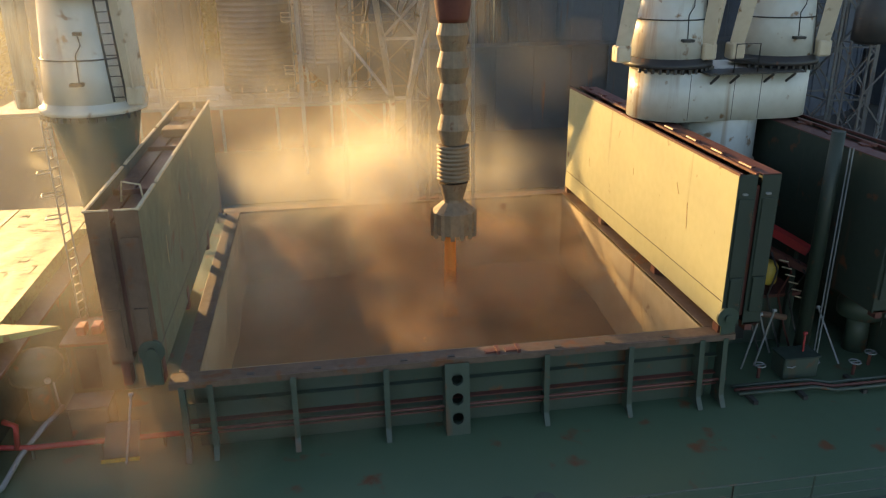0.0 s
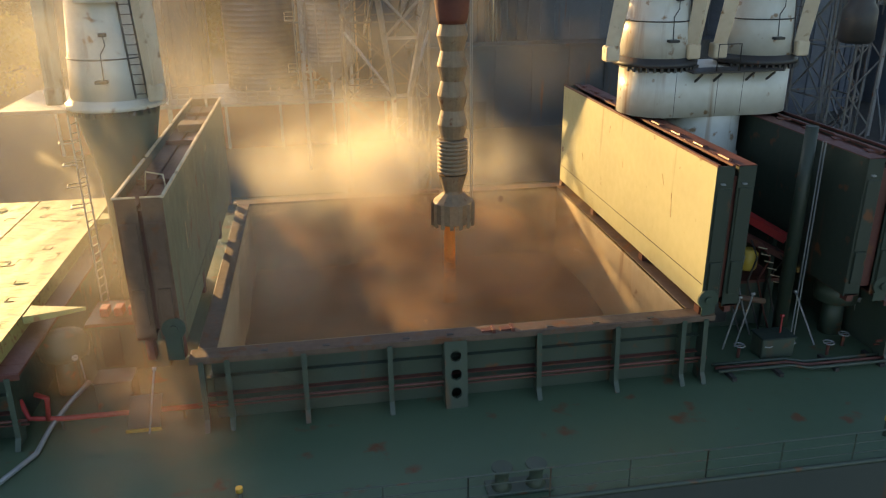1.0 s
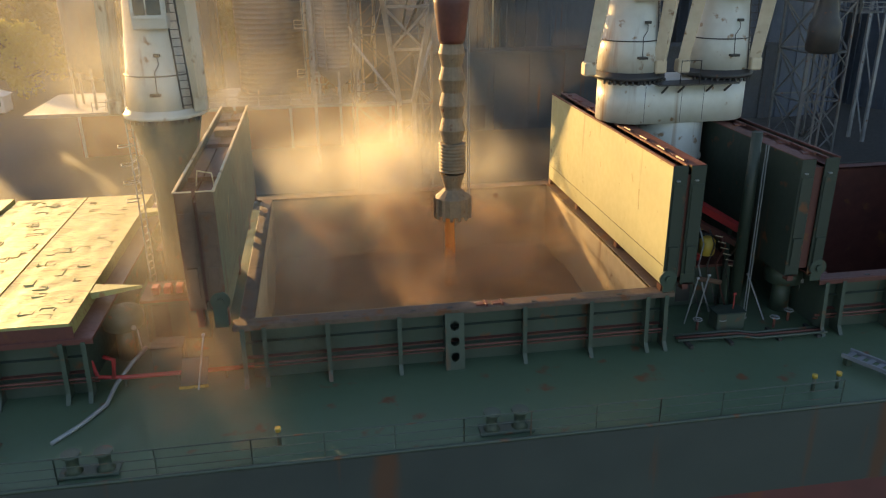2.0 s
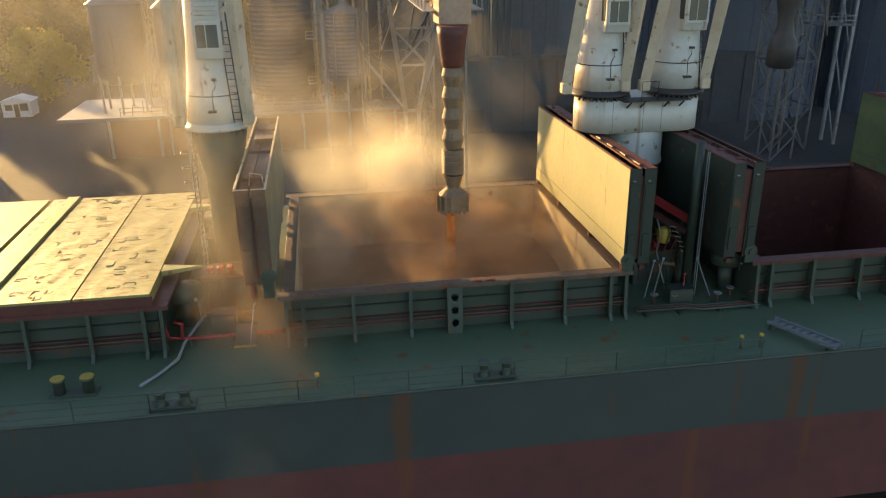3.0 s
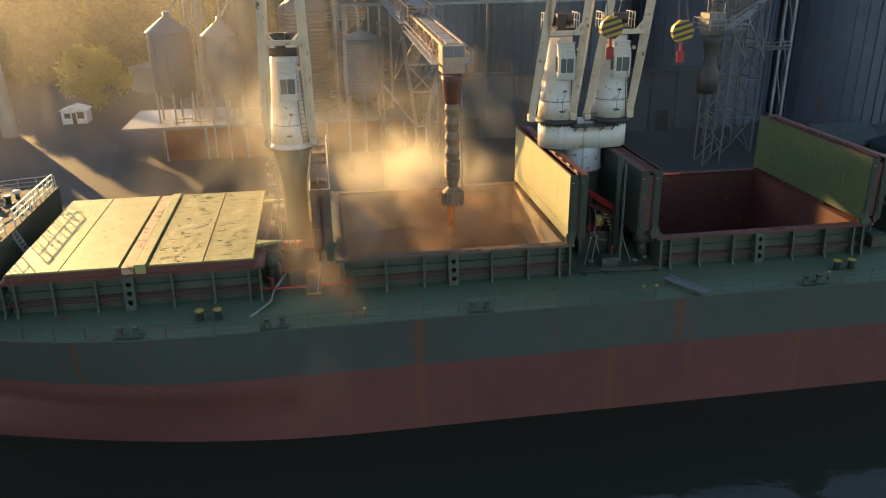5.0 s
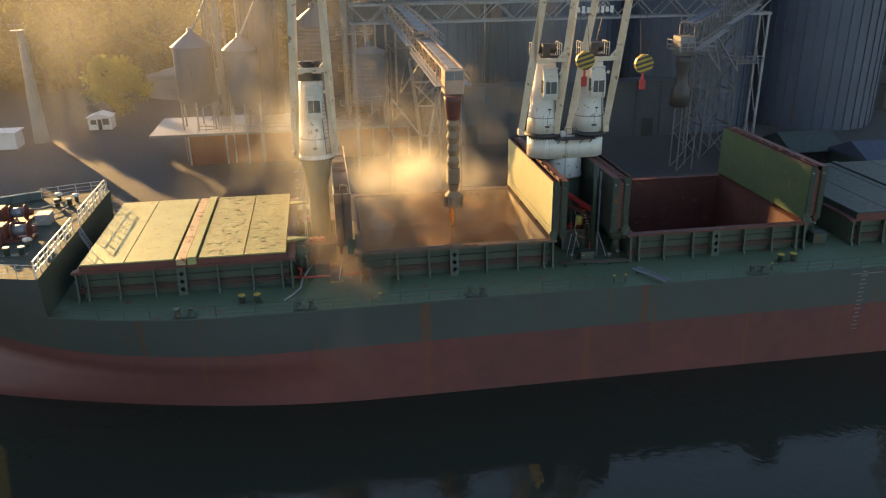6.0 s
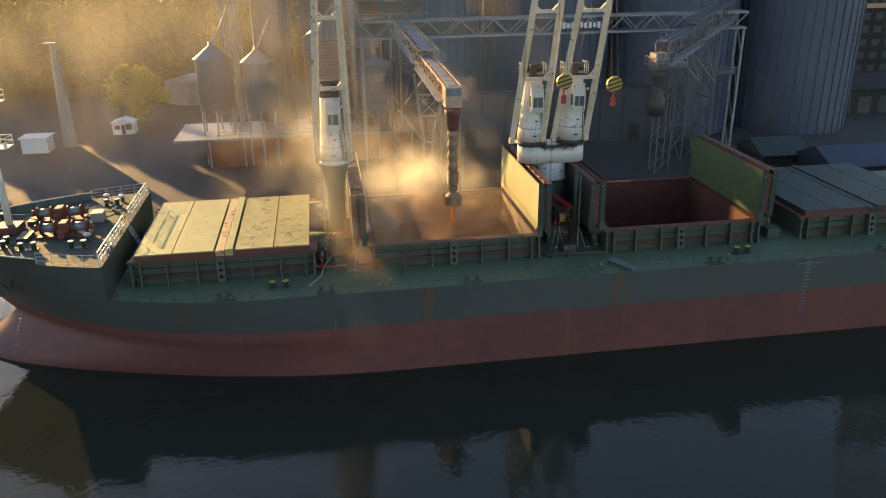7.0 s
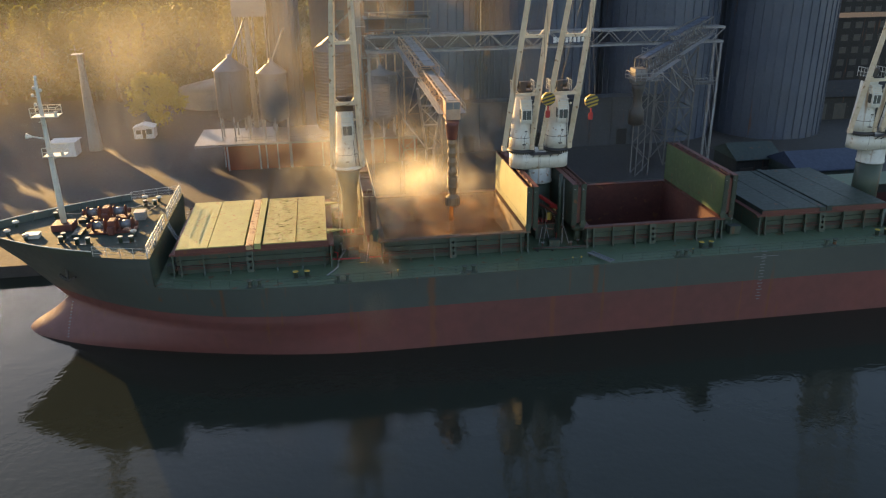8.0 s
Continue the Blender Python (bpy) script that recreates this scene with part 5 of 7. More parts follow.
# ---- trees ----
def tree_meshes(seed, height, spread, slim=1.0, leaves=2600, leaf=0.32):
    rng = random.Random(seed)
    bt = bmesh.new()
    tube(bt, (0, 0, -0.3), (0.1, 0.05, height * 0.45), 0.035 * height, 0.018 * height, 8)
    tube(bt, (0.1, 0.05, height * 0.45), (0.0, 0.2, height * 0.85), 0.018 * height, 0.006 * height, 7)
    clumps = []
    for i in range(26):
        k = rng.uniform(0.22, 1.0)
        a = rng.uniform(0, 2 * math.pi)
        r = spread * math.sin(math.pi * min(0.97, 0.12 + 0.82 * k)) ** 0.8 * rng.uniform(0.35, 1.0) * slim
        c = Vector((r * math.cos(a), r * math.sin(a), height * k * 0.97))
        clumps.append((c, spread * rng.uniform(0.2, 0.42) * (slim * 0.5 + 0.5)))
        if i < 12:
            tube(bt, (0.08, 0.05, max(height * 0.18, c.z - 0.25 * height)), c, 0.010 * height, 0.003 * height, 5)
    bl = bmesh.new()
    for i in range(leaves):
        c, r = clumps[i % len(clumps)]
        v = Vector((rng.gauss(0, 1), rng.gauss(0, 1), rng.gauss(0, 0.8))).normalized() * r * rng.uniform(0.45, 1.05)
        d = Vector((rng.gauss(0, 1), rng.gauss(0, 1), rng.gauss(0, 1))).normalized() * leaf * rng.uniform(0.7, 1.5)
        e = d.orthogonal().normalized() * leaf * rng.uniform(0.4, 0.8)
        p = c + v
        bl.faces.new([bl.verts.new(q) for q in (p - d, p - e * 0.8, p + d, p + e)])
    return bt, bl


def tree(name, seed, height, spread, label, slim=1.0, leaves=2600, leaf=0.32, at=(0, 0, QUAY), foliage=LEAF):
    bt, bl = tree_meshes(seed, height, spread, slim, leaves, leaf)
    for b in (bt, bl):
        bmesh.ops.translate(b, verts=b.verts, vec=at)
    t = thing(name, at, label, "tree", "trees behind the quay")
    part("trunk", bt, BARK, t)
    part("crown", bl, foliage, t)
    return t


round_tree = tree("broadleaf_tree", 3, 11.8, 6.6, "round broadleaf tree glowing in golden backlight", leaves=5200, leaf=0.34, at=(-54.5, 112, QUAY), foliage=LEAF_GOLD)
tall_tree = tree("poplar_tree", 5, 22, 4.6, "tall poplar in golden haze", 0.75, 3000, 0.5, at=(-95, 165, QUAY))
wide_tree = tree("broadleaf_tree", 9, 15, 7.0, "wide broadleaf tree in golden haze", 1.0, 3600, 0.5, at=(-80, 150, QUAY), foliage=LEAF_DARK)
rng = random.Random(21)
for i in range(210):
    x = -190 + 205 * rng.random()
    y = 138 + 200 * rng.random() ** 1.2
    if x > -70 and y < 158:
        continue
    src = (tall_tree, wide_tree, wide_tree, tall_tree)[i % 4]
    k = rng.uniform(0.8, 1.25)
    k *= 1.0 if y < 190 else 1.5
    copy_thing(src, Matrix.Translation((x, y, QUAY + 0.02 * max(0, y - 180))) @ Matrix.Rotation(rng.uniform(0, 6.28), 4, "Z") @ Matrix.Scale(k * 0.9, 4))
# a denser belt of big trees at the edge of the yard
for i in range(36):
    x, y = -122 + 1.85 * i + 2 * rng.random(), 146 + 16 * rng.random()
    copy_thing((tall_tree, wide_tree, tall_tree)[i % 3], Matrix.Translation((x, y, QUAY)) @ Matrix.Rotation(rng.uniform(0, 6.28), 4, "Z") @ Matrix.Scale(rng.uniform(1.0, 1.2), 4))
# tall unseen trees past the basin's far end, shading and mirrored in the water
for i in range(34):
    x, y = -235 + 95 * rng.random(), 55 + 110 * rng.random()
    copy_thing((wide_tree, tall_tree)[i % 2], Matrix.Translation((x, y, QUAY)) @ Matrix.Rotation(rng.uniform(0, 6.28), 4, "Z") @ Matrix.Scale(rng.uniform(0.9, 1.15), 4))
# row ahead of the bow, along the quay's end: mostly unseen trees for shade
for i in range(16):
    x, y = -122 + 22 * rng.random() - 0.5 * i, 112 + i * 5.0 + 4 * rng.random()
    copy_thing((wide_tree, tall_tree)[i % 2], Matrix.Translation((x, y, QUAY)) @ Matrix.Rotation(rng.uniform(0, 6.28), 4, "Z") @ Matrix.Scale(rng.uniform(0.8, 1.05), 4))


# ---- forecastle ----
def rail(name, points, label, group, posts=1.6, height=1.1, mat=WHITE, bars=3, r=0.028, braced=False):
    """A ship's guard rail along points on the deck."""
    t = thing(name, points[0], label, "railing", group)
    for a, b in zip(points, points[1:]):
        a, b = Vector(a), Vector(b)
        n = max(1, round((b - a).length / posts))
        for i in range(n + 1):
            c = a.lerp(b, i / n)
            bm = bmesh.new()
            tube(bm, c, c + Vector((0, 0, height)), r * 1.2, n=5)
            part("post", bm, mat, t)
        for k in range(bars):
            bm = bmesh.new()
            h = Vector((0, 0, height * (k + 1) / bars))
            tube(bm, a + h, b + h, r * (1.3 if k == bars - 1 else 0.8), n=5)
            part("bar", bm, mat, t)
        for i in range(0, n if braced else 0, 2):
            bm = bmesh.new()
            tube(bm, a.lerp(b, i / n), a.lerp(b, (i + 1) / n) + Vector((0, 0, height)), r, n=5)
            part("brace", bm, mat, t)
    return t


FZ = FORE_Z
rail("forecastle_rail", [(-33.2, -3.6, FZ), (-33.2, 6.6, FZ)], "white guard rail across the after edge of the forecastle", "forecastle rails", 1.3, 1.35, r=0.044, braced=True)
rail("forecastle_rail", [(-33.2, 8.6, FZ), (-33.2, 18.4, FZ)], "white guard rail across the after edge of the forecastle", "forecastle rails", 1.3, 1.35, r=0.044, braced=True)
for s in (-1, 1):
    rail("forecastle_rail", [(x, CL + s * (half(x, FZ) - 0.15), FZ) for x in (-39, -36, -33.2)], "white guard rail along the forecastle side", "forecastle rails", 1.5, r=0.022)
    bm = bmesh.new()
    pts = [(x, CL + s * half(x, 12.7), 12.72) for x in (-55 + 16 * (i / 16) ** 1.6 for i in range(17))]
    pipe(bm, pts, 0.07, 6)
    part("bulwark_cap", bm, WHITE, ship, "pale worn cap rail on the bulwark")
    for i in range(9):
        x = -52 + 1.5 * i
        bm = bmesh.new()
        y = CL + s * half(x, FZ)
        beam(bm, (x, y - s * 0.75, FZ), (x, CL + s * half(x, 12.6) - s * 0.06, 12.6), 0.05, 0.16)
        part("bulwark_stay", bm, GREEN, ship)

# foremast
t = thing("foremast", (-44.4, CL, FZ), "white tapered foremast with two railed lamp platforms", "mast")
bm = bmesh.new()
box(bm, -45.6, -43.3, CL - 1.1, CL + 1.1, FZ, FZ + 0.8, 0.06)
part("mast_house", bm, RED, t, "red deck house at the foot of the mast")
bm = bmesh.new()
lathe(bm, -44.4, CL, [(0.36, FZ + 0.8), (0.34, 16), (0.27, 22), (0.2, 27.5), (0.12, 29.2)], 16)
part("pole", bm, WHITE, t)
for z, x0, x1 in ((20.7, -44.9, -42.7), (25.1, -45.3, -42.6)):
    bm = bmesh.new()
    box(bm, x0, x1, CL - 0.9, CL + 0.9, z, z + 0.08)
    part("platform", bm, WHITE, t)
    for x in (x0, (x0 + x1) / 2, x1):
        for y in (CL - 0.88, CL + 0.88):
            bm = bmesh.new()
            tube(bm, (x, y, z), (x, y, z + 1.05), 0.04, n=5)
            part("rail_post", bm, WHITE, t)
    for h in (0.55, 1.05):
        bm = bmesh.new()
        pipe(bm, [(x0, CL - 0.88, z + h), (x1, CL - 0.88, z + h), (x1, CL + 0.88, z + h), (x0, CL + 0.88, z + h)], 0.035, 5)
        part("rail_bar", bm, WHITE, t)
    bm = bmesh.new()
    beam(bm, (x0 + 0.4, CL, z - 0.7), (x0 + 1.6, CL, z), 0.08)
    part("bracket", bm, WHITE, t)
    bm = bmesh.new()
    lathe(bm, x1 - 0.2, CL - 0.6, [(0.16, z + 0.08), (0.18, z + 0.3), (0.18, z + 0.55), (0.08, z + 0.62)], 12)
    part("lamp", bm, WHITE, t)
for k, (dx, z) in enumerate(((-0.45, 26.4), (-0.55, 27.4), (-0.3, 28.2), (0.05, 29.3), (0.35, 27.9))):
    bm = bmesh.new()
    lathe(bm, -44.4 + dx, CL, [(0.1, z - 0.18), (0.17, z - 0.1), (0.17, z + 0.12), (0.06, z + 0.2)], 12)
    beam(bm, (-44.4, CL, z - 0.15), (-44.4 + dx, CL, z - 0.15), 0.05)
    part("lamp", bm, WHITE, t)
bm = bmesh.new()
tube(bm, (-44.5, CL, 22.6), (-45.9, CL, 22.9), 0.09, n=8)
tube(bm, (-45.9, CL, 22.9), (-46.5, CL, 23.0), 0.1, 0.34, 14)
part("horn", bm, WHITE, t)
bm = bmesh.new()
for s in (-0.2, 0.2):
    tube(bm, (-44.1, CL - 0.35 + s * 0.3, 13), (-44.2, CL - 0.25 + s * 0.2, 27), 0.025, n=4)
for i in range(34):
    tube(bm, (-44.1, CL - 0.44, 13.4 + 0.4 * i), (-44.1, CL - 0.24, 13.4 + 0.4 * i), 0.02, n=4)
part("ladder", bm, WHITE, t)


def windlass(x, y):
    t = thing("anchor_windlass", (x, y, FZ), "dull red anchor windlass with grey rope drums on the forecastle", "windlass", "windlasses")
    za = FZ + 0.85
    for s in (-1.5, 1.5):
        bm = bmesh.new()
        tube(bm, (x + s - 0.6, y, za), (x + s + 0.6, y, za), 0.46, n=18)
        part("rope_drum", bm, DULL_SHEET, t, "grey rope drum")
        for e in (-0.65, 0.65):
            bm = bmesh.new()
            tube(bm, (x + s + e - 0.05, y, za), (x + s + e + 0.05, y, za), 0.68, n=20)
            part("drum_flange", bm, RED, t)
    bm = bmesh.new()
    box(bm, x - 0.45, x + 0.45, y - 0.75, y + 0.75, FZ + 0.15, FZ + 1.45, 0.12)
    part("gear_case", bm, RED, t, "dull red gear case")
    bm = bmesh.new()
    box(bm, x - 2.5, x + 2.5, y - 0.9, y + 0.9, FZ + 0.003, FZ + 0.2, 0.04)
    part("bed_plate", bm, RED, t)
    for e in (-2.75, 2.45):
        bm = bmesh.new()
        tube(bm, (x + e, y, za), (x + e + 0.3, y, za), 0.36, 0.26, 14)
        part("warping_head", bm, RED, t)
    bm = bmesh.new()
    box(bm, x - 0.35, x + 0.35, y - 1.5, y - 0.75, FZ + 0.003, FZ + 0.95, 0.1)
    part("motor", bm, RED, t)
    for s in (-0.9, 0.9):
        bm = bmesh.new()
        beam(bm, (x + s, y - 0.7, FZ + 0.2), (x + s, y, za + 0.1), 0.12)
        beam(bm, (x + s, y + 0.7, FZ + 0.2), (x + s, y, za + 0.1), 0.12)
        part("bearing_stand", bm, RED, t)
    bm = bmesh.new()
    pipe(bm, [(x - 0.9, y - 0.55, FZ + 1.0), (x - 1.1, y - 0.9, FZ + 1.5), (x - 1.15, y - 1.0, FZ + 1.6)], 0.03, 5)
    part("brake_lever", bm, WHITE, t)
    return t


windlass(-38.6, 5.6)
windlass(-40.4, 10.6)


for a, b in (((-37.2, 5.6, FZ + 0.9), (-35.2, 12.6, FZ + 0.5)), ((-38.9, 10.6, FZ + 0.9), (-36.0, 14.6, FZ + 0.5)), ((-41.9, 10.6, FZ + 0.9), (-46.4, 12.0, FZ + 0.5))):
    t = thing("mooring_rope", a, "pale mooring rope led from windlass drum to bollard", "rope", "mooring ropes")
    bm = bmesh.new()
    m = (Vector(a) + Vector(b)) / 2 - Vector((0, 0, 0.15))
    pipe(bm, [a, tuple(m), b], 0.05, 6)
    part("strand", bm, CONCRETE_LIGHT, t)


def bollard_pair(x, y, z, along=(1, 0), size=1.0, top=None, label="pair of dark mooring bollards with worn pale tops"):
    t = thing("mooring_bollards", (x, y, z), label, "bollard", "bollards")
    dx, dy = along
    for k in (-0.6, 0.6):
        cx, cy = x + dx * k * size, y + dy * k * size
        bm = bmesh.new()
        lathe(bm, cx, cy, [(0.24 * size, z + 0.06), (0.24 * size, z + 0.62 * size), (0.31 * size, z + 0.66 * size), (0.31 * size, z + 0.76 * size)], 16)
        part("post", bm, GREEN, t)
        bm = bmesh.new()
        lathe(bm, cx, cy, [(0.31 * size, z + 0.763 * size), (0.27 * size, z + 0.82 * size)], 16)
        part("cap", bm, top or YELLOW, t, "bollard cap, worn yellow; white for sunlight on the forecastle")
    bm = bmesh.new()
    box(bm, x - 0.35 * size - abs(dx) * 0.65 * size, x + 0.35 * size + abs(dx) * 0.65 * size, y - 0.35 * size - abs(dy) * 0.65 * size, y + 0.35 * size + abs(dy) * 0.65 * size, z + 0.003, z + 0.07, 0.02)
    part("base", bm, GREEN, t)
    return t


# white caps here stand for sunlight on the dark bollards' tops
for x, y in ((-43.5, 3.4), (-41.0, 1.9), (-36.4, 1.6), (-46.5, 12.2), (-36.2, 14.5)):
    bollard_pair(x, y, FZ, (0, 1) if x < -42 else (1, 0), 0.95, WHITE, "pair of dark mooring bollards, caps painted white for sunlight")
for x, y in ((-17.6, -3.55), (29.3, -3.4), (52.0, -3.5), (-17.6, 18.6), (29.3, 18.6)):
    bollard_pair(x, y, DECK_Z, (1, 0), 1.0, YELLOW)


def mushroom_vent(x, y, z, h=0.75, r=0.36, mat=WHITE, label="white mushroom ventilator on the forecastle"):
    t = thing("mushroom_vent", (x, y, z), label, "ventilator", "ventilators")
    bm = bmesh.new()
    lathe(bm, x, y, [(r * 0.5, z + 0.003), (r * 0.5, z + h - 0.2)], 14)
    part("stem", bm, GREEN, t)
    bm = bmesh.new()
    lathe(bm, x, y, [(r * 0.8, z + h - 0.25), (r, z + h - 0.2), (r, z + h - 0.08), (r * 0.7, z + h), (0.05, z + h + 0.04)], 18)
    part("cap", bm, mat, t)
    return t


for x, y in ((-50.3, 9.4), (-49.0, 12.6), (-50.2, 6.4), (-47.6, 4.4), (-37.2, 16.6), (-35.4, 16.0), (-36.0, 3.6)):
    mushroom_vent(x, y, FZ)
# raised plates and lockers on the forecastle
for x, y, w, d, h, m, lab in ((-47.2, 5.2, 1.6, 1.2, 0.5, WHITE, "low white deck locker on the forecastle"), (-42.3, 5.4, 1.0, 2.4, 0.35, DIM_GREEN, "dull steel chain stopper on the forecastle"),
                              (-36.4, 9.6, 1.2, 1.3, 1.0, GALV, "grey steel rope locker on the forecastle"), (-42.9, 10.3, 1.0, 2.0, 0.4, DIM_GREEN, "dull steel chain stopper on the forecastle")):
    t = thing("deck_locker", (x, y, FZ), lab, "locker", "lockers")
    bm = bmesh.new()
    box(bm, x - w / 2, x + w / 2, y - d / 2, y + d / 2, FZ + 0.003, FZ + h - 0.06, 0.04)
    part("body", bm, m, t)
    bm = bmesh.new()
    box(bm, x - w / 2 - 0.04, x + w / 2 + 0.04, y - d / 2 - 0.04, y + d / 2 + 0.04, FZ + h - 0.06, FZ + h, 0.02)
    part("lid", bm, m, t)
# stair from the forecastle down to the main deck
t = thing("deck_stair", (-32.2, 7.6, DECK_Z), "steep steel stair from forecastle to main deck", "stair")
for s in (-0.4, 0.4):
    bm = bmesh.new()
    beam(bm, (-33.1, 7.6 + s, FZ - 0.05), (-31.6, 7.6 + s, DECK_Z + 0.02), 0.05, 0.2)
    part("stringer", bm, GALV, t)
for i in range(12):
    k = (i + 0.5) / 12
    bm = bmesh.new()
    box(bm, -33.1 + 1.5 * k - 0.1, -33.1 + 1.5 * k + 0.1, 7.22, 7.98, FZ - 3.5 * k - 0.02, FZ - 3.5 * k + 0.01)
    part("tread", bm, GALV, t)

# ---- main deck fittings ----
rail("deck_rail", [(x, CL - half(x, DECK_Z) + 0.12, DECK_Z) for x in (-33, -29, -25, -20, -14, -8, -1, 6, 13)], "thin dark guard rail along the deck edge", "deck rails", 2.6, 1.05, GREEN, 3, 0.022)
rail("deck_rail", [(x, CL - half(x, DECK_Z) + 0.12, DECK_Z) for x in (18, 25, 32, 40, 48, 56, 64, 72)], "thin dark guard rail along the deck edge", "deck rails", 2.6, 1.05, GREEN, 3, 0.022)
rail("deck_rail", [(x, CL + half(x, DECK_Z) - 0.12, DECK_Z) for x in (-33, -27, -20, -10, 0, 12, 24, 36, 48, 60)], "thin dark guard rail along the quay side of the deck", "deck rails", 2.6, 1.05, GREEN, 3, 0.022)
bm = bmesh.new()
pipe(bm, [(x, CL - half(x, DECK_Z) + 0.05, DECK_Z + 0.05) for x in (-33 + 131 * i / 60 for i in range(61))], 0.08, 6)
part("gunwale_bar", bm, GREEN, ship)


def fairlead(x, y, z):
    t = thing("roller_fairlead", (x, y, z), "dark green roller fairlead at the deck edge", "fairlead", "fairleads")
    for k in (-0.5, 0.5):
        bm = bmesh.new()
        lathe(bm, x + k, y, [(0.3, z + 0.1), (0.2, z + 0.2), (0.2, z + 0.6), (0.32, z + 0.72), (0.3, z + 0.78)], 14)
        part("roller", bm, GREEN, t)
    bm = bmesh.new()
    box(bm, x - 0.95, x + 0.95, y - 0.35, y + 0.35, z + 0.003, z + 0.1, 0.02)
    part("base", bm, GREEN, t)


for x in (-22.5, -13.2, 0.6, 25.4, 44):
    fairlead(x, CL - half(x, DECK_Z) + 0.75, DECK_Z)


def big_vent(x, y, z, r, h, label):
    """A round-headed cargo hold ventilator on a stem."""
    t = thing("hold_ventilator", (x, y, z), label, "ventilator", "ventilators")
    bm = bmesh.new()
    lathe(bm, x, y, [(r * 0.5, z + 0.003), (r * 0.45, z + h - r)], 18)
    part("stem", bm, GREEN, t)
    bm = bmesh.new()
    lathe(bm, x, y, [(r * 0.55, z + h - r * 1.15), (r * 0.95, z + h - r), (r, z + h - r * 0.5), (r * 0.85, z + h - r * 0.18), (r * 0.4, z + h), (0.03, z + h + 0.03)], 22)
    part("head", bm, GREEN, t)
    bm = bmesh.new()
    tube(bm, (x + r * 0.6, y - r * 0.75, z + h - r * 0.8), (x + r * 0.65, y - r * 0.85, z + h - r * 0.8), 0.1, n=10)
    tube(bm, (x + r * 0.7, y - r * 0.5, z + h - r), (x + r * 0.8, y - r * 0.55, z + 0.3), 0.03, n=6)
    part("damper_handle", bm, GALV, t)
    return t


for x, y in ((-13.6, 2.5), (15.3, 1.9), (-13.5, 12.8), (15.2, 13.0), (34.4, 2.0), (35.6, 12.5)):
    big_vent(x, y, DECK_Z, 0.85, 2.3, "dull green round-headed ventilator standing between the hatches")


def winch_house(x0, x1, y0, y1, label):
    t = thing("winch_house", ((x0 + x1) / 2, (y0 + y1) / 2, DECK_Z), label, "deck house", "deck houses")
    bm = bmesh.new()
    box(bm, x0, x1, y0, y1, DECK_Z + 0.003, DECK_Z + 1.9, 0.03)
    part("wall", bm, GREEN, t)
    bm = bmesh.new()
    box(bm, x0 - 0.12, x1 + 0.12, y0 - 0.12, y1 + 0.12, DECK_Z + 1.9, DECK_Z + 2.02)
    part("roof", bm, RED, t, "oxide red roof plate")
    bm = bmesh.new()
    box(bm, x0 + 0.3, x0 + 1.0, y0 - 0.03, y0 + 0.01, DECK_Z + 0.2, DECK_Z + 1.75, 0.02)
    part("door", bm, DARK, t)
    for k in range(3):
        bm = bmesh.new()
        box(bm, x0 + 0.3 + 0.5 * k, x0 + 0.6 + 0.5 * k, y0 + 0.4, y0 + 0.9, DECK_Z + 2.02, DECK_Z + 2.35, 0.03)
        part("valve_box", bm, RED_BRIGHT, t)
    return t


winch_house(-13.0, -10.4, 3.6, 5.4, "small green deck house with a red roof by the crane")
winch_house(10.4, 13.3, 3.0, 5.2, "small dark deck house with red roof and valves under the crane")
winch_house(10.4, 14.6, 9.6, 12.4, "small dark deck house with red roof behind the crane")
winch_house(-13.4, -10.2, 9.8, 12.2, "small green deck house with a red roof behind the crane")

bm = bmesh.new()
t = thing("vent_post", (12.8, 1.5, DECK_Z), "tall dark green derrick post beside the open hatch", "post")
lathe(bm, 12.8, 1.5, [(0.27, DECK_Z + 0.003), (0.25, 14), (0.22, 17.0)], 14)
part("pole", bm, DARK_GREEN, t)
bm = bmesh.new()
for s in (0, 0.3):
    tube(bm, (13.15 + s * 0.2, 1.2 - s * 0.3, DECK_Z), (13.1 + s * 0.2, 1.2 - s * 0.3, 16.5), 0.025, n=5)
part("wire", bm, GALV, t)

# gear between the second and third hatches
t = thing("hydraulic_unit", (14.2, 6.9, DECK_Z), "red and yellow hydraulic power unit with hoses between the hatches", "machine")
bm = bmesh.new()
box(bm, 13.2, 15.0, 6.2, 7.7, DECK_Z + 0.003, DECK_Z + 0.35, 0.04)
part("skid", bm, RED, t)
bm = bmesh.new()
box(bm, 13.4, 14.5, 6.4, 7.5, DECK_Z + 0.35, DECK_Z + 1.35, 0.12)
part("tank", bm, YELLOW, t, "worn yellow oil tank")
bm = bmesh.new()
tube(bm, (14.0, 6.95, DECK_Z + 1.35), (14.0, 6.95, DECK_Z + 2.05), 0.28, n=16)
part("motor", bm, DARK, t)
bm = bmesh.new()
beam(bm, (13.0, 7.9, DECK_Z + 2.5), (15.4, 7.3, DECK_Z + 2.15), 0.3, 0.22)
part("cross_beam", bm, RED_BRIGHT, t, "bright red beam over the tank")
for x, y in ((13.15, 7.85), (15.2, 7.35)):
    bm = bmesh.new()
    beam(bm, (x, y, DECK_Z), (x, y, DECK_Z + 2.35), 0.16)
    part("beam_post", bm, RED, t)
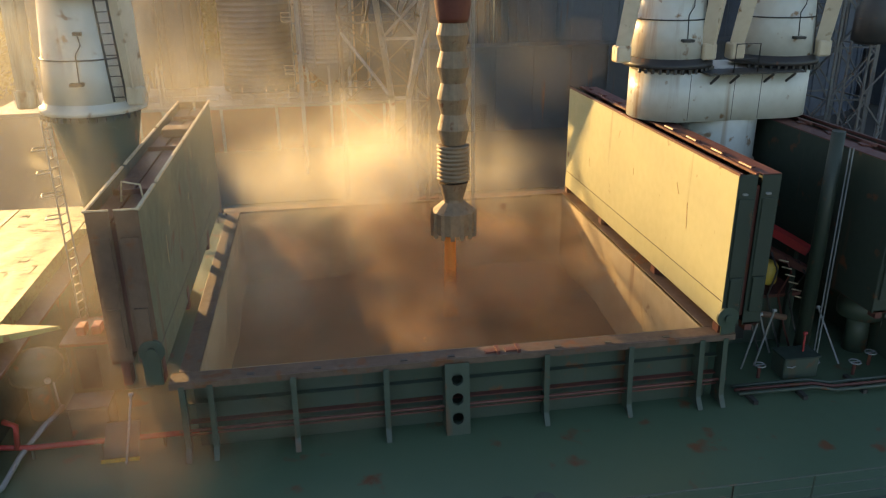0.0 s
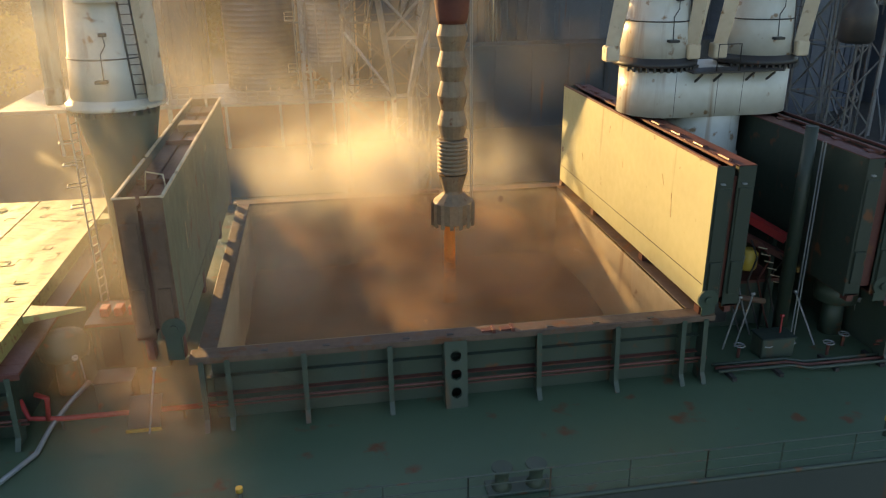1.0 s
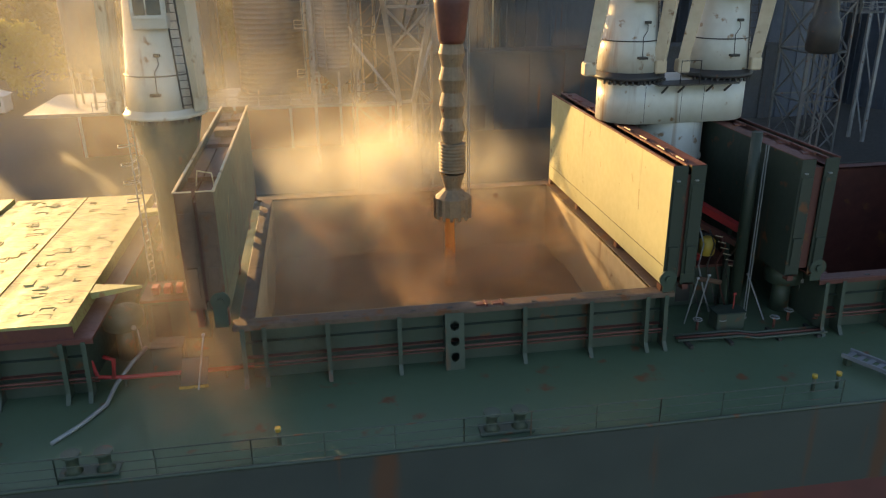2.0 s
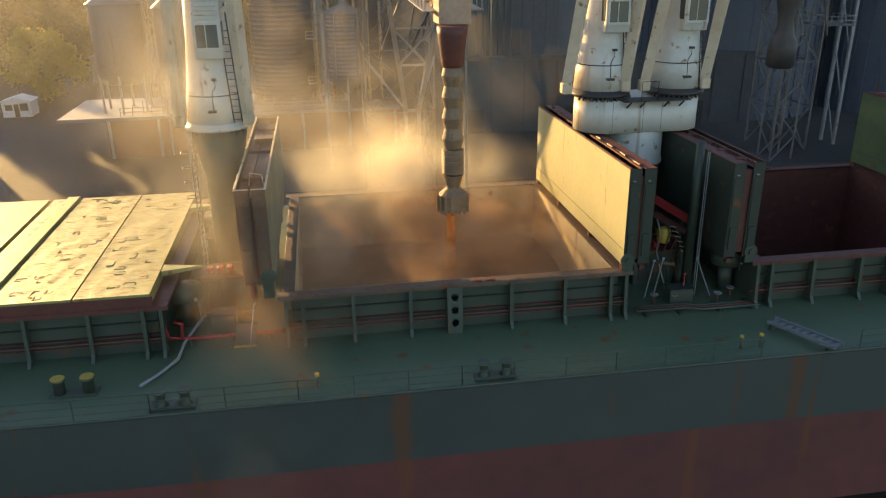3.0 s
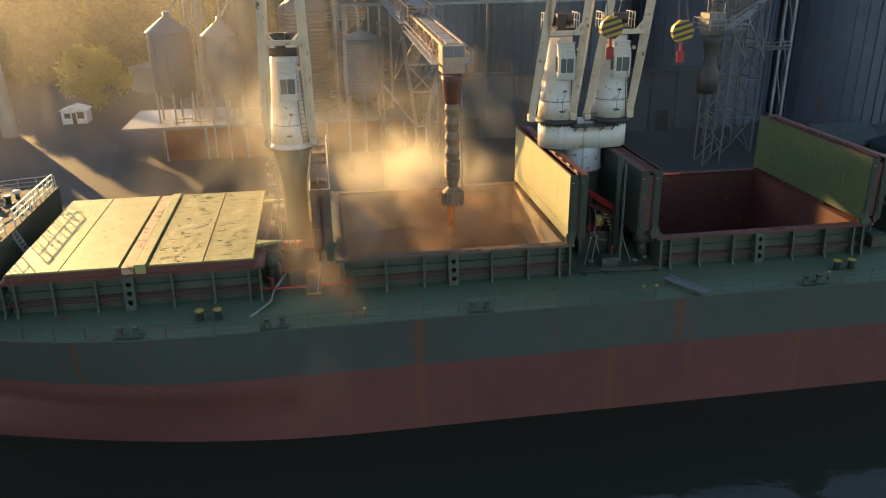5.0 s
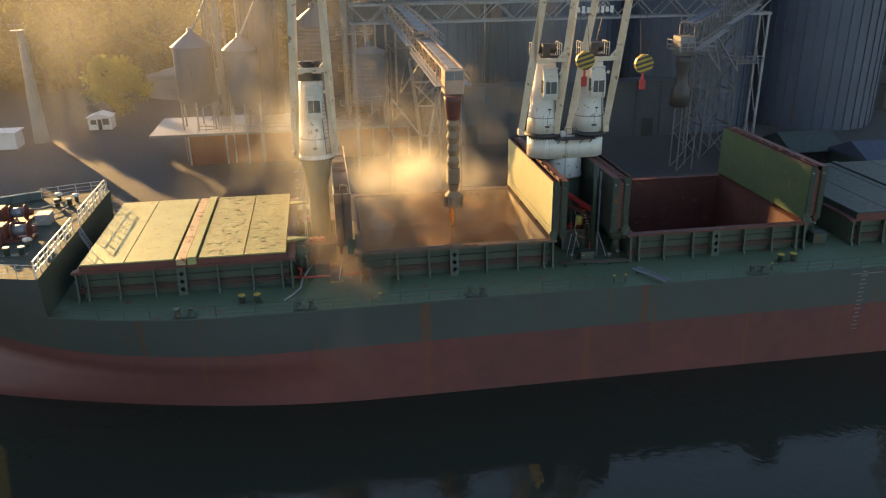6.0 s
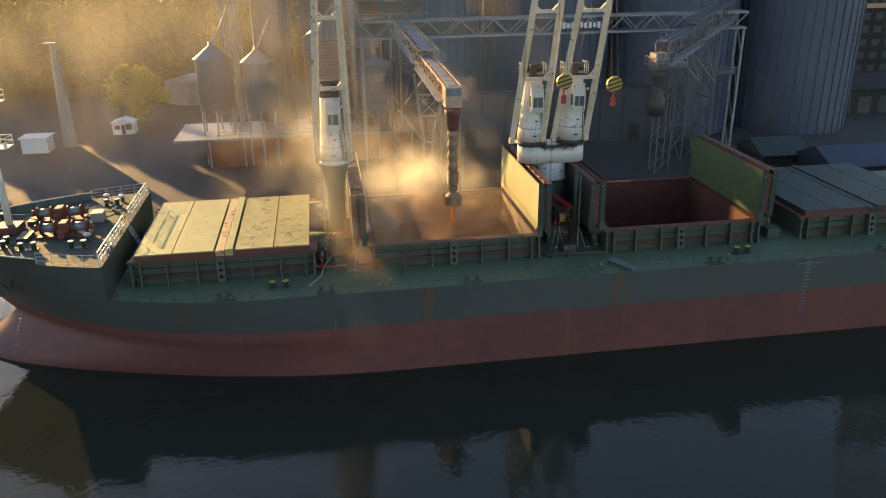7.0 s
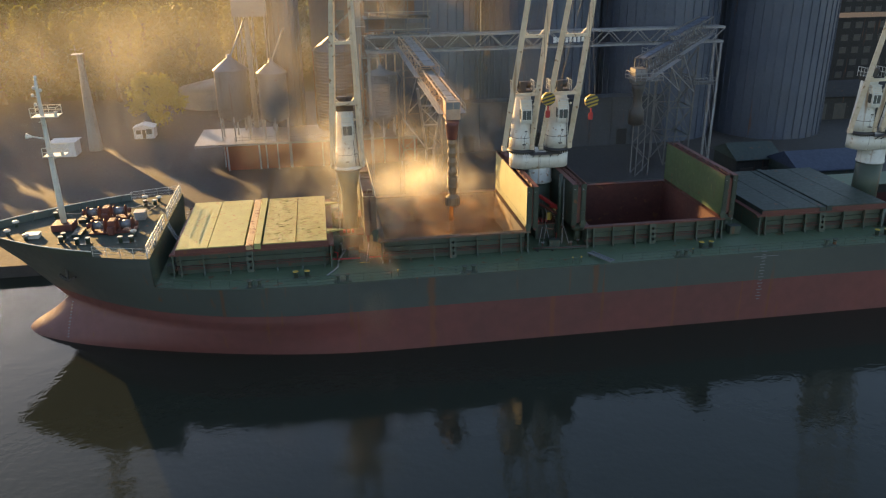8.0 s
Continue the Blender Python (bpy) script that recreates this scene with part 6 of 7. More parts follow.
for k in range(5):
    bm = bmesh.new()
    x = 13.5 + 0.22 * k
    pipe(bm, [(x, 6.4, DECK_Z + 1.3 - 0.1 * (k % 2)), (x - 0.1, 6.05, DECK_Z + 1.15), (x - 0.15 + 0.1 * k, 5.95, DECK_Z + 0.5), (x - 0.4, 5.8, DECK_Z + 0.06), (x - 1.2 + 0.2 * k, 5.4, DECK_Z + 0.06)], 0.035, 6)
    part("hose", bm, DARK if k % 2 else GALV, t)
for x, y, tx, ty, h, m, lab in ((10.35, 1.2, 10.6, 0.9, 2.3, GALV, "pale steel lashing bar leaning at the raised cover"), (10.9, 1.3, 11.1, 0.9, 2.4, GALV, "pale steel lashing bar leaning at the raised cover"),
                                (12.2, 0.5, 12.3, 0.7, 1.5, RED_BRIGHT, "short red lashing bar standing by the deck box"), (-10.4, -0.75, -10.0, -0.5, 2.2, GALV, "pale steel lashing bar leaning at the coaming corner"),
                                (14.0, 0.9, 13.6, 2.0, 1.8, GALV, "pale steel lashing bar leaning at the derrick post")):
    t = thing("lashing_bar", (x, y, DECK_Z), lab, "bar", "lashing bars")
    bm = bmesh.new()
    tube(bm, (x, y, DECK_Z + 0.003), (tx, ty, DECK_Z + h), 0.035, n=6)
    part("rod", bm, m, t)
    bm = bmesh.new()
    tube(bm, (tx - 0.06, ty, DECK_Z + h), (tx + 0.06, ty, DECK_Z + h), 0.06, n=8)
    part("eye", bm, m, t)
for x in (10.6, 11.6, 12.6, 14.0, 15.0):
    t = thing("deck_valve", (x, 0.4 + 0.3 * math.sin(x * 3), DECK_Z), "small pipe valve with a hand wheel on deck", "valve", "deck valves")
    y = 0.4 + 0.3 * math.sin(x * 3)
    bm = bmesh.new()
    tube(bm, (x, y, DECK_Z + 0.003), (x, y, DECK_Z + 0.5), 0.06, n=8)
    part("stem", bm, RED, t)
    bm = bmesh.new()
    pipe(bm, [(x + 0.2 * math.cos(a * math.pi / 4), y + 0.2 * math.sin(a * math.pi / 4), DECK_Z + 0.52) for a in range(9)], 0.025, 5)
    beam(bm, (x - 0.2, y, DECK_Z + 0.52), (x + 0.2, y, DECK_Z + 0.52), 0.03)
    part("hand_wheel", bm, GALV, t)
t = thing("deck_pipes", (12.5, -0.6, DECK_Z), "low run of red and green pipes crossing between the hatches", "pipes")
for k in range(3):
    bm = bmesh.new()
    pipe(bm, [(9.2, -0.15 - 0.25 * k, DECK_Z + 0.2), (12.0, -0.2 - 0.25 * k, DECK_Z + 0.2), (12.6, -0.5 - 0.25 * k, DECK_Z + 0.2), (15.8, -0.5 - 0.25 * k, DECK_Z + 0.2)], 0.06, 7)
    part("tube", bm, RED if k % 2 else GREEN, t)
for x in (9.6, 11.4, 13.6, 15.4):
    bm = bmesh.new()
    box(bm, x - 0.08, x + 0.08, -1.1, 0.0, DECK_Z + 0.003, DECK_Z + 0.14)
    part("support", bm, DARK, t)

t = thing("hydraulic_ram", (12.3, 3.2, DECK_Z), "sloping bright red hydraulic ram with rods and hoses between the hatches", "hydraulic ram")
bm = bmesh.new()
beam(bm, (11.2, 4.7, 13.5), (13.2, 2.5, 12.35), 0.42, 0.3)
part("arm", bm, RED_BRIGHT, t)
bm = bmesh.new()
beam(bm, (11.2, 4.2, 12.6), (13.3, 2.2, 11.6), 0.3, 0.25)
part("lower_arm", bm, RED, t)
for x, y, z in ((11.6, 4.25, 13.1), (12.9, 2.85, 12.3)):
    bm = bmesh.new()
    beam(bm, (x, y, DECK_Z + 0.003), (x, y, z), 0.18)
    part("stand", bm, DARK_GREEN, t)
for k in range(6):
    bm = bmesh.new()
    tube(bm, (12.05 + 0.14 * k, 2.5 - 0.05 * k, 12.1 - 0.28 * k), (12.35 + 0.14 * k, 2.35 - 0.05 * k, 12.05 - 0.28 * k), 0.022, n=6)
    part("rung", bm, PALE_EDGE, t)
bm = bmesh.new()
tube(bm, (11.2, 1.9, 10.3), (12.2, 1.8, 10.1), 0.11, n=12)
part("cylinder", bm, END_BROWN, t, "dusty brown ram cylinder")
for k in range(5):
    bm = bmesh.new()
    x = 11.2 + 0.42 * k
    pipe(bm, [(x, 3.4 - 0.2 * k, 12.4 - 0.1 * k), (x + 0.1, 3.0 - 0.2 * k, 11.6), (x - 0.1, 2.7, 10.6), (x + 0.15, 2.4, 9.4), (x + 0.3, 2.0, 8.56)], 0.04, 6)
    part("hose", bm, (DARK, GALV, DARK, RED, DARK)[k], t)
bm = bmesh.new()
lathe(bm, 12.0, 3.0, [(0.3, 11.0), (0.36, 11.1), (0.36, 11.7), (0.2, 11.85)], 14)
part("valve_body", bm, YELLOW, t, "worn yellow valve body")

# pipes and loose gear beside the second hatch's forward corner
t = thing("fire_main", (-14, 0, DECK_Z), "red fire pipe with valves and bends beside the coaming", "pipe")
bm = bmesh.new()
pipe(bm, [(-14.4, 0.2, 9.6), (-14.2, 0.1, 8.95), (-13.2, 0.0, 8.9), (-8.2, 0.0, 8.9)], 0.09, 8)
part("main_pipe", bm, RED_BRIGHT, t)
bm = bmesh.new()
pipe(bm, [(-13.6, 0.0, 8.9), (-13.5, 0.0, 9.7), (-13.9, 0.2, 9.75)], 0.09, 8)
part("riser", bm, RED_BRIGHT, t)
for x in (-13.2, -11.2, -9.4):
    bm = bmesh.new()
    tube(bm, (x, 0, 8.5), (x, 0, 8.9), 0.05, n=6)
    part("support", bm, GREEN, t)
t = thing("drain_hose", (-13.6, -1.5, DECK_Z), "grey hose lying over the deck from a pipe", "hose")
bm = bmesh.new()
pipe(bm, [(-12.6, 1.4, 9.4), (-13.0, 0.6, 9.2), (-13.5, -0.2, 8.75), (-13.6, -1.4, 8.6), (-14.2, -2.6, 8.58), (-14.9, -3.6, 8.58)], 0.08, 8)
part("tube", bm, GALV, t)
t = thing("hinged_plate", (-10.6, 0.1, DECK_Z), "tilted grey-green steel plate with a yellow lower edge", "plate")
bm = bmesh.new()
vs = [(-11.1, -0.55, 8.56), (-10.1, -0.55, 8.56), (-10.0, 0.0, 9.5), (-11.0, 0.0, 9.5)]
f = [bm.verts.new(v) for v in vs]
g = [bm.verts.new((a, b + 0.06, c)) for a, b, c in vs]
bm.faces.new(f), bm.faces.new(g[::-1])
for i in range(4):
    bm.faces.new((f[i], g[i], g[(i + 1) % 4], f[(i + 1) % 4]))
part("sheet", bm, DIM_GREEN, t)
bm = bmesh.new()
box(bm, -11.15, -10.05, -0.62, -0.56, 8.503, 8.6)
part("edge_bar", bm, YELLOW, t)
for x, y, w, d, h, m, lab in ((-11.7, 1.2, 1.2, 0.9, 1.1, GREEN, "green steel deck box by the coaming"), (12.0, 0.6, 1.3, 0.8, 0.8, GREEN, "dark green deck box between the hatches"),
                              (34.9, 0.6, 1.4, 0.9, 1.0, GREEN, "dark green deck box between the hatches"), (-33.0 + 1.2, 0.5, 0.9, 0.7, 0.9, GREEN, "dark green deck box by the forecastle")):
    t = thing("deck_box", (x, y, DECK_Z), lab, "box", "deck boxes")
    bm = bmesh.new()
    box(bm, x - w / 2, x + w / 2, y - d / 2, y + d / 2, DECK_Z + 0.003, DECK_Z + h, 0.04)
    part("body", bm, m, t)
    bm = bmesh.new()
    box(bm, x - w / 2 - 0.03, x + w / 2 + 0.03, y - d / 2 - 0.03, y + d / 2 + 0.03, DECK_Z + h, DECK_Z + h + 0.05)
    part("lid", bm, DIM_GREEN, t)

# accommodation ladder stowed at the deck edge
t = thing("gangway", (16.0, -4.7, DECK_Z), "pale aluminium gangway lying on deck at the ship's side", "gangway")
for s in (-0.3, 0.3):
    bm = bmesh.new()
    beam(bm, (15.2 + s, -3.1 + s * 0.5, 8.9), (16.8 + s, -6.2 + s * 0.5, 8.9), 0.09, 0.16)
    part("side_rail", bm, DULL_SHEET, t)
for i in range(9):
    k = (i + 0.5) / 9
    bm = bmesh.new()
    beam(bm, (14.9 + 1.6 * k, -3.25 - 3.1 * k, 8.88), (15.5 + 1.6 * k, -2.95 - 3.1 * k, 8.88), 0.2, 0.03)
    part("tread", bm, DULL_SHEET, t)
for x, y in ((15.1, -3.4), (16.5, -5.9)):
    bm = bmesh.new()
    box(bm, x - 0.12, x + 0.12, y - 0.12, y + 0.12, DECK_Z + 0.003, 8.82)
    part("chock", bm, GREEN, t)

# small posts with yellow tops along the edge
for x in (12.6, 13.6, -7.2, 27.0):
    t = thing("sounding_pipe", (x, -4.9, DECK_Z), "short dark pipe with a yellow cap on the deck", "pipe", "sounding pipes")
    bm = bmesh.new()
    lathe(bm, x, -4.9, [(0.07, DECK_Z + 0.003), (0.07, DECK_Z + 0.55)], 10)
    part("stem", bm, GREEN, t)
    bm = bmesh.new()
    lathe(bm, x, -4.9, [(0.1, DECK_Z + 0.55), (0.1, DECK_Z + 0.7)], 10)
    part("cap", bm, YELLOW, t)

# draught marks on the side: plain bars
for i in range(16):
    z = 2.6 + 0.4 * i
    bm = bmesh.new()
    y = CL - half(35.2, z) - 0.012
    w = 0.32 if i % 2 else 0.2
    box(bm, 35.2 - w, 35.2 + w, y - 0.01, y, z, z + 0.1)
    part("draught_mark", bm, DULL_SHEET, ship)
bm = bmesh.new()
box(bm, 33.9, 37.0, CL - HALF - 0.02, CL - HALF - 0.012, 8.02, 8.1)
part("load_line", bm, DULL_SHEET, ship)

for i in range(12):
    z = 0.5 + 0.25 * i
    bm = bmesh.new()
    y = CL - half(-44.8, z)
    box(bm, -44.9, -44.7, y - 0.02, y + 0.06, z, z + 0.1)
    part("draught_mark", bm, DULL_SHEET, ship)

# anchor in its pocket on the bow
t = thing("anchor", (-43.0, CL - half(-43, 9) - 0.1, 9.0), "dark anchor housed against the bow plating", "anchor")
ya = CL - half(-43, 9.0)
bm = bmesh.new()
beam(bm, (-43, ya - 0.25, 9.9), (-43, ya - 0.35, 8.2), 0.22)
part("shank", bm, DARK, t)
bm = bmesh.new()
beam(bm, (-44.0, ya + 0.2, 8.7), (-43, ya - 0.35, 8.15), 0.2, 0.3)
beam(bm, (-43, ya - 0.35, 8.15), (-42.0, ya - 0.85, 8.7), 0.3, 0.2)
part("fluke", bm, DARK, t)

# ---- plant behind ----
def chute(p, q, r, label):
    t = thing("grain_pipe", q, label, "pipe", "grain pipes")
    bm = bmesh.new()
    tube(bm, p, q, r, n=10)
    part("tube", bm, GALV, t)
    bm = bmesh.new()
    tube(bm, Vector(q) + Vector((0, 0, -0.5)), Vector(q) + Vector((0, 0, 0.25)), r * 1.5, n=10)
    part("collar", bm, GALV, t)


chute((-27.9, 79.0, 29.0), (-30.6, 71, 22.7), 0.16, "slim sloping grain pipe leading to a silo roof")
chute((-20.6, 77.0, 27.0), (-22.9, 68.3, 22.1), 0.16, "slim sloping grain pipe leading to a silo roof")
chute((-5.0, 77, 32.0), (-11.6, 78, 25.8), 0.2, "slim sloping grain pipe leading to a silo roof")
chute((-4.0, 76, 30.0), (-2.6, 69, 20.2), 0.2, "slim sloping grain pipe leading to a bin")

# rooftop walkway and frames among the small silos
t = thing("canopy_rail", (-24, 66.3, 7.0), "rusty hand rail and frames on the canopy roof", "railing")
for i in range(24):
    bm = bmesh.new()
    x = -31 + 1.25 * i
    beam(bm, (x, 66.4 + 0.8 * (i % 3), 7.0), (x + 0.15 * (i % 2), 66.4 + 0.8 * (i % 3), 8.1 + 0.25 * (i % 4)), 0.09)
    part("post", bm, LATTICE, t)
for z in (7.6, 8.1):
    bm = bmesh.new()
    tube(bm, (-31, 66.4, z), (-2.4, 66.4, z), 0.05, n=5)
    part("bar", bm, LATTICE, t)

# height and left end enlarged past what is known, to shade the third hatch
t = thing("plant_building", (-7, 84, QUAY), "tall rusty brown plant building among pipes", "building")
bm = bmesh.new()
box(bm, -15.5, 3.5, 84, 92, QUAY, 37.0)
part("wall", bm, BRICK, t)
for i in range(4):
    for k in range(7):
        bm = bmesh.new()
        x, z = -10 + 3.4 * i, QUAY + 3 + 4.6 * k
        box(bm, x, x + 1.6, 83.95, 84.02, z, z + 1.8)
        part("window", bm, GLASS, t)
bm = bmesh.new()
box(bm, -15.9, 3.9, 83.6, 92.4, 37.0, 37.4)
part("roof", bm, ROOF, t)
for i in range(6):
    x = -6.2 + 1.7 * i
    t = thing("riser_pipe", (x, 72.5, QUAY), "vertical rusty riser pipe with flanges in the plant", "pipe", "riser pipes")
    bm = bmesh.new()
    top = 24 + 3 * math.sin(i * 2.1)
    tube(bm, (x, 72.5 + 0.6 * (i % 2), QUAY), (x, 72.5 + 0.6 * (i % 2), top), 0.17, n=10)
    part("tube", bm, BOOM, t)
    for k in range(6):
        bm = bmesh.new()
        z = QUAY + 3 + 3.4 * k
        tube(bm, (x, 72.5 + 0.6 * (i % 2), z), (x, 72.5 + 0.6 * (i % 2), z + 0.2), 0.3, n=10)
        part("flange", bm, LATTICE, t)
# closed casings added inside the lattice towers to shade the after hatches
for i, (x, y) in enumerate(((-6.0, 76.2), (-4.4, 76.6), (-3.2, 77.0), (-27.8, 79.5))):
    t = thing("bucket_elevator", (x, y, QUAY), "tall closed casing of dull sheet steel, added to cast shade", "elevator", "bucket elevators")
    bm = bmesh.new()
    box(bm, x - 0.45, x + 0.45, y, y + 1.4, QUAY, 46 - 3 * i)
    part("casing", bm, (GALV, BRICK, DARK_LATTICE, GALV)[i], t)
    for k in range(9):
        bm = bmesh.new()
        box(bm, x - 0.55, x + 0.55, y - 0.1, y + 1.5, QUAY + 4 * k + 3, QUAY + 4 * k + 3.2)
        part("casing_flange", bm, LATTICE, t)
# cross platforms on the elevator tower
for k in range(5):
    z = 9 + 6 * k
    t = thing("tower_platform", (-4.6, 74.5, z), "steel grating platform with hand rail on the elevator tower", "platform", "tower platforms")
    bm = bmesh.new()
    box(bm, -7.6, -1.6, 73.6, 75.0, z, z + 0.12)
    part("grating", bm, LATTICE, t)
    for h in (0.6, 1.1):
        bm = bmesh.new()
        tube(bm, (-7.6, 73.65, z + h), (-1.6, 73.65, z + h), 0.06, n=5)
        part("bar", bm, GALV, t)
    for i in range(6):
        bm = bmesh.new()
        tube(bm, (-7.6 + 1.2 * i, 73.65, z), (-7.6 + 1.2 * i, 73.65, z + 1.1), 0.06, n=5)
        part("post", bm, GALV, t)

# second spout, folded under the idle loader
t = thing("loading_spout", (31.5, 25.0, 13.0), "idle loading spout under the second boom, darkened for shade", "loading spout")
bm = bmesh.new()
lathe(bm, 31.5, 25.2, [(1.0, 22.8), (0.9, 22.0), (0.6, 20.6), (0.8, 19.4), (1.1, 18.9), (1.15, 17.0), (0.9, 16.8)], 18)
# near-black sleeve, the idle spout's shade put into its colour
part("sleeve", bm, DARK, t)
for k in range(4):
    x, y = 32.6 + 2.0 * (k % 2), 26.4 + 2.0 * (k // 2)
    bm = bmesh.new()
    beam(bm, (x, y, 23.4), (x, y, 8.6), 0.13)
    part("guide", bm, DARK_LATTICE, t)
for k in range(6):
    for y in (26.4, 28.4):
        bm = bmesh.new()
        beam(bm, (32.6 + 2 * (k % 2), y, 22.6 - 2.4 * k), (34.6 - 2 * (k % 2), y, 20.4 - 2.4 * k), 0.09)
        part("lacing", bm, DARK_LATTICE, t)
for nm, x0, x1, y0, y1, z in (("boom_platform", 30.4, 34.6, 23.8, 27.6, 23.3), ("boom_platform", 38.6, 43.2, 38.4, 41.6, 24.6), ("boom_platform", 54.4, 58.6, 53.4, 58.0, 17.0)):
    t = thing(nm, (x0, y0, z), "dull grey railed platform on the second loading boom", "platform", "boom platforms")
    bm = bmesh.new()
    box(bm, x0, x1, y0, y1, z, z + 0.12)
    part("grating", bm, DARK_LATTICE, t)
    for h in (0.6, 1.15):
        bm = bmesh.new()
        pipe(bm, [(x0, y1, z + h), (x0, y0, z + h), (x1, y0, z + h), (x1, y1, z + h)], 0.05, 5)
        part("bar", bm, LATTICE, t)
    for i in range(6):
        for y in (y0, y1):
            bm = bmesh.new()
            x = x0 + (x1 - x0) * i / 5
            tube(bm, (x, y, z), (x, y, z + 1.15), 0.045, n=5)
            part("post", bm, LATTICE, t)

# box added over the slim elevator tower and the tall silo for shade
t = thing("head_house", (-26, 80, 29.2), "sheet steel box on posts, added to shade the third hatch", "head house")
bm = bmesh.new()
box(bm, -30.2, -23.6, 77.5, 83.0, 29.2, 40.0)
part("wall", bm, DULL_SHEET, t)
bm = bmesh.new()
box(bm, -30.6, -23.2, 77.1, 83.4, 40.0, 40.3)
part("roof", bm, ROOF, t)
for x, y in ((-29.8, 78), (-29.8, 82.5), (-24.2, 78), (-24.2, 82.5)):
    bm = bmesh.new()
    beam(bm, (x, y, QUAY), (x, y, 29.2), 0.28)
    part("post", bm, LATTICE, t)

# sheds at the far end of the quay
def shed(name, x0, x1, y0, y1, h, ridge, wall, roof, label, bays):
    t = thing(name, ((x0 + x1) / 2, (y0 + y1) / 2, QUAY), label, "shed", "sheds")
    bm = bmesh.new()
    box(bm, x0, x1, y0, y1, QUAY, QUAY + h)
    part("wall", bm, wall, t)
    bm = bmesh.new()
    ym = (y0 + y1) / 2
    rows = [[(x0 - 0.4, y, z), (x1 + 0.4, y, z)] for y, z in ((y0 - 0.5, QUAY + h), (ym, QUAY + h + ridge), (y1 + 0.5, QUAY + h))]
    grid(bm, rows)
    low = [[(x, y, z - 0.15) for x, y, z in r] for r in rows]
    grid(bm, low[::-1])
    for x in (x0 - 0.4, x1 + 0.4):
        bm.faces.new([bm.verts.new((x, y, z)) for y, z in ((y0 - 0.5, QUAY + h), (ym, QUAY + h + ridge), (y1 + 0.5, QUAY + h))])
    part("roof", bm, roof, t)
    for i in range(bays):
        w = (x1 - x0) / bays
        bm = bmesh.new()
        box(bm, x0 + w * (i + 0.2), x0 + w * (i + 0.8), y0 - 0.04, y0 + 0.02, QUAY + 0.1, QUAY + h * 0.7)
        part("opening", bm, DARK, t)
    return t


shed("warehouse", 100, 150, 84, 98, 5.5, 2.5, SHADED_RENDER, SHADED_RENDER, "long drab warehouse with dark bays on the quay", 10)
shed("tarpaulin_shed", 62, 74, 29, 38, 5.2, 2.2, DIM_GREEN, BLUE, "low shed under a blue tarpaulin roof on the quay", 3)
shed("store_shed", 56, 64, 38, 46, 5.0, 2.0, SHADED_RENDER, DIM_GREEN, "low store shed with a grey-green roof", 2)


def block(x0, x1, y0, y1, storeys, label, wall):
    t = thing("factory_block", ((x0 + x1) / 2, y0, QUAY), label, "building", "far buildings")
    h = storeys * 3.6
    bm = bmesh.new()
    box(bm, x0, x1, y0, y1, QUAY, QUAY + h)
    part("wall", bm, wall, t)
    bm = bmesh.new()
    box(bm, x0 - 0.3, x1 + 0.3, y0 - 0.3, y1 + 0.3, QUAY + h, QUAY + h + 0.5)
    part("roof", bm, SHADED_RENDER, t)
    n = int((x1 - x0) / 4)
    w = bmesh.new()
    box(w, 0, 2.2, -0.06, 0.02, 0, 1.8)
    me = mesh_of("window", w, DARK)
    for i in range(n):
        for k in range(storeys):
            piece("window", me, t, (x0 + 1 + 4 * i, y0, QUAY + 1 + 3.6 * k))
    return t


block(122, 190, 132, 146, 5, "long drab factory block with rows of windows", SHADED_RENDER)
block(140, 250, 180, 196, 9, "far brick factory block with rows of windows", SHADED_RENDER)
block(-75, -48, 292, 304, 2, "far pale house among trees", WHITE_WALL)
block(60, 120, 180, 200, 5, "far grey factory block behind the silos", SHADED_RENDER)



# ---- grain dust in the air ----
scene.cycles.transparent_max_bounces = 200


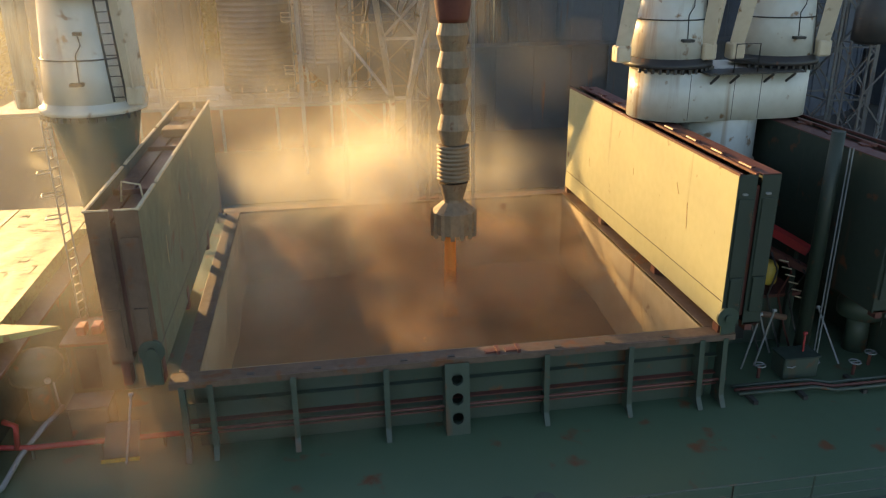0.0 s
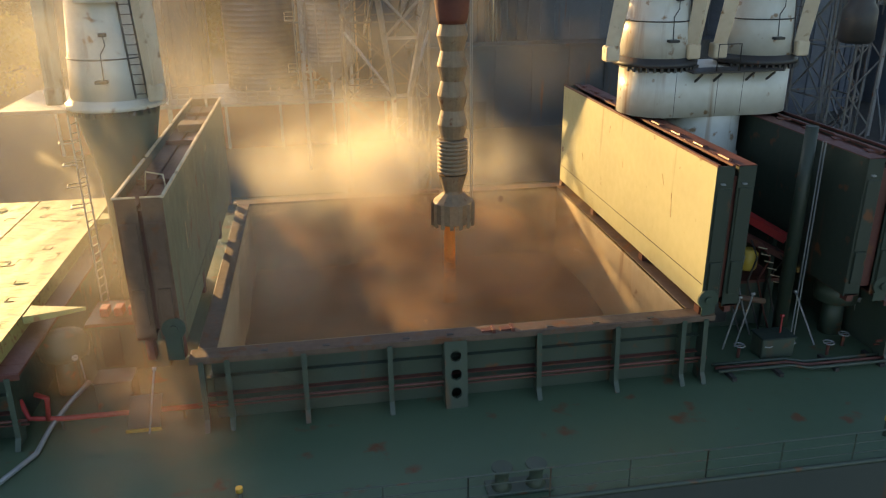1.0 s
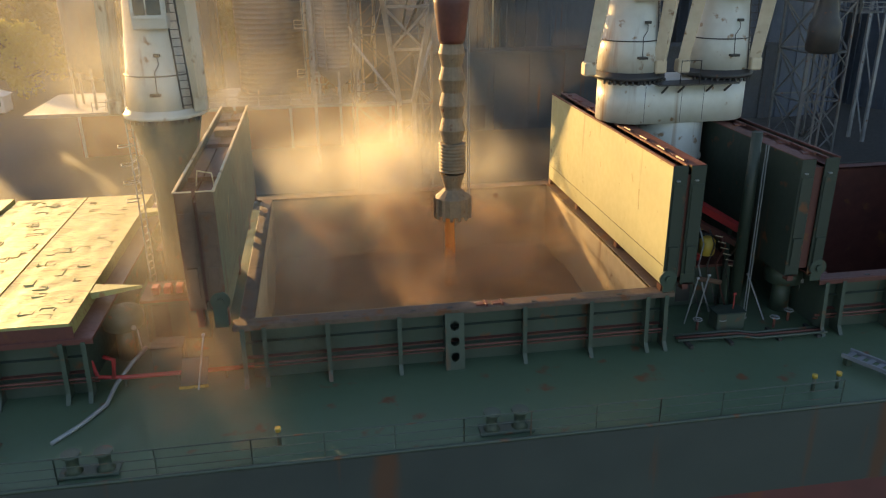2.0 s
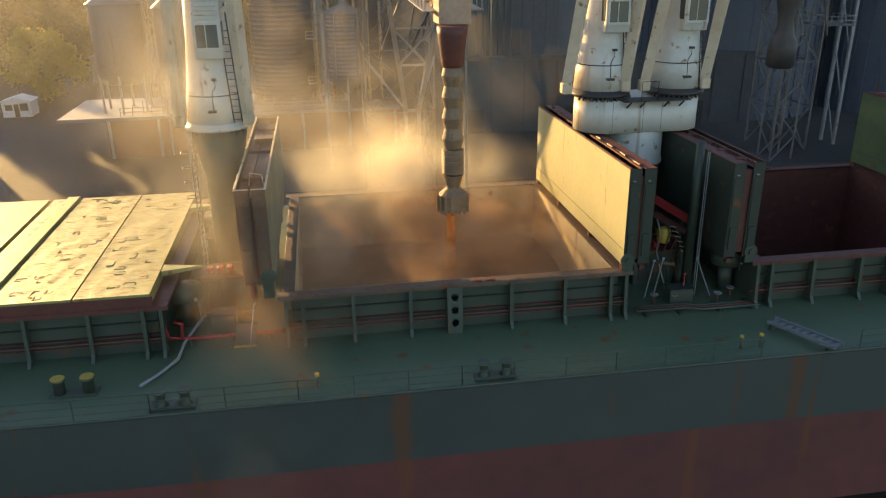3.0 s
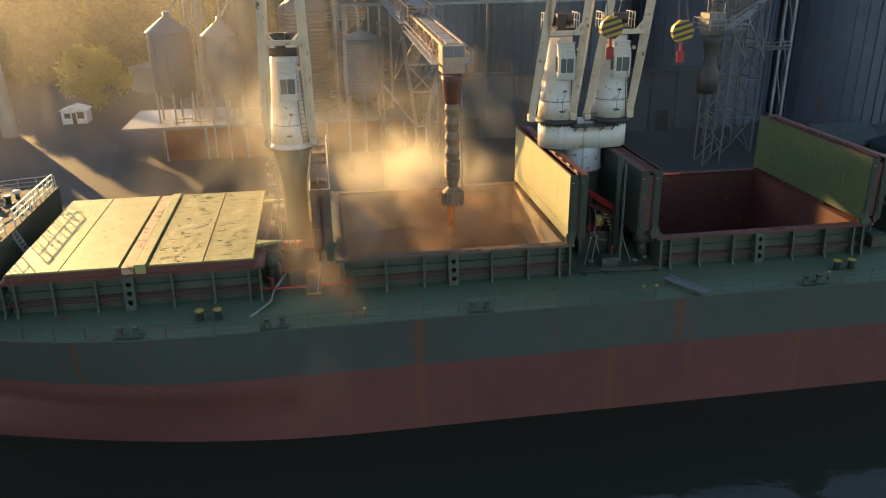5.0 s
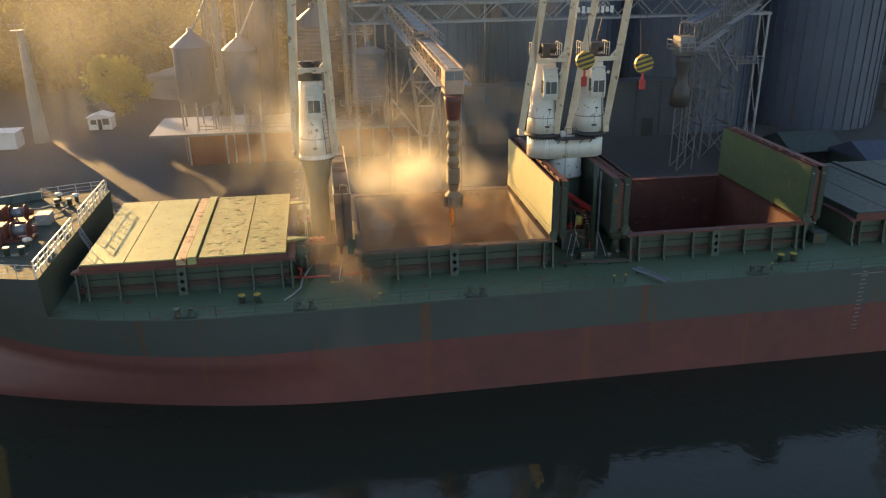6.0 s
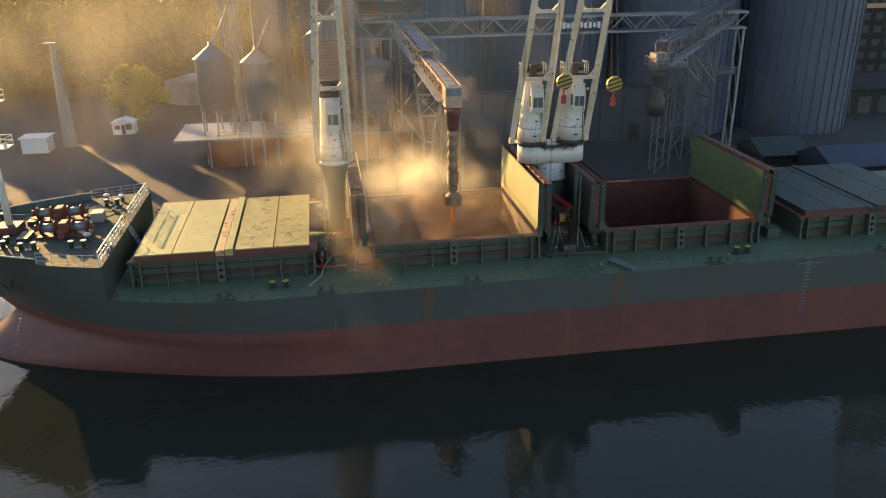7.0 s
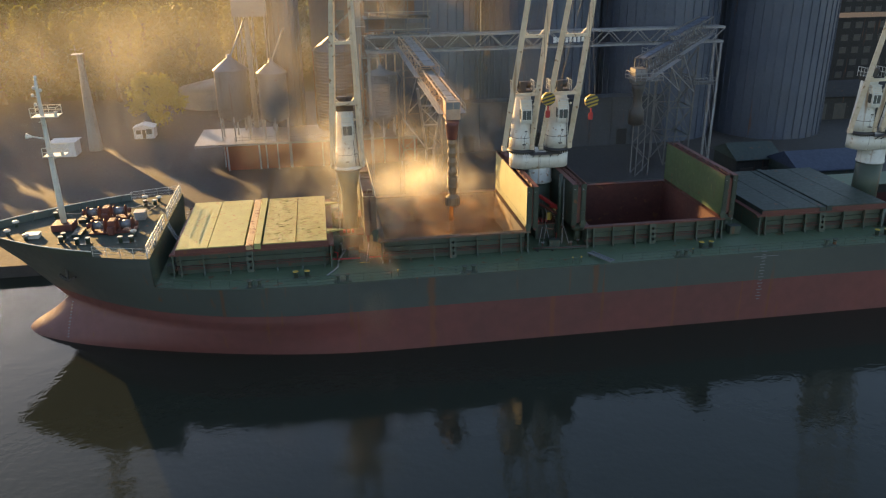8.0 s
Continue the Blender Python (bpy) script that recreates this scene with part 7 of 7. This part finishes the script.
def dust(name, tufts, clouds, label, seed, lie=(0.25, -0.8, 0.4), matter=DUST):
    """Soft crumpled tufts of dust. clouds: x, y, z, spread in x, y, z, tuft size, thickness, share."""
    g = np.random.default_rng(seed)
    w = np.array([c[8] for c in clouds], float)
    c = np.array(clouds, float)[g.choice(len(clouds), tufts, p=w / w.sum())]
    p = c[:, :3] + np.clip(g.normal(size=(tufts, 3)), -2.2, 2.2) * c[:, 3:6]
    # each tuft spreads across the drift of the wind, more or less upright
    n = np.array(lie) + g.normal(size=(tufts, 3)) * 0.28
    n /= np.linalg.norm(n, axis=1, keepdims=True)
    a = np.cross(n, g.normal(size=(tufts, 3)))
    a /= np.linalg.norm(a, axis=1, keepdims=True)
    b = np.cross(n, a)
    size = c[:, 6] * g.uniform(0.6, 1.5, tufts)
    uv = [(0.0, 0.0)] + [(r * math.cos(math.pi * k / 4), r * math.sin(math.pi * k / 4)) for r in (0.5, 1.0) for k in range(8)]
    verts = []
    for u, v in uv:
        crumple = g.normal(size=(tufts, 1)) * 0.07 if u or v else np.zeros((tufts, 1))
        verts.append(p + (a * u + b * v * 0.8 + n * crumple) * size[:, None])
    verts = np.stack(verts, 1)
    tris = [(0, 1 + k, 1 + (k + 1) % 8) for k in range(8)]
    for k in range(8):
        i, j = 1 + k, 1 + (k + 1) % 8
        tris += [(i, i + 8, j + 8), (i, j + 8, j)]
    index = (np.array(tris)[None] + 17 * np.arange(tufts)[:, None, None]).reshape(-1).astype(np.int32)
    me = bpy.data.meshes.new(name)
    me.vertices.add(17 * tufts), me.loops.add(len(index)), me.polygons.add(len(index) // 3)
    me.vertices.foreach_set("co", verts.astype(np.float32).ravel())
    me.loops.foreach_set("vertex_index", index)
    me.polygons.foreach_set("loop_start", np.arange(0, len(index), 3, dtype=np.int32))
    me.update()
    me.polygons.foreach_set("use_smooth", [True] * len(me.polygons))
    layer = me.uv_layers.new(name="spread")
    layer.uv.foreach_set("vector", np.array(uv, np.float32)[index % 17].ravel())
    thick = me.attributes.new("thickness", "FLOAT", "POINT")
    thick.data.foreach_set("value", np.repeat(c[:, 7] * g.uniform(0.6, 1.3, tufts), 17).astype(np.float32))
    me.materials.append(matter)
    return tagged(new(name, me), label, "dust", kind="stuff")


dust("grain_dust", 190, [(-1.8, 15.0, 12.5, 2.7, 1.8, 0.7, 2.6, 0.22, 6), (-3.8, 16.5, 14.4, 3.2, 2.2, 1.4, 3.0, 0.08, 4.5), (3.4, 14.5, 12.5, 2.2, 2.0, 0.9, 2.6, 0.08, 2.6),
                         (-1, 19, 17.0, 4.2, 3.0, 2.2, 3.6, 0.06, 3), (1.8, 9.6, 11.0, 1.6, 1.2, 0.6, 1.8, 0.09, 1.6)], "golden billows of grain dust over the open hold", 11)
dust("hold_dust", 120, [(-0.6, 8.4, 9.7, 3.4, 3.6, 0.3, 3.0, 0.40, 1), (-0.5, 12.8, 10.2, 4.0, 1.0, 0.4, 2.4, 0.40, 0.9), (-6.2, 7.0, 10.0, 0.5, 3.6, 0.4, 2.0, 0.30, 0.3), (4.2, 8.0, 9.9, 2.0, 3.2, 0.5, 2.6, 0.26, 0.6)], "brown dust lying in the open hold over the grain", 14, (0.2, -0.5, 0.9), BROWN_DUST)
dust("drifting_dust", 150, [(-10.5, 6, 14.0, 2.8, 4.0, 2.6, 3.6, 0.048, 5), (-11, 3, 20.5, 3.0, 2.0, 3.0, 4.2, 0.04, 2.5), (-15, 18, 16, 4, 6, 3.0, 3.8, 0.055, 2.5)],
     "thin veil of dust drifting past the crane", 12)
dust("deck_dust", 84, [(-9.9, -0.9, 12.6, 0.7, 0.5, 1.7, 1.7, 0.05, 0.8), (-9.2, -1.6, 9.6, 1.2, 0.9, 0.8, 2.2, 0.042, 1.0), (-9.4, -4.6, 8.6, 0.9, 1.2, 1.0, 2.0, 0.036, 0.6), (-10.0, -7.2, 6.0, 0.8, 0.5, 1.4, 2.0, 0.036, 0.5)], "thin brown dust falling past the coaming to the deck", 16, matter=BROWN_DUST)
dust("yard_haze", 190, [(-26, 58, 31, 16, 6, 9, 11, 0.034, 60), (-6, 64, 30, 10, 4, 7, 9, 0.03, 30), (8, 44, 22, 11, 6, 7, 9, 0.045, 40), (45, 50, 14, 22, 6, 8, 12, 0.014, 30), (-60, 50, 10, 18, 10, 3.5, 9, 0.018, 40)],
     "golden evening haze among the silos and over the quay", 13, (0.1, -0.95, 0.2), HAZE)
dust("tree_haze", 110, [(-80, 90, 18, 28, 12, 8, 16, 0.034, 70), (-60, 128, 24, 30, 6, 8, 16, 0.016, 40)], "golden evening haze in front of the trees", 19, (0.1, -0.95, 0.2), HAZE)
